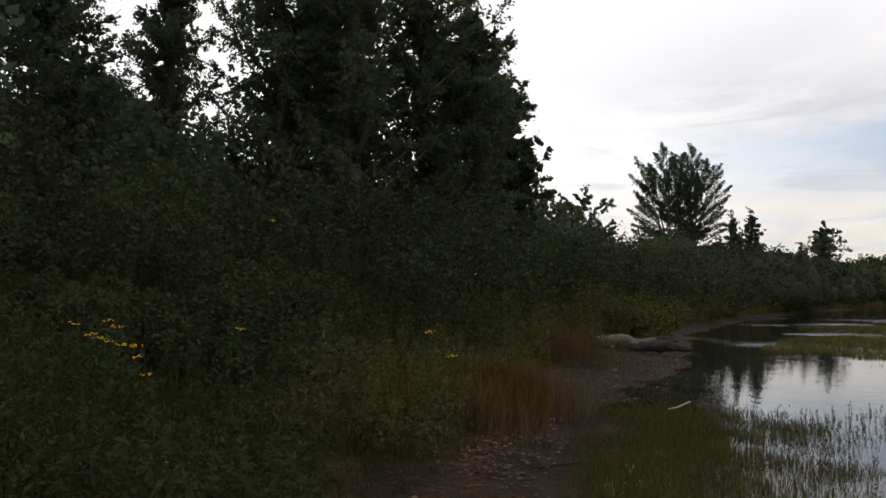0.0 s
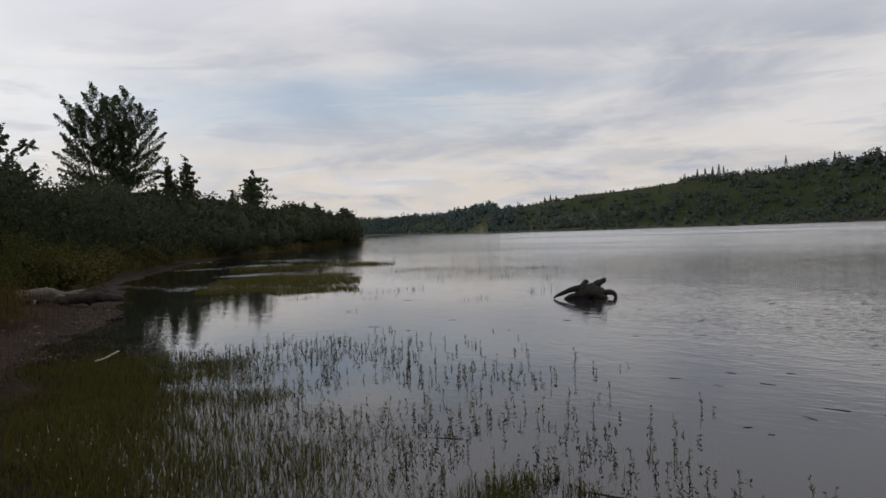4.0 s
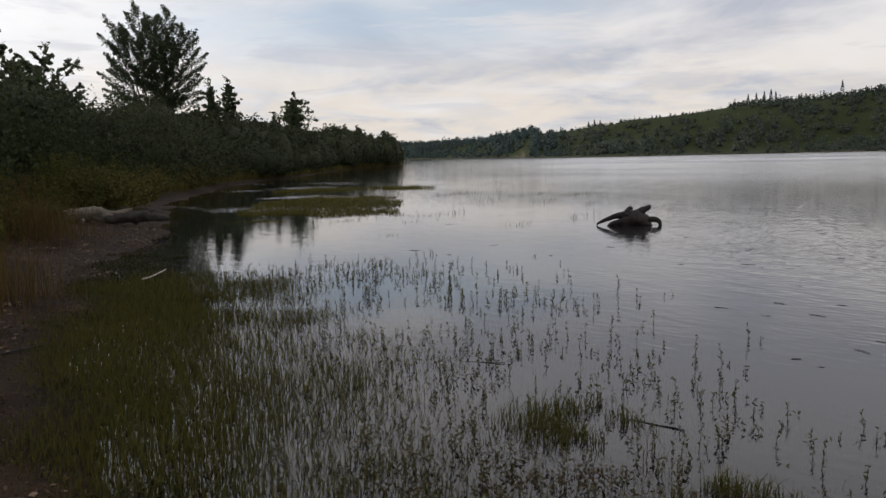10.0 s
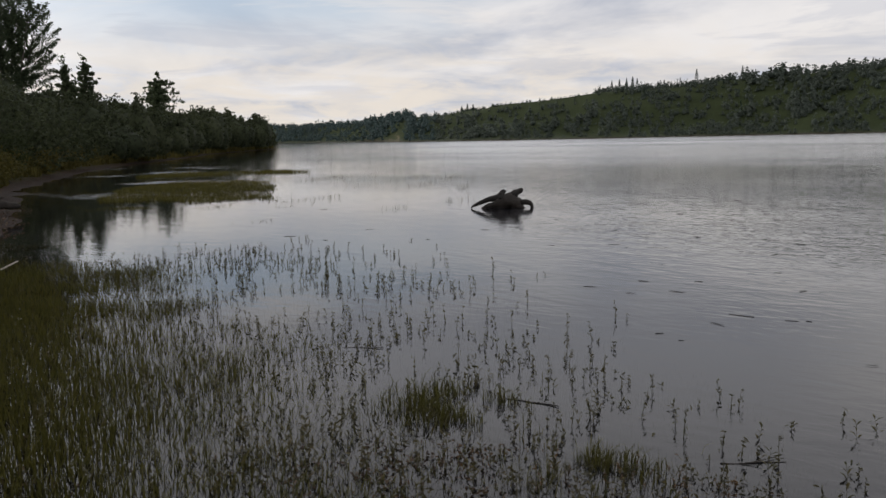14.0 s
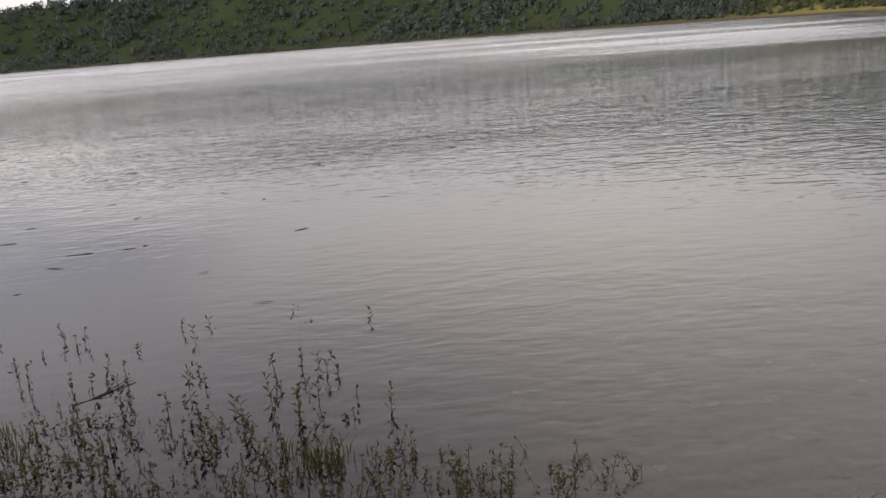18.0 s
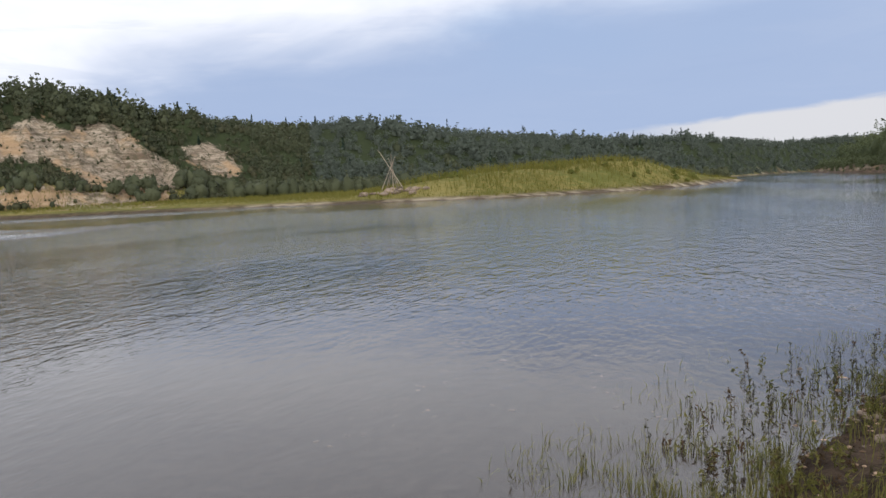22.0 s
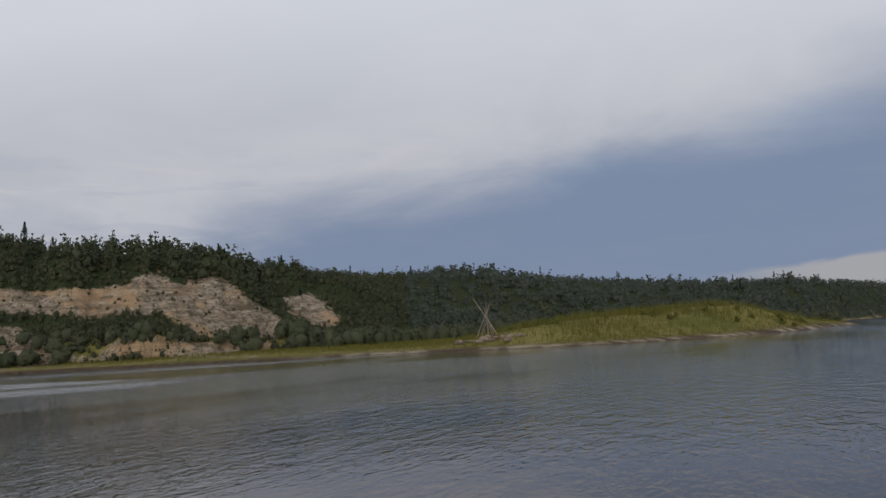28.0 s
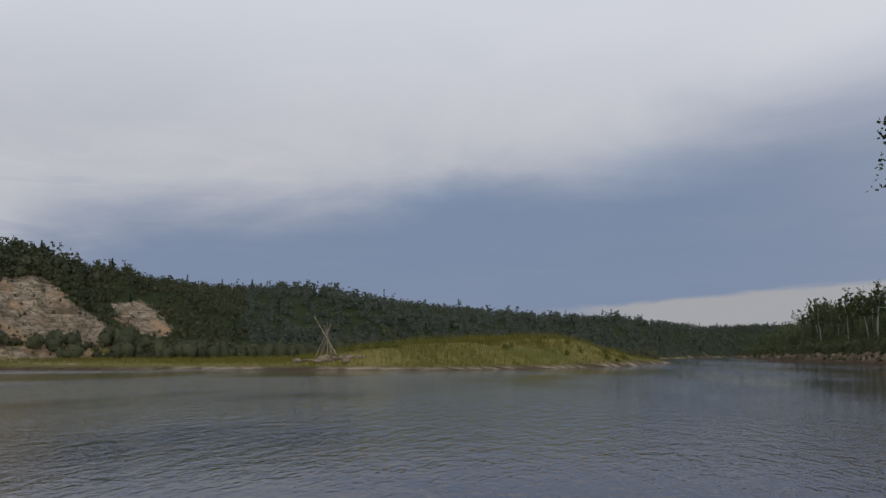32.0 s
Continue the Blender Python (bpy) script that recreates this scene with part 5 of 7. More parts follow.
def make_bank_grass():
    rng = np.random.default_rng(52)
    x, y, z, da, db = scatter(130000, rng, -9, 10, 2.5, 34)
    tuft = sstep(fbm(x * 0.9, y * 0.9, 3), -0.30, 0.25)
    scarp = (da > 5.2) & (da < 6.5)
    lo = np.interp(y, [9, 20.5, 24, 34], [1.5, 2.1, 1.6, 1.4])
    dens = np.interp(da - lo, [0, 0.7, 1.8, 4], [0, 0.15, 0.9, 1]) * (0.25 + 0.75 * tuft) * np.where(scarp, 0.35, 1.0)
    ok = (rng.random(len(x)) < dens * np.interp(y, [2.5, 5, 14, 34], [0.6, 1, 0.9, 0.6])) & (np.hypot(x, y) > 2.6)
    x, y, z, da = keep(ok, x, y, z, da)
    v, f = blades(x, y, z - 0.03, np.interp(da, [1, 3, 6, 10], [0.15, 0.36, 0.5, 0.7]) * (0.55 + 0.9 * sstep(fbm(x * 0.7 + 9, y * 0.7, 3), -0.35, 0.35)), 0.013, rng, 0.75)
    x, y, z, da, db = scatter(52000, rng, -5.2, 1.6, 2.2, 9.0)
    ok = (rng.random(len(x)) < np.interp(da, [1.3, 1.8, 2.4], [0, 0.5, 1.0]) * (0.2 + 0.8 * sstep(fbm(x * 1.1, y * 1.1, 3), -0.25, 0.15))) & (np.hypot(x, y) > 2.4)
    x, y, z = keep(ok, x, y, z)
    near = blades(x, y, z - 0.02, 0.22 * (0.5 + sstep(fbm(x * 0.8, y * 0.8 + 4, 3), -0.3, 0.3)), 0.011, rng, 0.9)
    v, f = merge([(v, f), near])
    stuff("bank_grass", v, f, M_BANKGRASS, "tall tangled green grass covering the river bank", "grass")
    # rusty dry grass at the foot of the bank
    parts = []
    for cx, cy, r, n, h in ((0.9, 10.4, 0.9, 1500, 0.7), (0.2, 9.0, 0.8, 1200, 0.55), (2.2, 17.5, 1.6, 2600, 0.8), (4.0, 26.0, 2.0, 2600, 0.9), (-3.2, 5.3, 0.6, 500, 0.3), (-1.3, 7.2, 0.5, 500, 0.35)):
        px, py = cx + rng.normal(size=n) * r * 0.5, cy + rng.normal(size=n) * r * 0.5
        parts.append(blades(px, py, height(px, py)[0] - 0.03, h, 0.010, rng, 0.5))
    v, f = merge(parts)
    stuff("dry_grass", v, f, M_DRY, "rusty dry grass in clumps at the foot of the bank", "grass")
    # sparse tufts on the beach
    parts = []
    cx, cy = np.append(rng.uniform(-8, 1.2, 1500), rng.uniform(-15, -3, 1100)), np.append(rng.uniform(-12, -1.0, 1500), rng.uniform(-24, -8, 1100))
    cz, d0, _ = height(cx, cy)
    for k in np.nonzero((d0 > -0.15) & (d0 < 7) & (np.hypot(cx, cy) > 1.2))[0]:
        n = int(rng.uniform(6, 26))
        px, py = cx[k] + rng.normal(size=n) * 0.07, cy[k] + rng.normal(size=n) * 0.07
        parts.append(blades(px, py, np.full(n, cz[k] - 0.02), rng.uniform(0.05, 0.14) * (1.5 if d0[k] < 1.1 else 1.0), 0.0055, rng, 0.9))
    v, f = merge(parts)
    stuff("beach_grass", v, f, M_BEACHGRASS, "sparse green tufts of grass on the muddy gravel beach", "grass")
    # yellow-green tall grass on the slope up the river
    n = 90000
    a, d = rng.uniform(196, 228, n), 9 * (80 / 9) ** rng.random(n)
    x, y = d * np.sin(np.radians(a)), d * np.cos(np.radians(a))
    z, da, db = height(x, y)
    ok = (da > 0.3) & (rng.random(n) < np.interp(da, [0.3, 1.0, 3.5, 6], [0.05, 0.3, 0.6, 1]) * np.where(d > 18, 2.4, 1.0)) & (da < 14) & ((da > 1.3) | (d > 18)) & (rng.random(n) < 0.2 + sstep(fbm(x * 0.5, y * 0.5), -0.2, 0.2))
    x, y, z, d = keep(ok, x, y, z, d)
    v, f = blades(x, y, z - 0.03, np.interp(d, [9, 14, 24], [0.26, 0.40, 0.6]), 0.008 + d * 0.0006, rng, 0.7)
    stuff("slope_grass", v, f, M_SLOPE, "tall olive and rusty grass on the slope behind the beach", "grass")


def make_island_grass():
    rng = np.random.default_rng(53)
    n = 90000
    a, d = rng.uniform(128, 188.5, n), rng.uniform(82, 172, n)
    x, y = d * np.sin(np.radians(a)), d * np.cos(np.radians(a))
    z, da, db = height(x, y)
    it = np.interp(a, AZ_T, SHORE_T) + np.interp(a, AZ_T, FLAT_T)
    ok = (db > 1.2) & (d < it + 4) & (rng.random(n) < 0.35 + sstep(fbm(x * 0.15, y * 0.15), -0.2, 0.2))
    x, y, z, a, db = keep(ok, x, y, z, a, db)
    tall = np.interp(a, [128, 150, 160, 165, 188], [0.35, 0.4, 0.6, 1.0, 1.1]) * np.interp(db, [1, 5, 12], [0.35, 0.7, 1.2])
    v, f = blades(x, y, z - 0.05, tall, 0.065, rng, 0.5)
    stuff("island_grass", v, f, M_GRASS, "tall yellow-green grass over the low island and spit", "grass")
    make_thicket("island_willows", [(164, 168, 97, 108, 0.4, 0.8, 20), (168, 176, 99, 122, 0.4, 0.8, 30), (174, 184, 106, 130, 0.4, 0.8, 30)],
                 "low light-green willow scrub on the island", M_SHRUB, 54, 0.24, 60, shell=True)


def make_shore_fringe():
    """Coarse grass down to the waterline along the bank down the river."""
    rng = np.random.default_rng(58)
    n = 80000
    a = rng.uniform(16.5, 35, n)
    d = 24 * (175 / 24) ** rng.random(n)
    x, y = d * np.sin(np.radians(a)), d * np.cos(np.radians(a))
    z, da, db = height(x, y)
    lo = np.interp(d, [24, 60, 100], [1.7, 1.2, 0.4]) + fbm(x * 0.4, y * 0.4, 3) * 0.8
    ok = (da > lo) & (da < 10)
    x, y, z, d = keep(ok, x, y, z, d)
    v, f = blades(x, y, np.maximum(z, -0.02) - 0.05, 0.50 + 0.003 * d, 0.012 + 0.0007 * d, rng, 0.6)
    stuff("shore_grass", v, f, M_FRINGE, "coarse dark green grass fringing the waterline", "grass")


def make_tufts():
    """Thick green tufts and brown plant litter caught among the weeds."""
    rng = np.random.default_rng(59)
    parts = []
    for cx, cy, r, n, h in ((3.48, 3.38, 0.16, 900, 0.16), (3.15, 4.97, 0.20, 800, 0.16), (3.26, 2.22, 0.12, 500, 0.15), (3.29, 2.17, 0.10, 400, 0.14), (2.96, 0.51, 0.07, 300, 0.15), (3.53, 3.34, 0.15, 600, 0.14), (2.73, 10.69, 0.25, 700, 0.20)):
        px, py = cx + rng.normal(size=n) * r * 1.5, cy + rng.normal(size=n) * r * 1.5
        ok = fbm(px * 5, py * 5, 2) > -0.08
        px, py = px[ok], py[ok]
        parts.append(blades(px, py, np.full(len(px), -0.02), h * 0.8, 0.005, rng, 0.9))
    v, f = merge(parts)
    stuff("grass_tufts", v, f, M_REED, "thick green tufts of grass among the water weeds", "grass")
    pts = []
    for cx, cy, r, n in ((2.62, 3.00, 0.16, 500), (2.61, 2.19, 0.20, 450), (2.85, 1.59, 0.15, 250), (3.01, 1.58, 0.15, 250), (2.24, 3.26, 0.20, 300), (3.00, 2.82, 0.12, 250)):
        q = rng.normal(size=(n, 2)) * r * [1.5, 1.0]
        q = q[fbm(q[:, 0] * 7 + cx, q[:, 1] * 7, 2) > 0.0]
        pts.append(np.column_stack([cx + q[:, 0] - q[:, 1], cy + q[:, 1] + q[:, 0] * 0.4, rng.uniform(0.0, 0.02, len(q))]))
    v, f = leaves(np.concatenate(pts), 0.026, rng, 0.4)
    stuff("plant_litter", v, f, M_LITTER, "brown rotting leaves and stalks floating among the weeds", "litter")


def make_mud_litter():
    """Rotting leaves, bits of bark and low sprigs strewn over the mud."""
    rng = np.random.default_rng(63)
    x, y, z, da, db = scatter(70000, rng, -4.5, 8.5, 2.0, 25.0)
    ok = (rng.random(len(x)) < np.interp(da, [-0.5, 0.1, 2.2, 4.0], [0, 1.0, 1.0, 0.1]) * (0.15 + sstep(fbm(x * 1.7, y * 1.7, 3), -0.2, 0.2))) & (np.hypot(x, y) > 2)
    x, y, z = keep(ok, x, y, z)
    a = leaves(np.column_stack([x, y, np.maximum(z, 0) + 0.006]), 0.034, rng, 0.5)
    x, y, z, da, db = scatter(30000, rng, -6.5, 2.0, -10, -1.0)
    ok = (rng.random(len(x)) < np.interp(da, [-0.5, 0.0, 2.4, 4.0], [0, 0.6, 0.9, 0.6]) * (0.2 + sstep(fbm(x * 1.7, y * 1.7, 3), -0.2, 0.2))) & (np.hypot(x, y) > 1)
    x, y, z = keep(ok, x, y, z)
    v, f = merge([a, leaves(np.column_stack([x, y, np.maximum(z, 0) + 0.005]), 0.022, rng, 0.4)])
    stuff("mud_litter", v, f, M_LITTER, "rotting brown leaves and bark strewn over the muddy shore", "litter")
    x, y, z, da, db = scatter(64000, rng, -4.5, 8.5, 2.0, 25.0)
    ok = (rng.random(len(x)) < np.interp(da, [-0.3, 0.1, 1.5, 2.3, 3.0], [0, 0.16, 0.14, 0.9, 1.0]) * sstep(fbm(x * 1.3 + 4, y * 1.3, 3), -0.20, 0.10)) & (np.hypot(x, y) > 2)
    x, y, z = keep(ok, x, y, z)
    v, f = blades(x, y, z - 0.01, 0.09, 0.008, rng, 1.0)
    stuff("mud_grass", v, f, M_BANKGRASS, "short dark grass creeping over the muddy shore", "grass")


M_LITTER = foliage("plant_litter", (0.030, 0.020, 0.012), (0.110, 0.070, 0.040), 0.1)
make_shore_fringe()
make_tufts()
make_mud_litter()
make_water_grass()
make_bank_grass()
make_island_grass()
make_thicket("bank_weeds", [(202, 209, 30, 62, 0.8, 1.8, 50), (11, 17.5, 25, 32, 0.8, 1.5, 50), (13, 19.5, 30, 46, 0.9, 1.7, 60), (18.5, 23.5, 44, 62, 1.0, 2.0, 60), (22.5, 29, 56, 80, 0.8, 1.8, 60), (28, 34, 80, 130, 0.8, 2.0, 60)],
             "leafy green weeds and willow shoots on the bank", M_FRINGE, 55, 0.12, 190)


def make_bank_stems():
    """Leafy upright stems crowding the bank between the grasses."""
    rng = np.random.default_rng(57)
    shade, open_air = ([], []), ([], [])
    for a0, a1, d0, d1, h0, h1, count in ((318, 352, 3.4, 6.2, 0.20, 0.50, 420), (330, 350, 5.8, 12, 0.45, 0.85, 420), (350, 368, 6.8, 14, 0.45, 0.95, 560), (4, 12.5, 11, 24, 0.6, 1.2, 420), (11, 16, 23.5, 30, 0.7, 1.4, 260), (328, 366, 12, 18, 0.8, 1.6, 500)):
        a, d = rng.uniform(a0, a1, count), rng.uniform(d0, d1, count)
        x, y = d * np.sin(np.radians(a)), d * np.cos(np.radians(a))
        z, da, db = height(x, y)
        # rows below the trees get the leaf colour with shade in it
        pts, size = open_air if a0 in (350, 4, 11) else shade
        tall = rng.uniform(h0, h1, count) * (0.6 + 0.6 * sstep(fbm(x * 0.6, y * 0.6), -0.3, 0.3))
        for k in np.nonzero(da > 1.6)[0]:
            n = int(16 + 26 * tall[k])
            t = rng.random(n) ** 0.8
            lean = rng.normal(0, 0.16, 2)
            r = 0.05 * (1.1 - 0.6 * t)
            pts.append(np.stack([x[k] + lean[0] * t * tall[k] + rng.normal(size=n) * r, y[k] + lean[1] * t * tall[k] + rng.normal(size=n) * r, z[k] + t * tall[k]], -1))
            size.append(np.full(n, 0.050 + 0.0022 * d[k]))
    for name, (pts, size), mat, label in (("bank_stems", open_air, M_STEM, "leafy green weed stems crowding the overgrown bank"), ("shaded_stems", shade, M_SHADED_LEAF, "leafy weed stems below the bank trees, shade put into their dark colour")):
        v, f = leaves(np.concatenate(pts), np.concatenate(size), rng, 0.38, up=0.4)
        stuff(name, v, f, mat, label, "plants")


make_bank_stems()


def weed_meshes(seed, tall):
    """Stem and leaves of one water weed."""
    rng = np.random.default_rng(seed)
    q = np.linspace(0, 1, 6)
    sway = rng.normal(0, 0.10, 2) * tall
    line = np.stack([sway[0] * q ** 2, sway[1] * q ** 2, q * (tall + 0.08) - 0.08], -1)
    stem = mesh_np("stem", *tube(line, 0.0028 * (1.15 - q), 5), M_WEED, True)
    chunks = []
    for k in range(int(9 + tall * 26)):
        t = 0.3 + 0.7 * (k + 0.5) / (9 + tall * 26)
        o = np.array([np.interp(t, q, line[:, c]) for c in range(3)])
        ang, ln = k * 2.4 + rng.normal() * 0.3, 0.046 * (1.25 - 0.6 * t) * rng.uniform(0.7, 1.3)
        w = np.array([math.cos(ang), math.sin(ang), 0])
        s = np.array([-math.sin(ang), math.cos(ang), 0]) * ln * 0.17
        m, e = o + w * ln * 0.5 + [0, 0, ln * 0.45], o + w * ln * 0.95 + [0, 0, ln * 0.55]
        chunks.append((np.array([o - s * 0.3, o + s * 0.3, m + s, m - s, e + s * 0.2, e - s * 0.2]), np.array([[0, 1, 2, 3], [3, 2, 4, 5]])))
    v, f = merge(chunks)
    return stem, mesh_np("foliage", v, f, M_WEED)


def make_weeds():
    rng = np.random.default_rng(60)
    kinds = [weed_meshes(61 + k, h) for k, h in enumerate((0.09, 0.13, 0.18, 0.26, 0.14, 0.21))]
    spots = [(5.41, 3.40, 3), (4.73, 2.33, 4), (3.96, 1.6, 2), (3.0, 0.43, 2), (2.32, -1.47, 1), (1.99, -1.72, 1), (1.35, -2.28, 0), (1.60, -2.45, 3), (0.56, -4.42, 1), (0.21, -4.72, 1), (-2.1, -7.35, 3),
             (6.6, 6.2, 5), (6.0, 5.4, 2), (4.4, 2.9, 3), (4.55, 3.2, 5), (4.2, 2.5, 2), (5.0, 3.0, 2), (4.9, 2.75, 4), (3.4, 1.2, 1), (3.1, 0.9, 2)]
    while len(spots) < 170:
        x, y = rng.uniform(1.5, 9), rng.uniform(-0.5, 12)
        d = -signed(np.array([x]), np.array([y]), NEAR)[0]
        if 0.6 < d < np.interp(y, [-1, 1, 3, 6], [1.3, 2.6, 4.0, 5.0]) and rng.random() < np.interp(d, [0.6, 2.0, 3.6, 5], [0.4, 1, 0.5, 0.05]) * np.interp(y, [-0.5, 5, 12], [1, 1, 0.3]):
            spots.append((x, y, int(rng.integers(0, 6))))
    while len(spots) < 235:
        x, y = rng.uniform(2.3, 6.2), rng.uniform(0.2, 5.0)
        d = -signed(np.array([x]), np.array([y]), NEAR)[0]
        if 1.1 < d < 3.6 and vnoise(x * 1.2, y * 1.2) > -0.12:
            spots.append((x, y, int(rng.choice([1, 2, 3, 5, 5, 3]))))
    while len(spots) < 300:
        x, y = rng.uniform(-5, 2), rng.uniform(-9.5, -1.5)
        d = -signed(np.array([x]), np.array([y]), NEAR)[0]
        if -0.35 < d < 0.75:
            spots.append((x, y, int(rng.integers(0, 5))))
    chunks = []
    outer = rng.random(8000) < 0.84
    wx = np.where(outer, rng.uniform(1.2, 10.5, 8000), rng.uniform(-5, 2.2, 8000))
    wy = np.where(outer, rng.uniform(-0.5, 13, 8000), rng.uniform(-9.5, -1.6, 8000))
    for x, y, d in zip(wx, wy, -signed(wx, wy, NEAR)):
        if y > -0.6:
            want = np.interp(d / np.interp(y, [-1, 1, 3, 6], [0.34, 0.60, 0.95, 1.15]), [0.4, 1.6, 3.4, 4.6, 5.6], [0.15, 0.8, 0.6, 0.14, 0.0]) * (vnoise(x * 1.4, y * 1.4) > -0.22)
        else:
            want = np.interp(d, [-0.6, 0, 0.5, 0.9], [0.3, 1, 0.6, 0])
        if rng.random() > want or (y > -0.6 and math.hypot(x, y) > weed_rim(x, y)):
            continue
        h = 0.045 + 0.12 * rng.random() ** 1.6
        q = np.linspace(0, 1, 4)
        lean = rng.normal(0, 0.16, 2) * h
        line = np.stack([x + lean[0] * q, y + lean[1] * q, q * (h + 0.05) - 0.05], -1)
        chunks.append(tube(line, 0.0028 * (1.2 - q), 4))
        n = int(6 + h * 50)
        t = rng.uniform(0.3, 1.0, n)
        c = np.stack([np.interp(t, q, line[:, k]) for k in range(3)], -1) + rng.normal(size=(n, 3)) * [0.009, 0.009, 0.004]
        chunks.append(leaves(c, 0.030, rng, 0.32, up=0.7))
    brown = []
    for k in range(800):
        a = rng.uniform(46, 110)
        r = rng.uniform(1.9, np.interp(a, [46, 70, 85, 110], [4.2, 3.9, 3.1, 2.8]))
        x, y = polar(a, r)
        if vnoise(x * 2.1 + 4, y * 2.1) < -0.08 - 0.002 * (100 - a):
            continue
        h = rng.uniform(0.03, 0.10)
        q = np.linspace(0, 1, 3)
        lean = rng.normal(0, 0.4, 2) * h
        line = np.stack([x + lean[0] * q, y + lean[1] * q, q * (h + 0.03) - 0.03], -1)
        heap = brown if k % 2 else chunks
        heap.append(tube(line, 0.002 * (1.2 - q), 4))
        n = int(rng.integers(5, 13))
        t = rng.uniform(0.2, 1.0, n)
        heap.append(leaves(np.stack([np.interp(t, q, line[:, c]) for c in range(3)], -1) + rng.normal(size=(n, 3)) * [0.008, 0.008, 0.003], 0.022, rng, 0.35, up=0.4))
    v, f = merge(brown)
    stuff("brown_weeds", v, f, M_RUST, "low brown weeds dying back in the shallow water", "plants")
    v, f = merge(chunks)
    stuff("small_weeds", v, f, M_WEED, "countless small dark weeds standing in the shallow water", "plants")
    label = "slender dark-leaved weed standing in the shallows"
    first = {}
    for x, y, k in spots:
        m = pose(x, y, min(0.0, ground_z(x, y)), rng.normal() * 7, rng.normal() * 7, rng.uniform(0, 360))
        if k not in first:
            e = thing("water_weed", (0, 0, 0), label, "plant", "weeds in the shallows")
            part("stem", kinds[k][0], None, e)
            part("foliage", kinds[k][1], None, e)
            e.matrix_world = m
            first[k] = e
        else:
            copy_thing(first[k], m)


make_weeds()


def make_shore_plants():
    """Leafy upright plants along the beach edge, thick by the water and thinning over the mud."""
    rng = np.random.default_rng(66)
    green, rusty = [], []
    x, y, z, da, db = scatter(42000, rng, -13, 2.2, -22, -1.2)
    want = np.interp(da, [-1.2, -0.7, -0.2, 0.25, 0.9, 2.2, 5], [0, 0.2, 0.6, 0.9, 0.75, 0.45, 0.14]) * sstep(fbm(x * 1.9 + 7, y * 1.9, 3), -0.15, 0.25) * np.interp(y, [-22, -10, -5.6, -4.6, -2.2, -1.2], [0.5, 0.5, 0.45, 1.6, 1.6, 0.2])
    ok = (rng.random(len(x)) < want) & (np.hypot(x, y) > 1.4)
    for px, py, pz, pd in zip(*keep(ok, x, y, z, da)):
        h = rng.uniform(0.05, 0.17) * (1.25 if pd < 0.3 else 0.8)
        q = np.linspace(0, 1, 4)
        lean = rng.normal(0, 0.22, 2) * h
        line = np.stack([px + lean[0] * q, py + lean[1] * q, max(pz, -0.06) + q * h - 0.02], -1)
        n = int(7 + h * 60)
        t = rng.uniform(0.15, 1.0, n)
        c = np.stack([np.interp(t, q, line[:, k]) for k in range(3)], -1) + rng.normal(size=(n, 3)) * [0.012, 0.012, 0.004]
        out = rusty if rng.random() < 0.42 else green
        out.append(tube(line, 0.0022 * (1.2 - q), 4))
        out.append(leaves(c, 0.034, rng, 0.34, up=0.6))
    for name, chunks, mat, label in (("shore_plants", green, M_BEACHGRASS, "small leafy green plants along the edge of the beach"), ("rusty_plants", rusty, M_RUST, "small brown and rusty plants dying back on the beach")):
        v, f = merge(chunks)
        stuff(name, v, f, mat, label, "plants")


make_shore_plants()


def make_tansies():
    """Tansy plants with flat heads of yellow buttons."""
    rng = np.random.default_rng(70)
    heads = [(-2.93, 6.47, 1.47), (-2.70, 6.56, 1.49), (-2.63, 6.59, 1.44), (-2.81, 6.52, 1.38), (-2.75, 6.54, 1.35), (-2.69, 6.57, 1.32), (-2.61, 6.60, 1.29), (-2.49, 6.64, 1.28), (-2.50, 6.64, 1.19), (-2.42, 6.67, 1.04),
             (-1.70, 6.88, 1.40), (-0.08, 7.06, 1.36), (0.11, 7.06, 1.15), (-2.05, 10.0, 2.62)]
    for x, y, z in heads:
        g = ground_z(x, y)
        tall = max(0.3, z - g)
        e = thing("tansy", (x, y, g), "yellow-flowered tansy growing in the bank grass", "flower", "tansies on the bank")
        q = np.linspace(0, 1, 5)
        part("stem", mesh_np("stem", *tube(np.stack([0.03 * q ** 2, 0 * q, tall * q - 0.03 * (q == 0)], -1), 0.004 * (1.2 - q), 5), M_WEED, True), None, e)
        c = np.stack([rng.normal(0, 0.05, 40), rng.normal(0, 0.05, 40), rng.uniform(0.15, 0.9, 40) * tall], -1)
        part("foliage", mesh_np("foliage", *leaves(c, 0.07, rng, 0.4), M_LEAF_BANK), None, e)
        for k in range(int(rng.integers(6, 11))):
            bm = bmesh.new()
            bmesh.ops.create_cone(bm, cap_ends=True, segments=8, radius1=0.0075, radius2=0.0105, depth=0.008)
            bmesh.ops.bevel(bm, geom=[ed for ed in bm.edges if ed.calc_length() > 0.006 and abs(ed.verts[0].co.z - ed.verts[1].co.z) < 1e-4 and ed.verts[0].co.z > 0], offset=0.003, segments=1, affect="EDGES")
            r, a = 0.055 * math.sqrt(rng.random()), rng.uniform(0, 6.28)
            b = part("flower", bm, M_FLOWER, e)
            b.location = (0.03 + r * math.cos(a), r * math.sin(a), tall + rng.uniform(-0.012, 0.01))


make_tansies()

# ------------------------------------------------------------------ driftwood and things


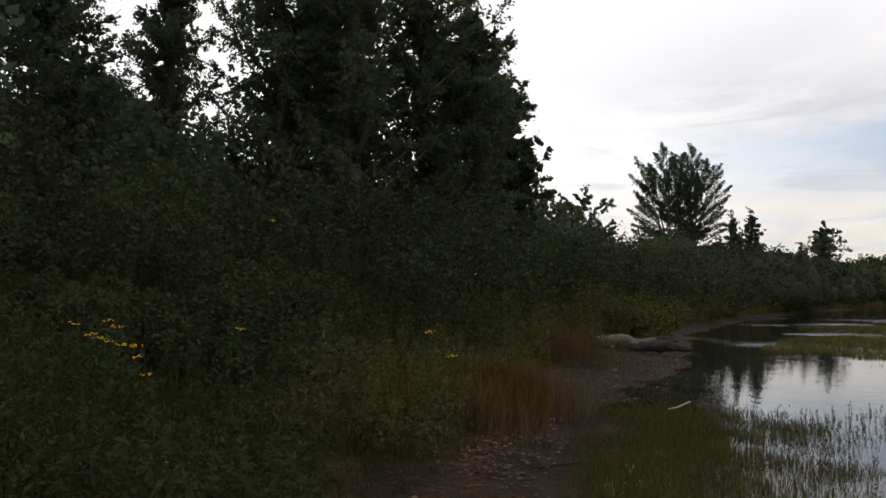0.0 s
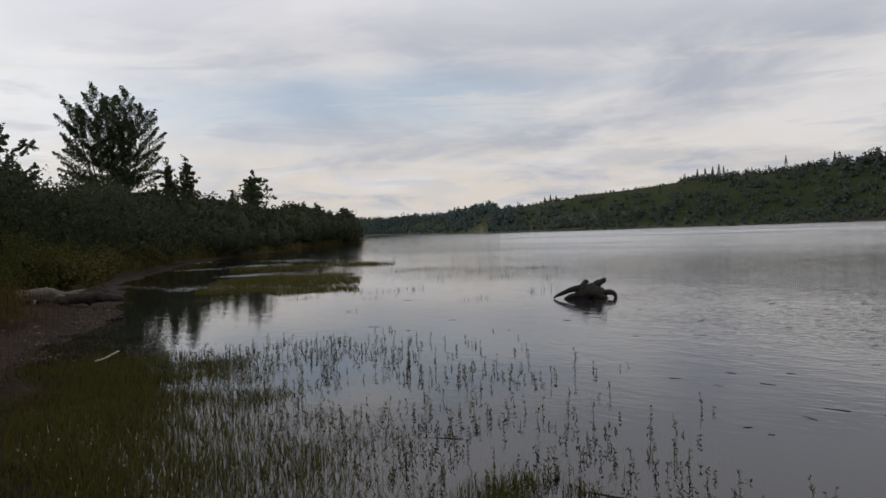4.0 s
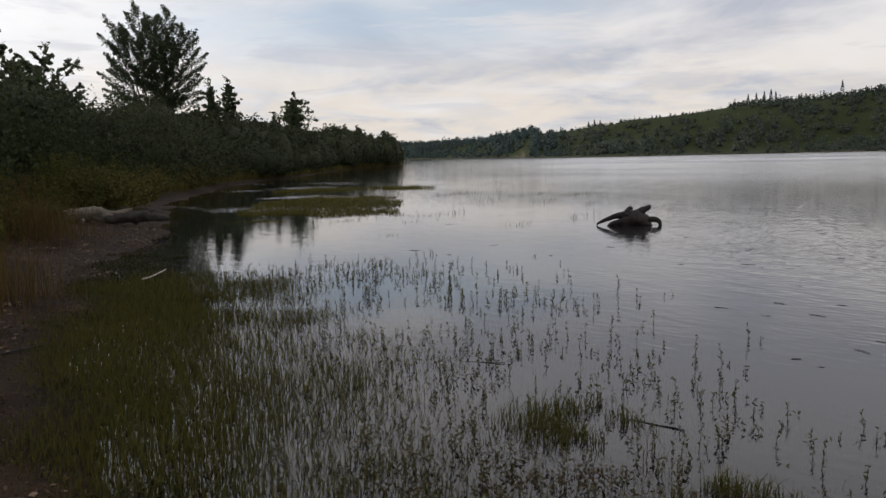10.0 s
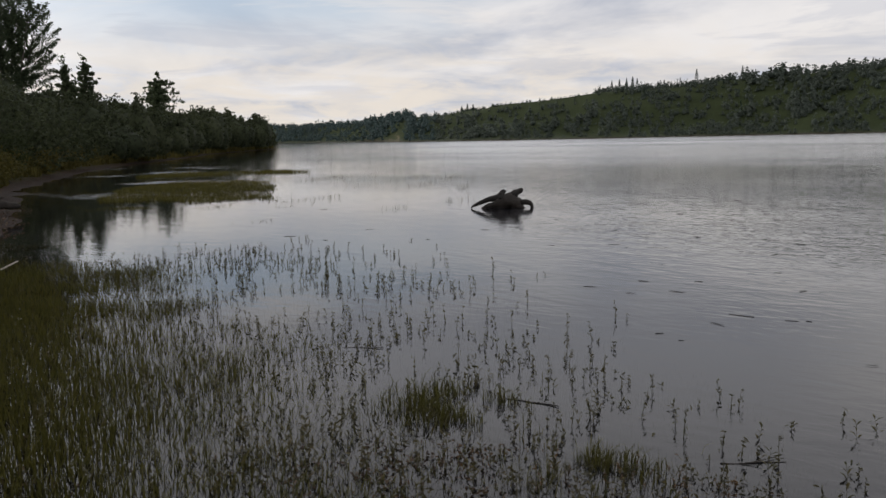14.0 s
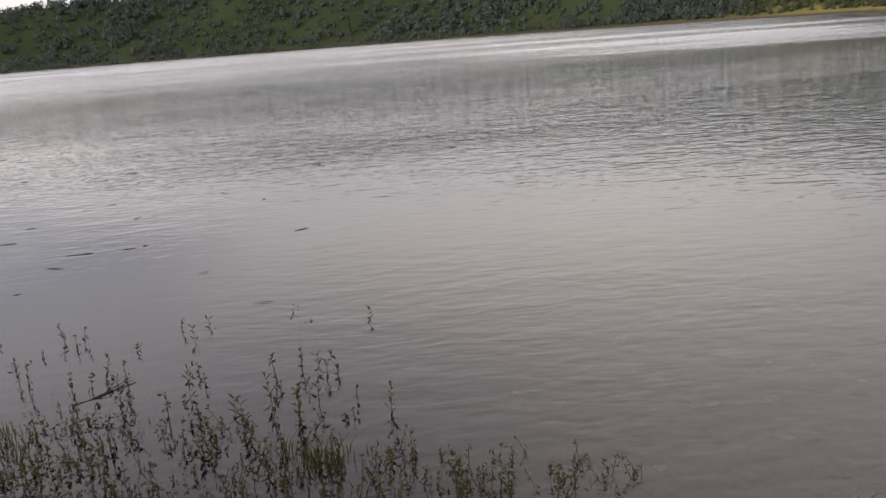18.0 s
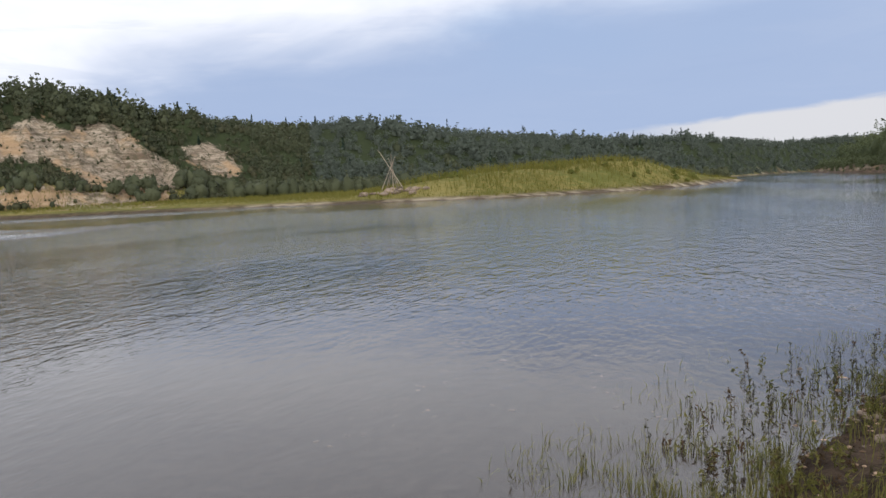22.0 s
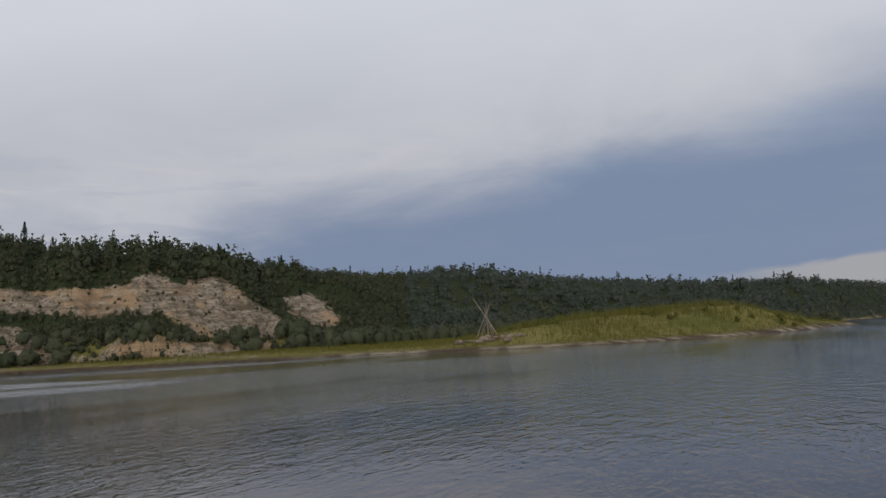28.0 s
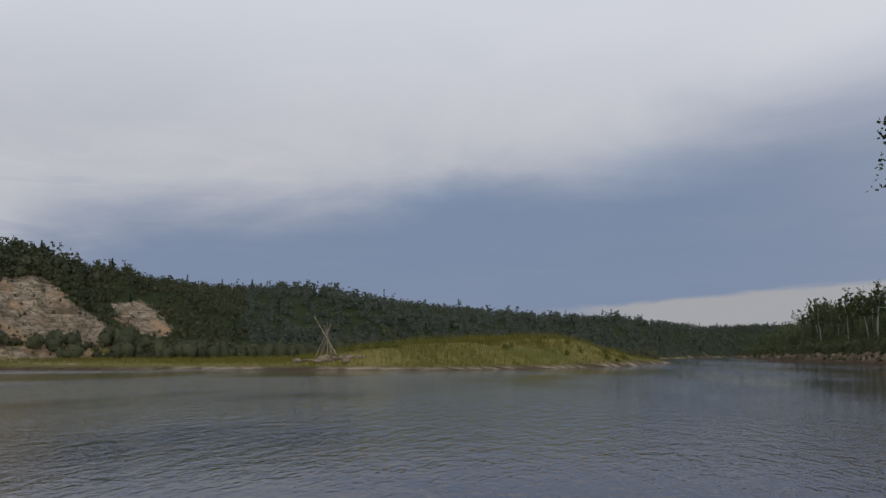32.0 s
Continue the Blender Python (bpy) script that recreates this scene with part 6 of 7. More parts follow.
def lumpy_tube(points, radii, seed, sides=12, rough=0.22, steps=18):
    """A knotty round of wood along points."""
    p, r = np.asarray(points, float), np.asarray(radii, float)
    t = np.linspace(0, len(p) - 1, steps)
    line = np.stack([np.interp(t, range(len(p)), p[:, c]) for c in range(3)], -1)
    rad = np.interp(t, range(len(p)), r)
    for _ in range(2):
        line[1:-1] = (line[:-2] + line[1:-1] * 2 + line[2:]) / 4
    v, f = tube(line, rad, sides)
    c = np.repeat(line, sides, 0)
    k = np.array([noise.noise(Vector(q * 5.0 + seed * 7.3)) + 0.5 * noise.noise(Vector(q * 14.0 + seed * 3.1)) for q in v])
    return c + (v - c) * (1 + rough * k)[:, None], f


def wood_part(name, points, radii, mat, parent, seed, rough=0.22, sides=12, steps=18, label=""):
    return part(name, mesh_np(name, *lumpy_tube(points, radii, seed, sides, rough, steps), mat, True), None, parent, label)


# the upturned root in the river
sx, sy = polar(50.8, 18.4)
root = thing("driftwood_stump", (sx, sy, 0), "dark waterlogged tree stump with upturned roots in the river", "driftwood", turn=-50.8)
wood_part("stump_body", [(-0.42, 0.02, -0.10), (-0.26, 0.0, 0.08), (-0.06, 0, 0.15), (0.12, 0, 0.13), (0.28, 0.0, 0.03), (0.40, 0.02, -0.12)], [0.06, 0.13, 0.19, 0.19, 0.12, 0.07], M_WETWOOD, root, 1, 0.35, 16, 26)
wood_part("root", [(-0.08, 0, 0.22), (-0.26, -0.02, 0.235), (-0.46, -0.05, 0.185), (-0.66, -0.06, 0.11), (-0.79, -0.06, 0.055), (-0.815, -0.06, 0.01)], [0.10, 0.075, 0.06, 0.045, 0.028, 0.018], M_WETWOOD, root, 2, 0.3)
wood_part("root", [(-0.20, -0.05, 0.10), (-0.38, -0.10, 0.075), (-0.52, -0.14, 0.03), (-0.60, -0.16, -0.03)], [0.08, 0.055, 0.04, 0.02], M_WETWOOD, root, 6, 0.3)
wood_part("root", [(-0.10, 0.0, 0.20), (-0.11, 0.02, 0.32), (-0.08, 0.03, 0.375), (-0.02, 0.03, 0.37)], [0.14, 0.09, 0.055, 0.03], M_WETWOOD, root, 4, 0.35)
wood_part("root", [(0.05, 0, 0.16), (0.15, 0.02, 0.27), (0.25, 0.04, 0.355), (0.34, 0.05, 0.395), (0.37, 0.05, 0.385)], [0.15, 0.10, 0.07, 0.06, 0.035], M_WETWOOD, root, 3, 0.3)
wood_part("root", [(0.13, 0, 0.33), (0.19, 0.02, 0.385), (0.215, 0.02, 0.405)], [0.05, 0.04, 0.02], M_WETWOOD, root, 9, 0.3, 8, 8)
wood_part("root", [(0.14, 0, 0.09), (0.32, -0.03, 0.125), (0.47, -0.04, 0.13), (0.555, -0.05, 0.085), (0.575, -0.05, 0.0), (0.57, -0.05, -0.08)], [0.10, 0.07, 0.058, 0.05, 0.04, 0.03], M_WETWOOD, root, 5, 0.25)
wood_part("root", [(0.10, -0.06, 0.04), (0.28, -0.10, 0.03), (0.40, -0.12, -0.02)], [0.08, 0.05, 0.03], M_WETWOOD, root, 7, 0.3)

# the pale log on the mud
lx, ly = 5.42, 20.6
lz = ground_z(lx, ly)
log = thing("driftwood_log", (lx, ly, lz + 0.08), "pale grey-brown broken driftwood log lying on the muddy shore", "driftwood", turn=-17)
wood_part("log_body", [(-1.20, 0.02, 0.06), (-1.02, 0, 0.14), (-0.60, 0.02, 0.16), (-0.20, 0.02, 0.13), (0.15, 0, 0.07), (0.35, -0.03, 0.02)], [0.08, 0.16, 0.19, 0.17, 0.14, 0.06], M_PALELOG, log, 8, 0.40, 18, 40)
wood_part("split_wood", [(-0.15, -0.10, 0.04), (0.30, -0.10, 0.07), (0.75, -0.08, 0.05), (1.15, -0.06, 0.01), (1.34, -0.05, -0.02)], [0.10, 0.13, 0.12, 0.08, 0.03], M_WETWOOD, log, 12, 0.65, 14, 36, "dark rotten split wood")
wood_part("splinter", [(0.10, 0.02, 0.12), (0.34, 0.05, 0.20), (0.50, 0.06, 0.25)], [0.09, 0.06, 0.02], M_LOG, log, 9, 0.4)
wood_part("splinter", [(0.62, 0.0, 0.08), (0.86, -0.02, 0.16), (1.02, -0.03, 0.20)], [0.07, 0.045, 0.015], M_WETWOOD, log, 10, 0.4)
wood_part("broken_branch", [(-0.62, -0.14, 0.04), (-0.66, -0.30, -0.04), (-0.68, -0.36, -0.10)], [0.05, 0.035, 0.02], M_DRIFT, log, 11)


def stick(place_a, place_b, r, label, seed, mat=M_DRIFT, twigs=1, lift=0.02):
    """A fallen stick between two spots."""
    za = max(0.0, ground_z(*place_a)) + lift
    zb = max(0.0, ground_z(*place_b)) + lift
    d = np.array([place_b[0] - place_a[0], place_b[1] - place_a[1], zb - za])
    e = thing("stick", (*place_a, za), label, "driftwood", "loose sticks")
    rng = np.random.default_rng(seed)
    q = np.linspace(0, 1, 5)[:, None]
    line = d * q + rng.normal(size=(5, 3)) * np.linalg.norm(d) * 0.02 * np.array([1, 1, 0.4])
    wood_part("shaft", line, r * (1.1 - 0.5 * q[:, 0]), mat, e, seed, 0.2, 7, 12)
    for k in range(twigs):
        o = line[1 + k % 3]
        w = rng.normal(size=3) * 0.5 + d / np.linalg.norm(d)
        w[2] = abs(w[2]) * 0.5
        ln = np.linalg.norm(d) * rng.uniform(0.2, 0.35)
        wood_part("twig", [o, o + w * ln * 0.5, o + w * ln], [r * 0.6, r * 0.45, r * 0.2], mat, e, seed + 20 + k, 0.2, 5, 7)
    return e


stick((3.32, 11.15), (3.95, 12.14), 0.014, "pale stick lying in the shallow water", 20, twigs=0, lift=0.06)
stick((3.83, 3.2), (3.93, 2.86), 0.006, "thin dark stick floating among the weeds", 21, M_WETWOOD, 0, 0.002)
stick((3.98, 4.98), (4.15, 4.70), 0.005, "thin dark stick floating among the weeds", 22, M_WETWOOD, 0, 0.002)
stick((3.75, 1.75), (3.98, 1.5), 0.005, "forked dark twig floating at the edge of the weeds", 23, M_WETWOOD, 2, 0.002)
stick((6.93, 3.12), (6.95, 2.9), 0.005, "thin dark stick drifting on the river", 24, M_WETWOOD, 0, 0.0)
stick((-2.37, -3.96), (-3.1, -3.86), 0.018, "grey weathered stick lying on the beach", 25, M_LOG)
stick((-6.06, -9.25), (-6.9, -10.0), 0.02, "pale stick on the gravel above the water", 26, twigs=0)
stick((-1.1, -3.42), (-1.75, -3.35), 0.010, "crooked dead root lying on the mud", 27, M_WETWOOD, 3)
stick((-1.5, -3.6), (-1.75, -3.2), 0.008, "crooked dead root lying on the mud", 28, M_LOG, 2)
stick((-1.9, 5.6), (-1.35, 5.8), 0.004, "thin dry stalk lying on the bank grass", 29, M_DRIFT, 1, 0.10)
stick((-2.1, 5.5), (-1.9, 5.8), 0.004, "thin dry stalk lying on the bank grass", 30, M_DRIFT, 0, 0.10)
stick((1.5, 7.9), (0.9, 7.3), 0.010, "dark wet stick on the muddy shore", 31, M_WETWOOD, 1)
stick((-8.2, -14.3), (-9.8, -15.4), 0.04, "grey driftwood branch washed up under the trees", 32, M_BARK, 3)
stick((-9.0, -15.6), (-10.6, -16.4), 0.03, "grey driftwood branch washed up under the trees", 33, M_BARK, 3)
stick((-7.6, -12.6), (-8.9, -14.0), 0.03, "grey driftwood branch washed up under the trees", 34, M_BARK, 2)

# pale crooked rootlets on the mud
root_rng = np.random.default_rng(98)
for k in range(16):
    a0, b0 = root_rng.uniform(-2.6, -0.9), root_rng.uniform(-4.6, -3.3)
    turn, ln = root_rng.uniform(0, 6.28), root_rng.uniform(0.08, 0.24)
    stick((a0, b0), (a0 + ln * math.cos(turn), b0 + ln * math.sin(turn)), root_rng.uniform(0.004, 0.008), "short pale crooked root lying on the mud", 110 + k, M_DRIFT if k % 3 else M_LOG, k % 3, 0.008)

# dark bits of stalk and bark adrift on the calm water
bit_rng = np.random.default_rng(99)
bits = []
while len(bits) < 55:
    a, d = bit_rng.uniform(34, 82), 5.0 * (24 / 5.0) ** bit_rng.random()
    if d < weed_rim(*polar(a, d)) - 1.0:
        continue
    bx, by = polar(a, d)
    turn, ln = radians(a + 90) + bit_rng.normal() * 0.5, bit_rng.uniform(0.02, 0.11) * (1 + d / 14)
    q = np.linspace(-0.5, 0.5, 4)
    bits.append(tube(np.stack([bx + q * ln * math.sin(turn) + bit_rng.normal(size=4) * 0.004, by + q * ln * math.cos(turn) + bit_rng.normal(size=4) * 0.004, np.full(4, 0.001) + bit_rng.uniform(0, 0.006)], -1), np.array([0.5, 1, 1, 0.5]) * bit_rng.uniform(0.0018, 0.0035), 4))
stuff("floating_bits", *merge(bits), M_WETWOOD, "dark bits of stalk and bark drifting on the river", "litter")

# the bare branch hanging out of the alders
dead = thing("dead_branch", (-8.4, -9.7, ground_z(-8.4, -9.7)), "dark dead branch hanging from the bank over the mud", "branch")
gz = ground_z(-8.4, -9.7)
wood_part("limb", [(1.56, -1.17, 0.90 - gz), (1.38, -1.05, 1.08 - gz), (1.18, -0.92, 1.26 - gz), (1.0, -0.8, 1.36 - gz), (0.5, -0.4, 1.32 - gz), (0.0, 0.0, -0.1)], [0.010, 0.018, 0.026, 0.034, 0.042, 0.05], M_WETWOOD, dead, 36, 0.2, 7, 16)
for k, (o, tip) in enumerate((((1.38, -1.05, 1.08), (1.40, -1.06, 1.40)), ((1.25, -0.96, 1.20), (1.31, -1.0, 1.53)), ((1.10, -0.87, 1.31), (1.20, -0.93, 1.45)), ((1.0, -0.8, 1.36), (1.05, -0.83, 1.55)))):
    o, tip = np.array(o) - [0, 0, gz], np.array(tip) - [0, 0, gz]
    wood_part("twig", [o, (o + tip) / 2 + [0.05, 0.02, -0.02], tip], [0.012, 0.009, 0.004], M_WETWOOD, dead, 37 + k, 0.2, 5, 8)

# the pole frame on the island
tx, ty = polar(162.8, 95)
tz = ground_z(tx, ty)
frame_thing = thing("pole_tripod", (tx, ty, tz), "leaning pole frame of weathered sticks like a bare tepee", "pole frame", turn=-162.8 + 0.0)
for k, (bx, by, ux, uy, top, r) in enumerate(((1.35, 0.2, -1.55, -0.2, 4.75, 0.060), (-1.35, 0.1, 0.45, -0.1, 3.9, 0.055), (0.1, -0.9, -0.02, 0.35, 4.2, 0.060), (-0.55, 0.9, 0.30, -0.4, 3.6, 0.045),
                                              (0.85, 0.9, -0.35, -0.5, 3.7, 0.045), (0.55, -0.8, -0.15, 0.5, 3.3, 0.045), (-0.8, -0.7, 0.25, 0.4, 3.4, 0.045))):
    wood_part("pole", [(bx, by, -0.1), ((bx + ux) / 2, (by + uy) / 2, top / 2), (ux, uy, top)], [r, r * 0.85, r * 0.5], M_POLE, frame_thing, 80 + k, 0.1, 7, 8)
heap_rng = np.random.default_rng(90)
for k in range(26):
    ox, oy = tx + heap_rng.normal() * 1.9 - 0.4, ty + 2.2 + heap_rng.normal() * 0.7
    bm = bmesh.new()
    bmesh.ops.create_icosphere(bm, subdivisions=2, radius=1)
    sc = Vector((heap_rng.uniform(0.3, 0.8), heap_rng.uniform(0.25, 0.5), heap_rng.uniform(0.15, 0.35)))
    for vv in bm.verts:
        vv.co *= 1 + 0.25 * noise.noise(vv.co * 1.6 + Vector((k * 3.7, 0, 0)))
        vv.co = Vector((vv.co.x * sc.x, vv.co.y * sc.y, vv.co.z * sc.z))
    o = part("boulder", bm, M_STONE, None)
    o.matrix_world = pose(ox, oy, ground_z(ox, oy) + sc.z * 0.4, 0, 0, heap_rng.uniform(0, 180))
    tagged(o, "brown-grey boulder in the heap below the pole frame", "rock", "boulders below the pole frame")

# ------------------------------------------------------------------ the beach
bm = bmesh.new()
bmesh.ops.create_icosphere(bm, subdivisions=4, radius=1)
for vv in bm.verts:
    c = vv.co.copy()
    d = 1 + 0.10 * noise.noise(c * 1.3) + 0.03 * noise.noise(c * 5.0)
    vv.co = Vector((c.x * 0.160 * d, c.y * 0.14 * d, (min(c.z, 0.82 + 0.12 * c.x) if c.z > 0 else c.z * 0.35) * 0.104 * d))
rock = part("boulder", bm, M_PALEROCK, None)
rock.matrix_world = pose(-2.66, -6.12, ground_z(-2.66, -6.12) + 0.035, 0, 4, 20)
tagged(rock, "smooth pale dome-shaped boulder on the gravel beach", "rock")

dish = thing("plastic_dish", (-3.18, -6.22, ground_z(-3.18, -6.22) + 0.022), "shallow black plastic dish tipped on the gravel", "dish", turn=25)
bm = bmesh.new()
prof = [(0.0, 0.0), (0.10, 0.002), (0.145, 0.018), (0.175, 0.045), (0.190, 0.050), (0.190, 0.056), (0.172, 0.052), (0.140, 0.026), (0.10, 0.010), (0.0, 0.008)]
vs = [bm.verts.new((r, 0, z)) for r, z in prof]
es = [bm.edges.new((a, b)) for a, b in zip(vs, vs[1:])]
bmesh.ops.spin(bm, geom=vs + es, cent=(0, 0, 0), axis=(0, 0, 1), angle=2 * math.pi, steps=40, use_merge=True)
bmesh.ops.remove_doubles(bm, verts=bm.verts, dist=0.0006)
bmesh.ops.recalc_face_normals(bm, faces=bm.faces)
o = part("bowl", bm, M_PLASTIC_BLACK, dish)
o.rotation_euler = (radians(7), radians(-4), 0)
bm = bmesh.new()
bmesh.ops.create_cone(bm, cap_ends=True, segments=24, radius1=0.035, radius2=0.03, depth=0.012)
o = part("hub", bm, M_PLASTIC_BLACK, dish)
o.location, o.rotation_euler = (0.0, 0.0, 0.014), (radians(7), radians(-4), 0)

# the blue hose, lying in one wide loop
loop = [(q[0] - 0.06, q[1] + 0.04) for q in [(-4.21, -5.60), (-3.77, -5.40), (-3.28, -5.04), (-3.01, -4.76), (-2.84, -4.44), (-2.77, -4.14), (-2.80, -3.64), (-3.2, -3.2), (-4.0, -3.05), (-4.8, -3.5), (-5.2, -4.3), (-5.0, -5.2)]]
n = len(loop)
smooth = []
for k in range(n):
    p0, p1, p2, p3 = (np.array(loop[(k + j) % n]) for j in (-1, 0, 1, 2))
    for t in np.linspace(0, 1, 9)[:-1]:
        smooth.append(0.5 * (2 * p1 + (p2 - p0) * t + (2 * p0 - 5 * p1 + 4 * p2 - p3) * t * t + (3 * p1 - p0 - 3 * p2 + p3) * t ** 3))
smooth = np.array(smooth + smooth[:1])
zz = height(smooth[:, 0], smooth[:, 1])[0]
for _ in range(6):
    zz[1:-1] = np.maximum(zz[1:-1], (zz[:-2] + zz[2:]) / 2)
hose = thing("hose", (0, 0, 0), "thick faded blue plastic hose lying looped on the beach", "hose")
line = np.column_stack([smooth, zz + 0.029])
part("tube", mesh_np("tube", *tube(line, np.full(len(line), 0.025), 14), M_PLASTIC_BLUE, True), None, hose)
for k in range(0, len(line) - 1, 6):
    seg = np.array([line[k] * (1 - s) + line[k + 1] * s for s in (0.35, 0.45, 0.55, 0.65)])
    part("ridge", mesh_np("ridge", *tube(seg, [0.0255, 0.0268, 0.0268, 0.0255], 14), M_PLASTIC_BLUE, True), None, hose)

# a short sawn post and pale stones beside the hose
post = thing("wooden_post", (-4.35, -6.05, ground_z(-4.35, -6.05)), "short grey sawn post standing in the gravel", "post")
wood_part("shaft", [(0, 0, -0.1), (0.005, 0, 0.08), (0.01, 0.0, 0.20)], [0.055, 0.055, 0.052], M_DRIFT, post, 95, 0.08, 10, 8)


def stone_mesh(seed, sub):
    rng = np.random.default_rng(seed)
    bm = bmesh.new()
    bmesh.ops.create_icosphere(bm, subdivisions=sub, radius=1)
    sc = Vector((rng.uniform(0.8, 1.4), rng.uniform(0.6, 1.0), rng.uniform(0.28, 0.5)))
    for vv in bm.verts:
        vv.co *= 1 + 0.55 * noise.noise(vv.co * 0.9 + Vector((seed * 2.1, 0, 0)))
        vv.co = Vector((vv.co.x * sc.x, vv.co.y * sc.y, vv.co.z * sc.z))
    v = np.array([q.co[:] for q in bm.verts])
    f = np.array([[q.index for q in fc.verts] for fc in bm.faces])
    bm.free()
    return v, f


STONES = [stone_mesh(400 + k, 1) for k in range(8)]
STONES_FINE = [mesh_np("pebble", *stone_mesh(420 + k, 2), M_STONE, True) for k in range(8)]
for ox, oy, s in ((-4.65, -6.35, 0.11), (-4.85, -6.25, 0.09), (-4.75, -6.55, 0.10), (-5.0, -6.5, 0.08)):
    o = new("boulder", STONES_FINE[int(s * 100) % 8].copy())
    o.data.materials[0] = M_PALEROCK
    o.matrix_world = pose(ox, oy, ground_z(ox, oy) + s * 0.35, 0, 0, s * 3000) @ Matrix.Scale(s, 4)
    tagged(o, "pale rough stone lying beside the wooden post", "rock", "stones by the post")


def make_gravel():
    """River gravel: single pebbles on the beach and the little heap, finer gravel joined."""
    rng = np.random.default_rng(97)
    bar = thing("gravel_bar", (0, 0, 0), "bar of loose brown and grey river pebbles on the beach", "gravel")
    chunks, single = [], []
    n = 48000
    x, y = rng.uniform(-7.5, 2.2, n), rng.uniform(-10.5, -1.0, n)
    z, da, db = height(x, y)
    band = np.interp(da, [-1.6, -0.5, 0.2, 0.5, 2.3, 3.2, 6], [0.02, 0.05, 0.4, 1.0, 1.0, 0.4, 0.2])
    band = band * (0.35 + 0.65 * sstep(fbm(x * 0.9, y * 0.9, 3), -0.25, 0.15)) * np.interp(y, [-12, -5.7, -5.0, -3.4, -0.8], [1, 1, 0.35, 0.14, 0.14])
    ok = (rng.random(n) < band) & (np.hypot(x, y) > 1.0)
    x, y, z = keep(ok, x, y, z)
    for k in range(len(x)):
        s = 0.0115 * math.exp(rng.normal(0, 0.5))
        single.append((s, x[k], y[k], z[k]))
    # the small heap by the water
    heap = []
    for k in range(1500):
        ox, oy = rng.normal(0, 0.17), rng.normal(0, 0.12)
        lift = 0.070 * math.exp(-(ox / 0.26) ** 2 - (oy / 0.17) ** 2) + 0.02 * vnoise(ox * 9, oy * 9)
        heap.append((0.0115 * math.exp(rng.normal(0, 0.3)), ox * 1.15, oy, (lift - 0.02) * rng.uniform(0.55, 1.0) - 0.016))
    # the muddy shore down the river
    m = 20000
    x, y = rng.uniform(-3, 8, m), rng.uniform(3.5, 24, m)
    z, da, db = height(x, y)
    ok = (da > -0.8) & (da < 3.2) & (rng.random(m) < np.interp(da, [-0.8, 0.2, 1.8, 3.2], [0.15, 0.8, 0.6, 0.05])) & (sstep(fbm(x, y, 3), -0.2, 0.15) > 0.35)
    muddy = []
    for a, b, c in zip(x[ok], y[ok], z[ok]):
        muddy.append((0.017 * math.exp(rng.normal(0, 0.5)), a, b, c))
    # cobbles under the water by the heap
    for k in range(60):
        a, d = rng.uniform(95, 150), rng.uniform(2.3, 4.6)
        ox, oy = polar(a, d)
        zz = ground_z(ox, oy)
        if zz < -0.07:
            single.append((rng.uniform(0.02, 0.05), ox, oy, zz - 0.014))
    near = [k for k in range(len(single)) if single[k][0] > 0.012 and single[k][2] < -4.0 and math.hypot(single[k][1], single[k][2]) < 7.5]
    chosen = set(near[:: max(1, len(near) // 290)][:290])
    for k, (s, a, b, c) in enumerate(single):
        turn = rng.uniform(0, 360)
        if k in chosen:
            o = new("pebble", STONES_FINE[k % 8])
            o.parent = bar
            o.matrix_world = pose(a, b, c + s * 0.2, rng.normal() * 12, rng.normal() * 12, turn) @ Matrix.Scale(s * 1.15, 4)
        else:
            v, f = STONES[k % 8]
            ca, sa = math.cos(radians(turn)), math.sin(radians(turn))
            chunks.append((np.column_stack([v[:, 0] * ca - v[:, 1] * sa, v[:, 0] * sa + v[:, 1] * ca, v[:, 2]]) * s + [a, b, c + s * 0.15], f))
    # a washed-up patch of reddish pebbles on the mud
    patch = []
    for k in range(420):
        ox, oy = 0.46 + rng.normal(0, 0.26), 7.5 + rng.normal(0, 0.60)
        s = 0.016 * math.exp(rng.normal(0, 0.4))
        v, f = STONES[k % 8]
        turn = rng.uniform(0, 6.28)
        ca, sa = math.cos(turn), math.sin(turn)
        patch.append((np.column_stack([v[:, 0] * ca - v[:, 1] * sa, v[:, 0] * sa + v[:, 1] * ca, v[:, 2]]) * s + [ox, oy, ground_z(ox, oy) + s * 0.15], f))
    stuff("shore_pebbles", *merge(patch), M_REDSTONE, "patch of small reddish-brown pebbles on the muddy shore", "gravel")
    rest = []
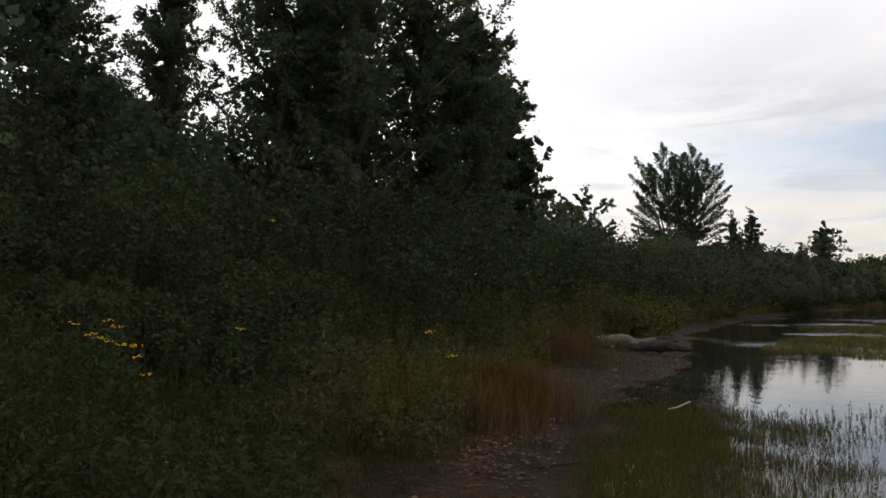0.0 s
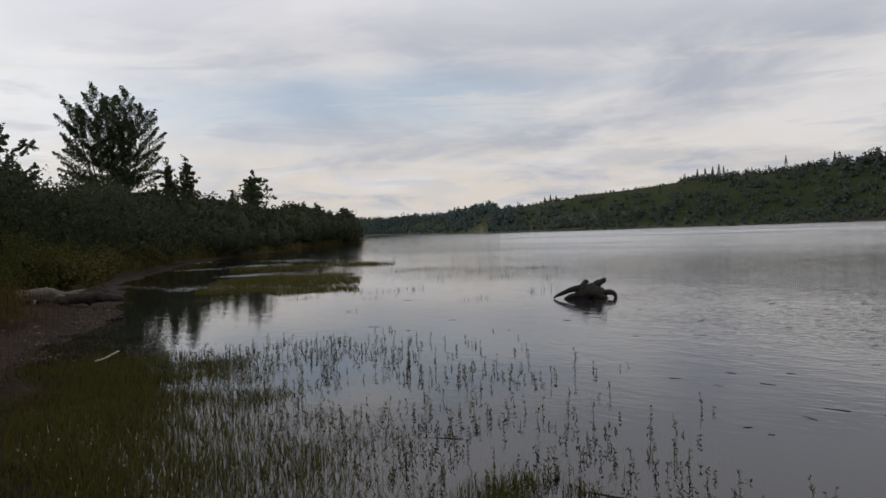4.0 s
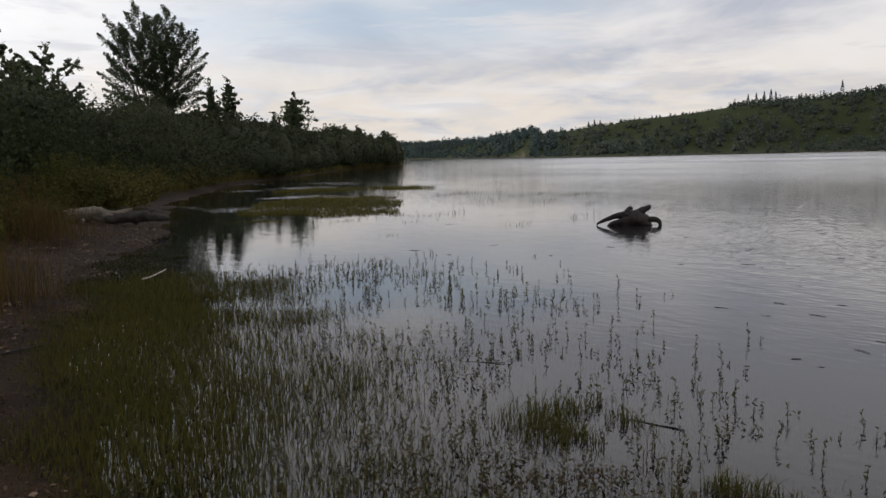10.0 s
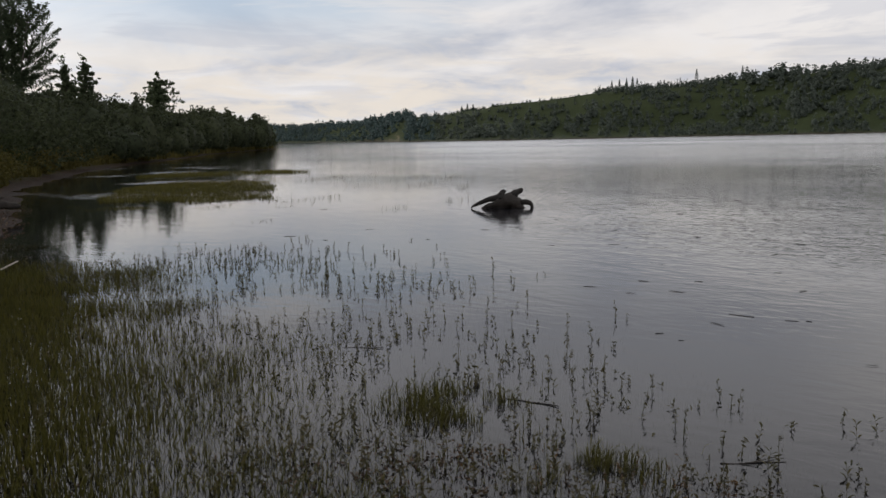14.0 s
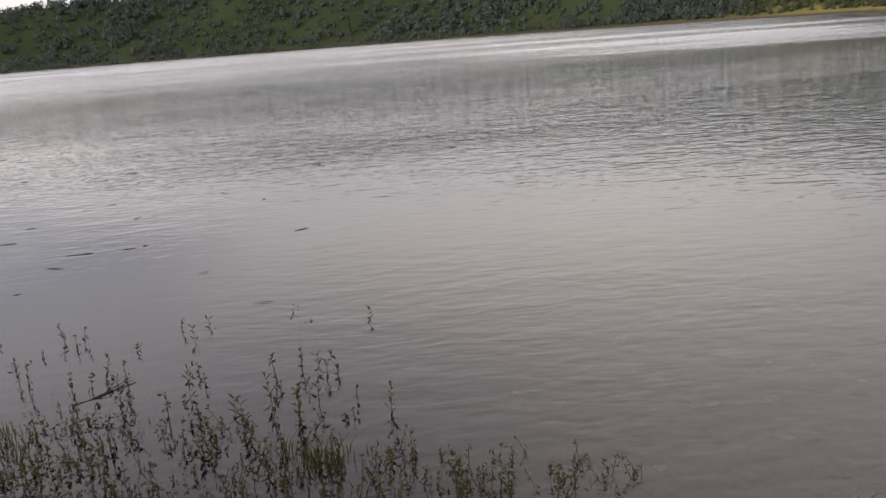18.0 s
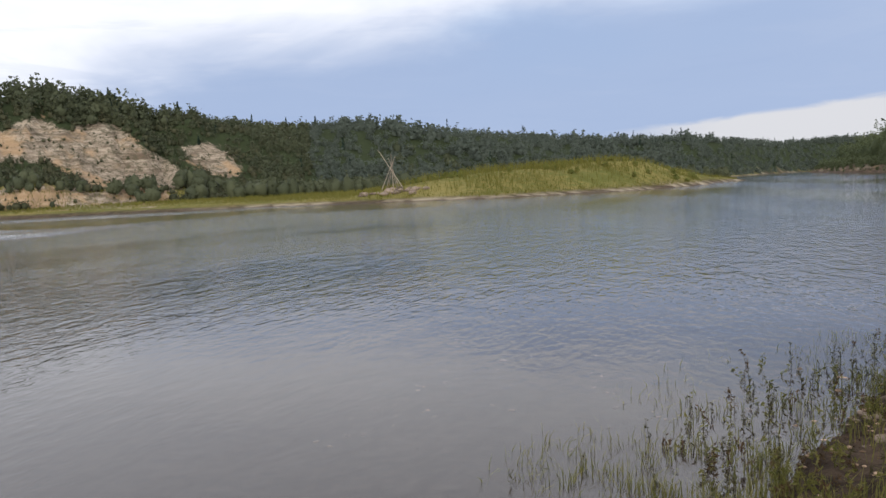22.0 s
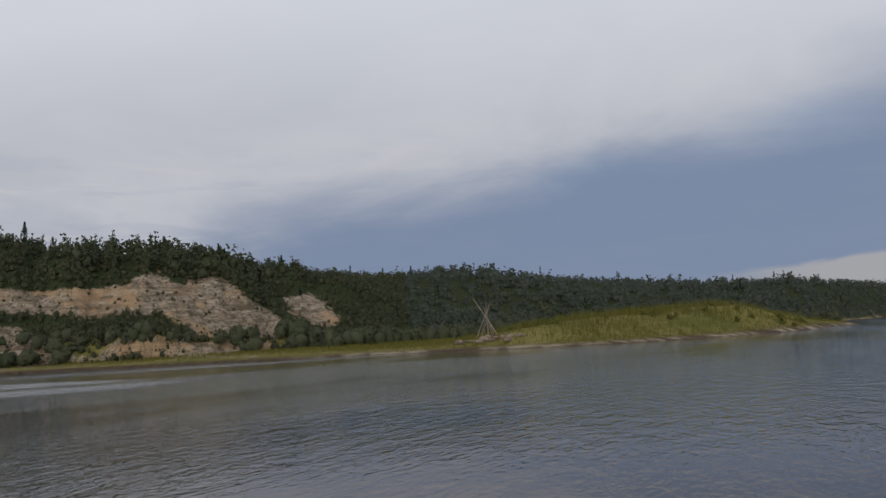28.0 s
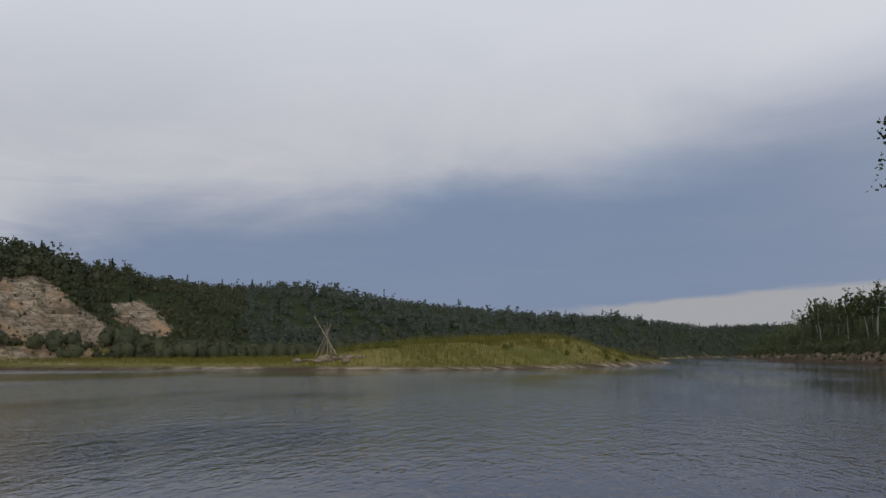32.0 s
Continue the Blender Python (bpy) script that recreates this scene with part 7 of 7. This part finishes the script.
    for k, (s, a, b, c) in enumerate(muddy):
        v, f = STONES[k % 8]
        turn = rng.uniform(0, 6.28)
        ca, sa = math.cos(turn), math.sin(turn)
        rest.append((np.column_stack([v[:, 0] * ca - v[:, 1] * sa, v[:, 0] * sa + v[:, 1] * ca, v[:, 2]]) * s + [a, b, c + s * 0.1], f))
    stuff("mud_stones", *merge(rest), M_MUDSTONE, "small dark wet stones pressed into the muddy shore", "gravel")
    pile = thing("pebble_heap", (2.06, -1.47, 0.0), "small heap of wet reddish-brown pebbles at the water's edge", "gravel")
    tops = set(sorted(range(len(heap)), key=lambda k: -heap[k][3])[:600:3])
    low = []
    for k, (s, a, b, c) in enumerate(heap):
        turn = rng.uniform(0, 360)
        if k in tops:
            o = new("pebble", HEAP_STONES[k % 8])
            o.parent = pile
            o.matrix_world = pile.matrix_world @ pose(a, b, c + s * 0.2, rng.normal() * 16, rng.normal() * 16, turn) @ Matrix.Scale(s * 1.15, 4)
        else:
            v, f = STONES[k % 8]
            ca, sa = math.cos(radians(turn)), math.sin(radians(turn))
            low.append((np.column_stack([v[:, 0] * ca - v[:, 1] * sa, v[:, 0] * sa + v[:, 1] * ca, v[:, 2]]) * s + [a, b, c + s * 0.15], f))
    tagged(part("fine_gravel", mesh_np("fine_gravel", *merge(low), M_HEAP, False), None, pile), kind="stuff")
    v, f = merge(chunks)
    g = part("fine_gravel", mesh_np("fine_gravel", v, f, M_GRAVEL, False), None, bar)
    tagged(g, kind="stuff")


M_GRAVEL = foliage("fine_gravel_stone", (0.125, 0.078, 0.045), (0.66, 0.46, 0.30), 0.0, 0.85, speckle=0.9)
M_MUDSTONE = foliage("muddy_stone", (0.030, 0.020, 0.014), (0.185, 0.125, 0.085), 0.0, 0.7, speckle=0.9)
M_HEAP = foliage("wet_pebbles", (0.016, 0.011, 0.008), (0.150, 0.084, 0.048), 0.0, 0.5)
HEAP_STONES = [mesh_np("pebble", *stone_mesh(440 + k, 2), M_HEAP, True) for k in range(8)]
make_gravel()
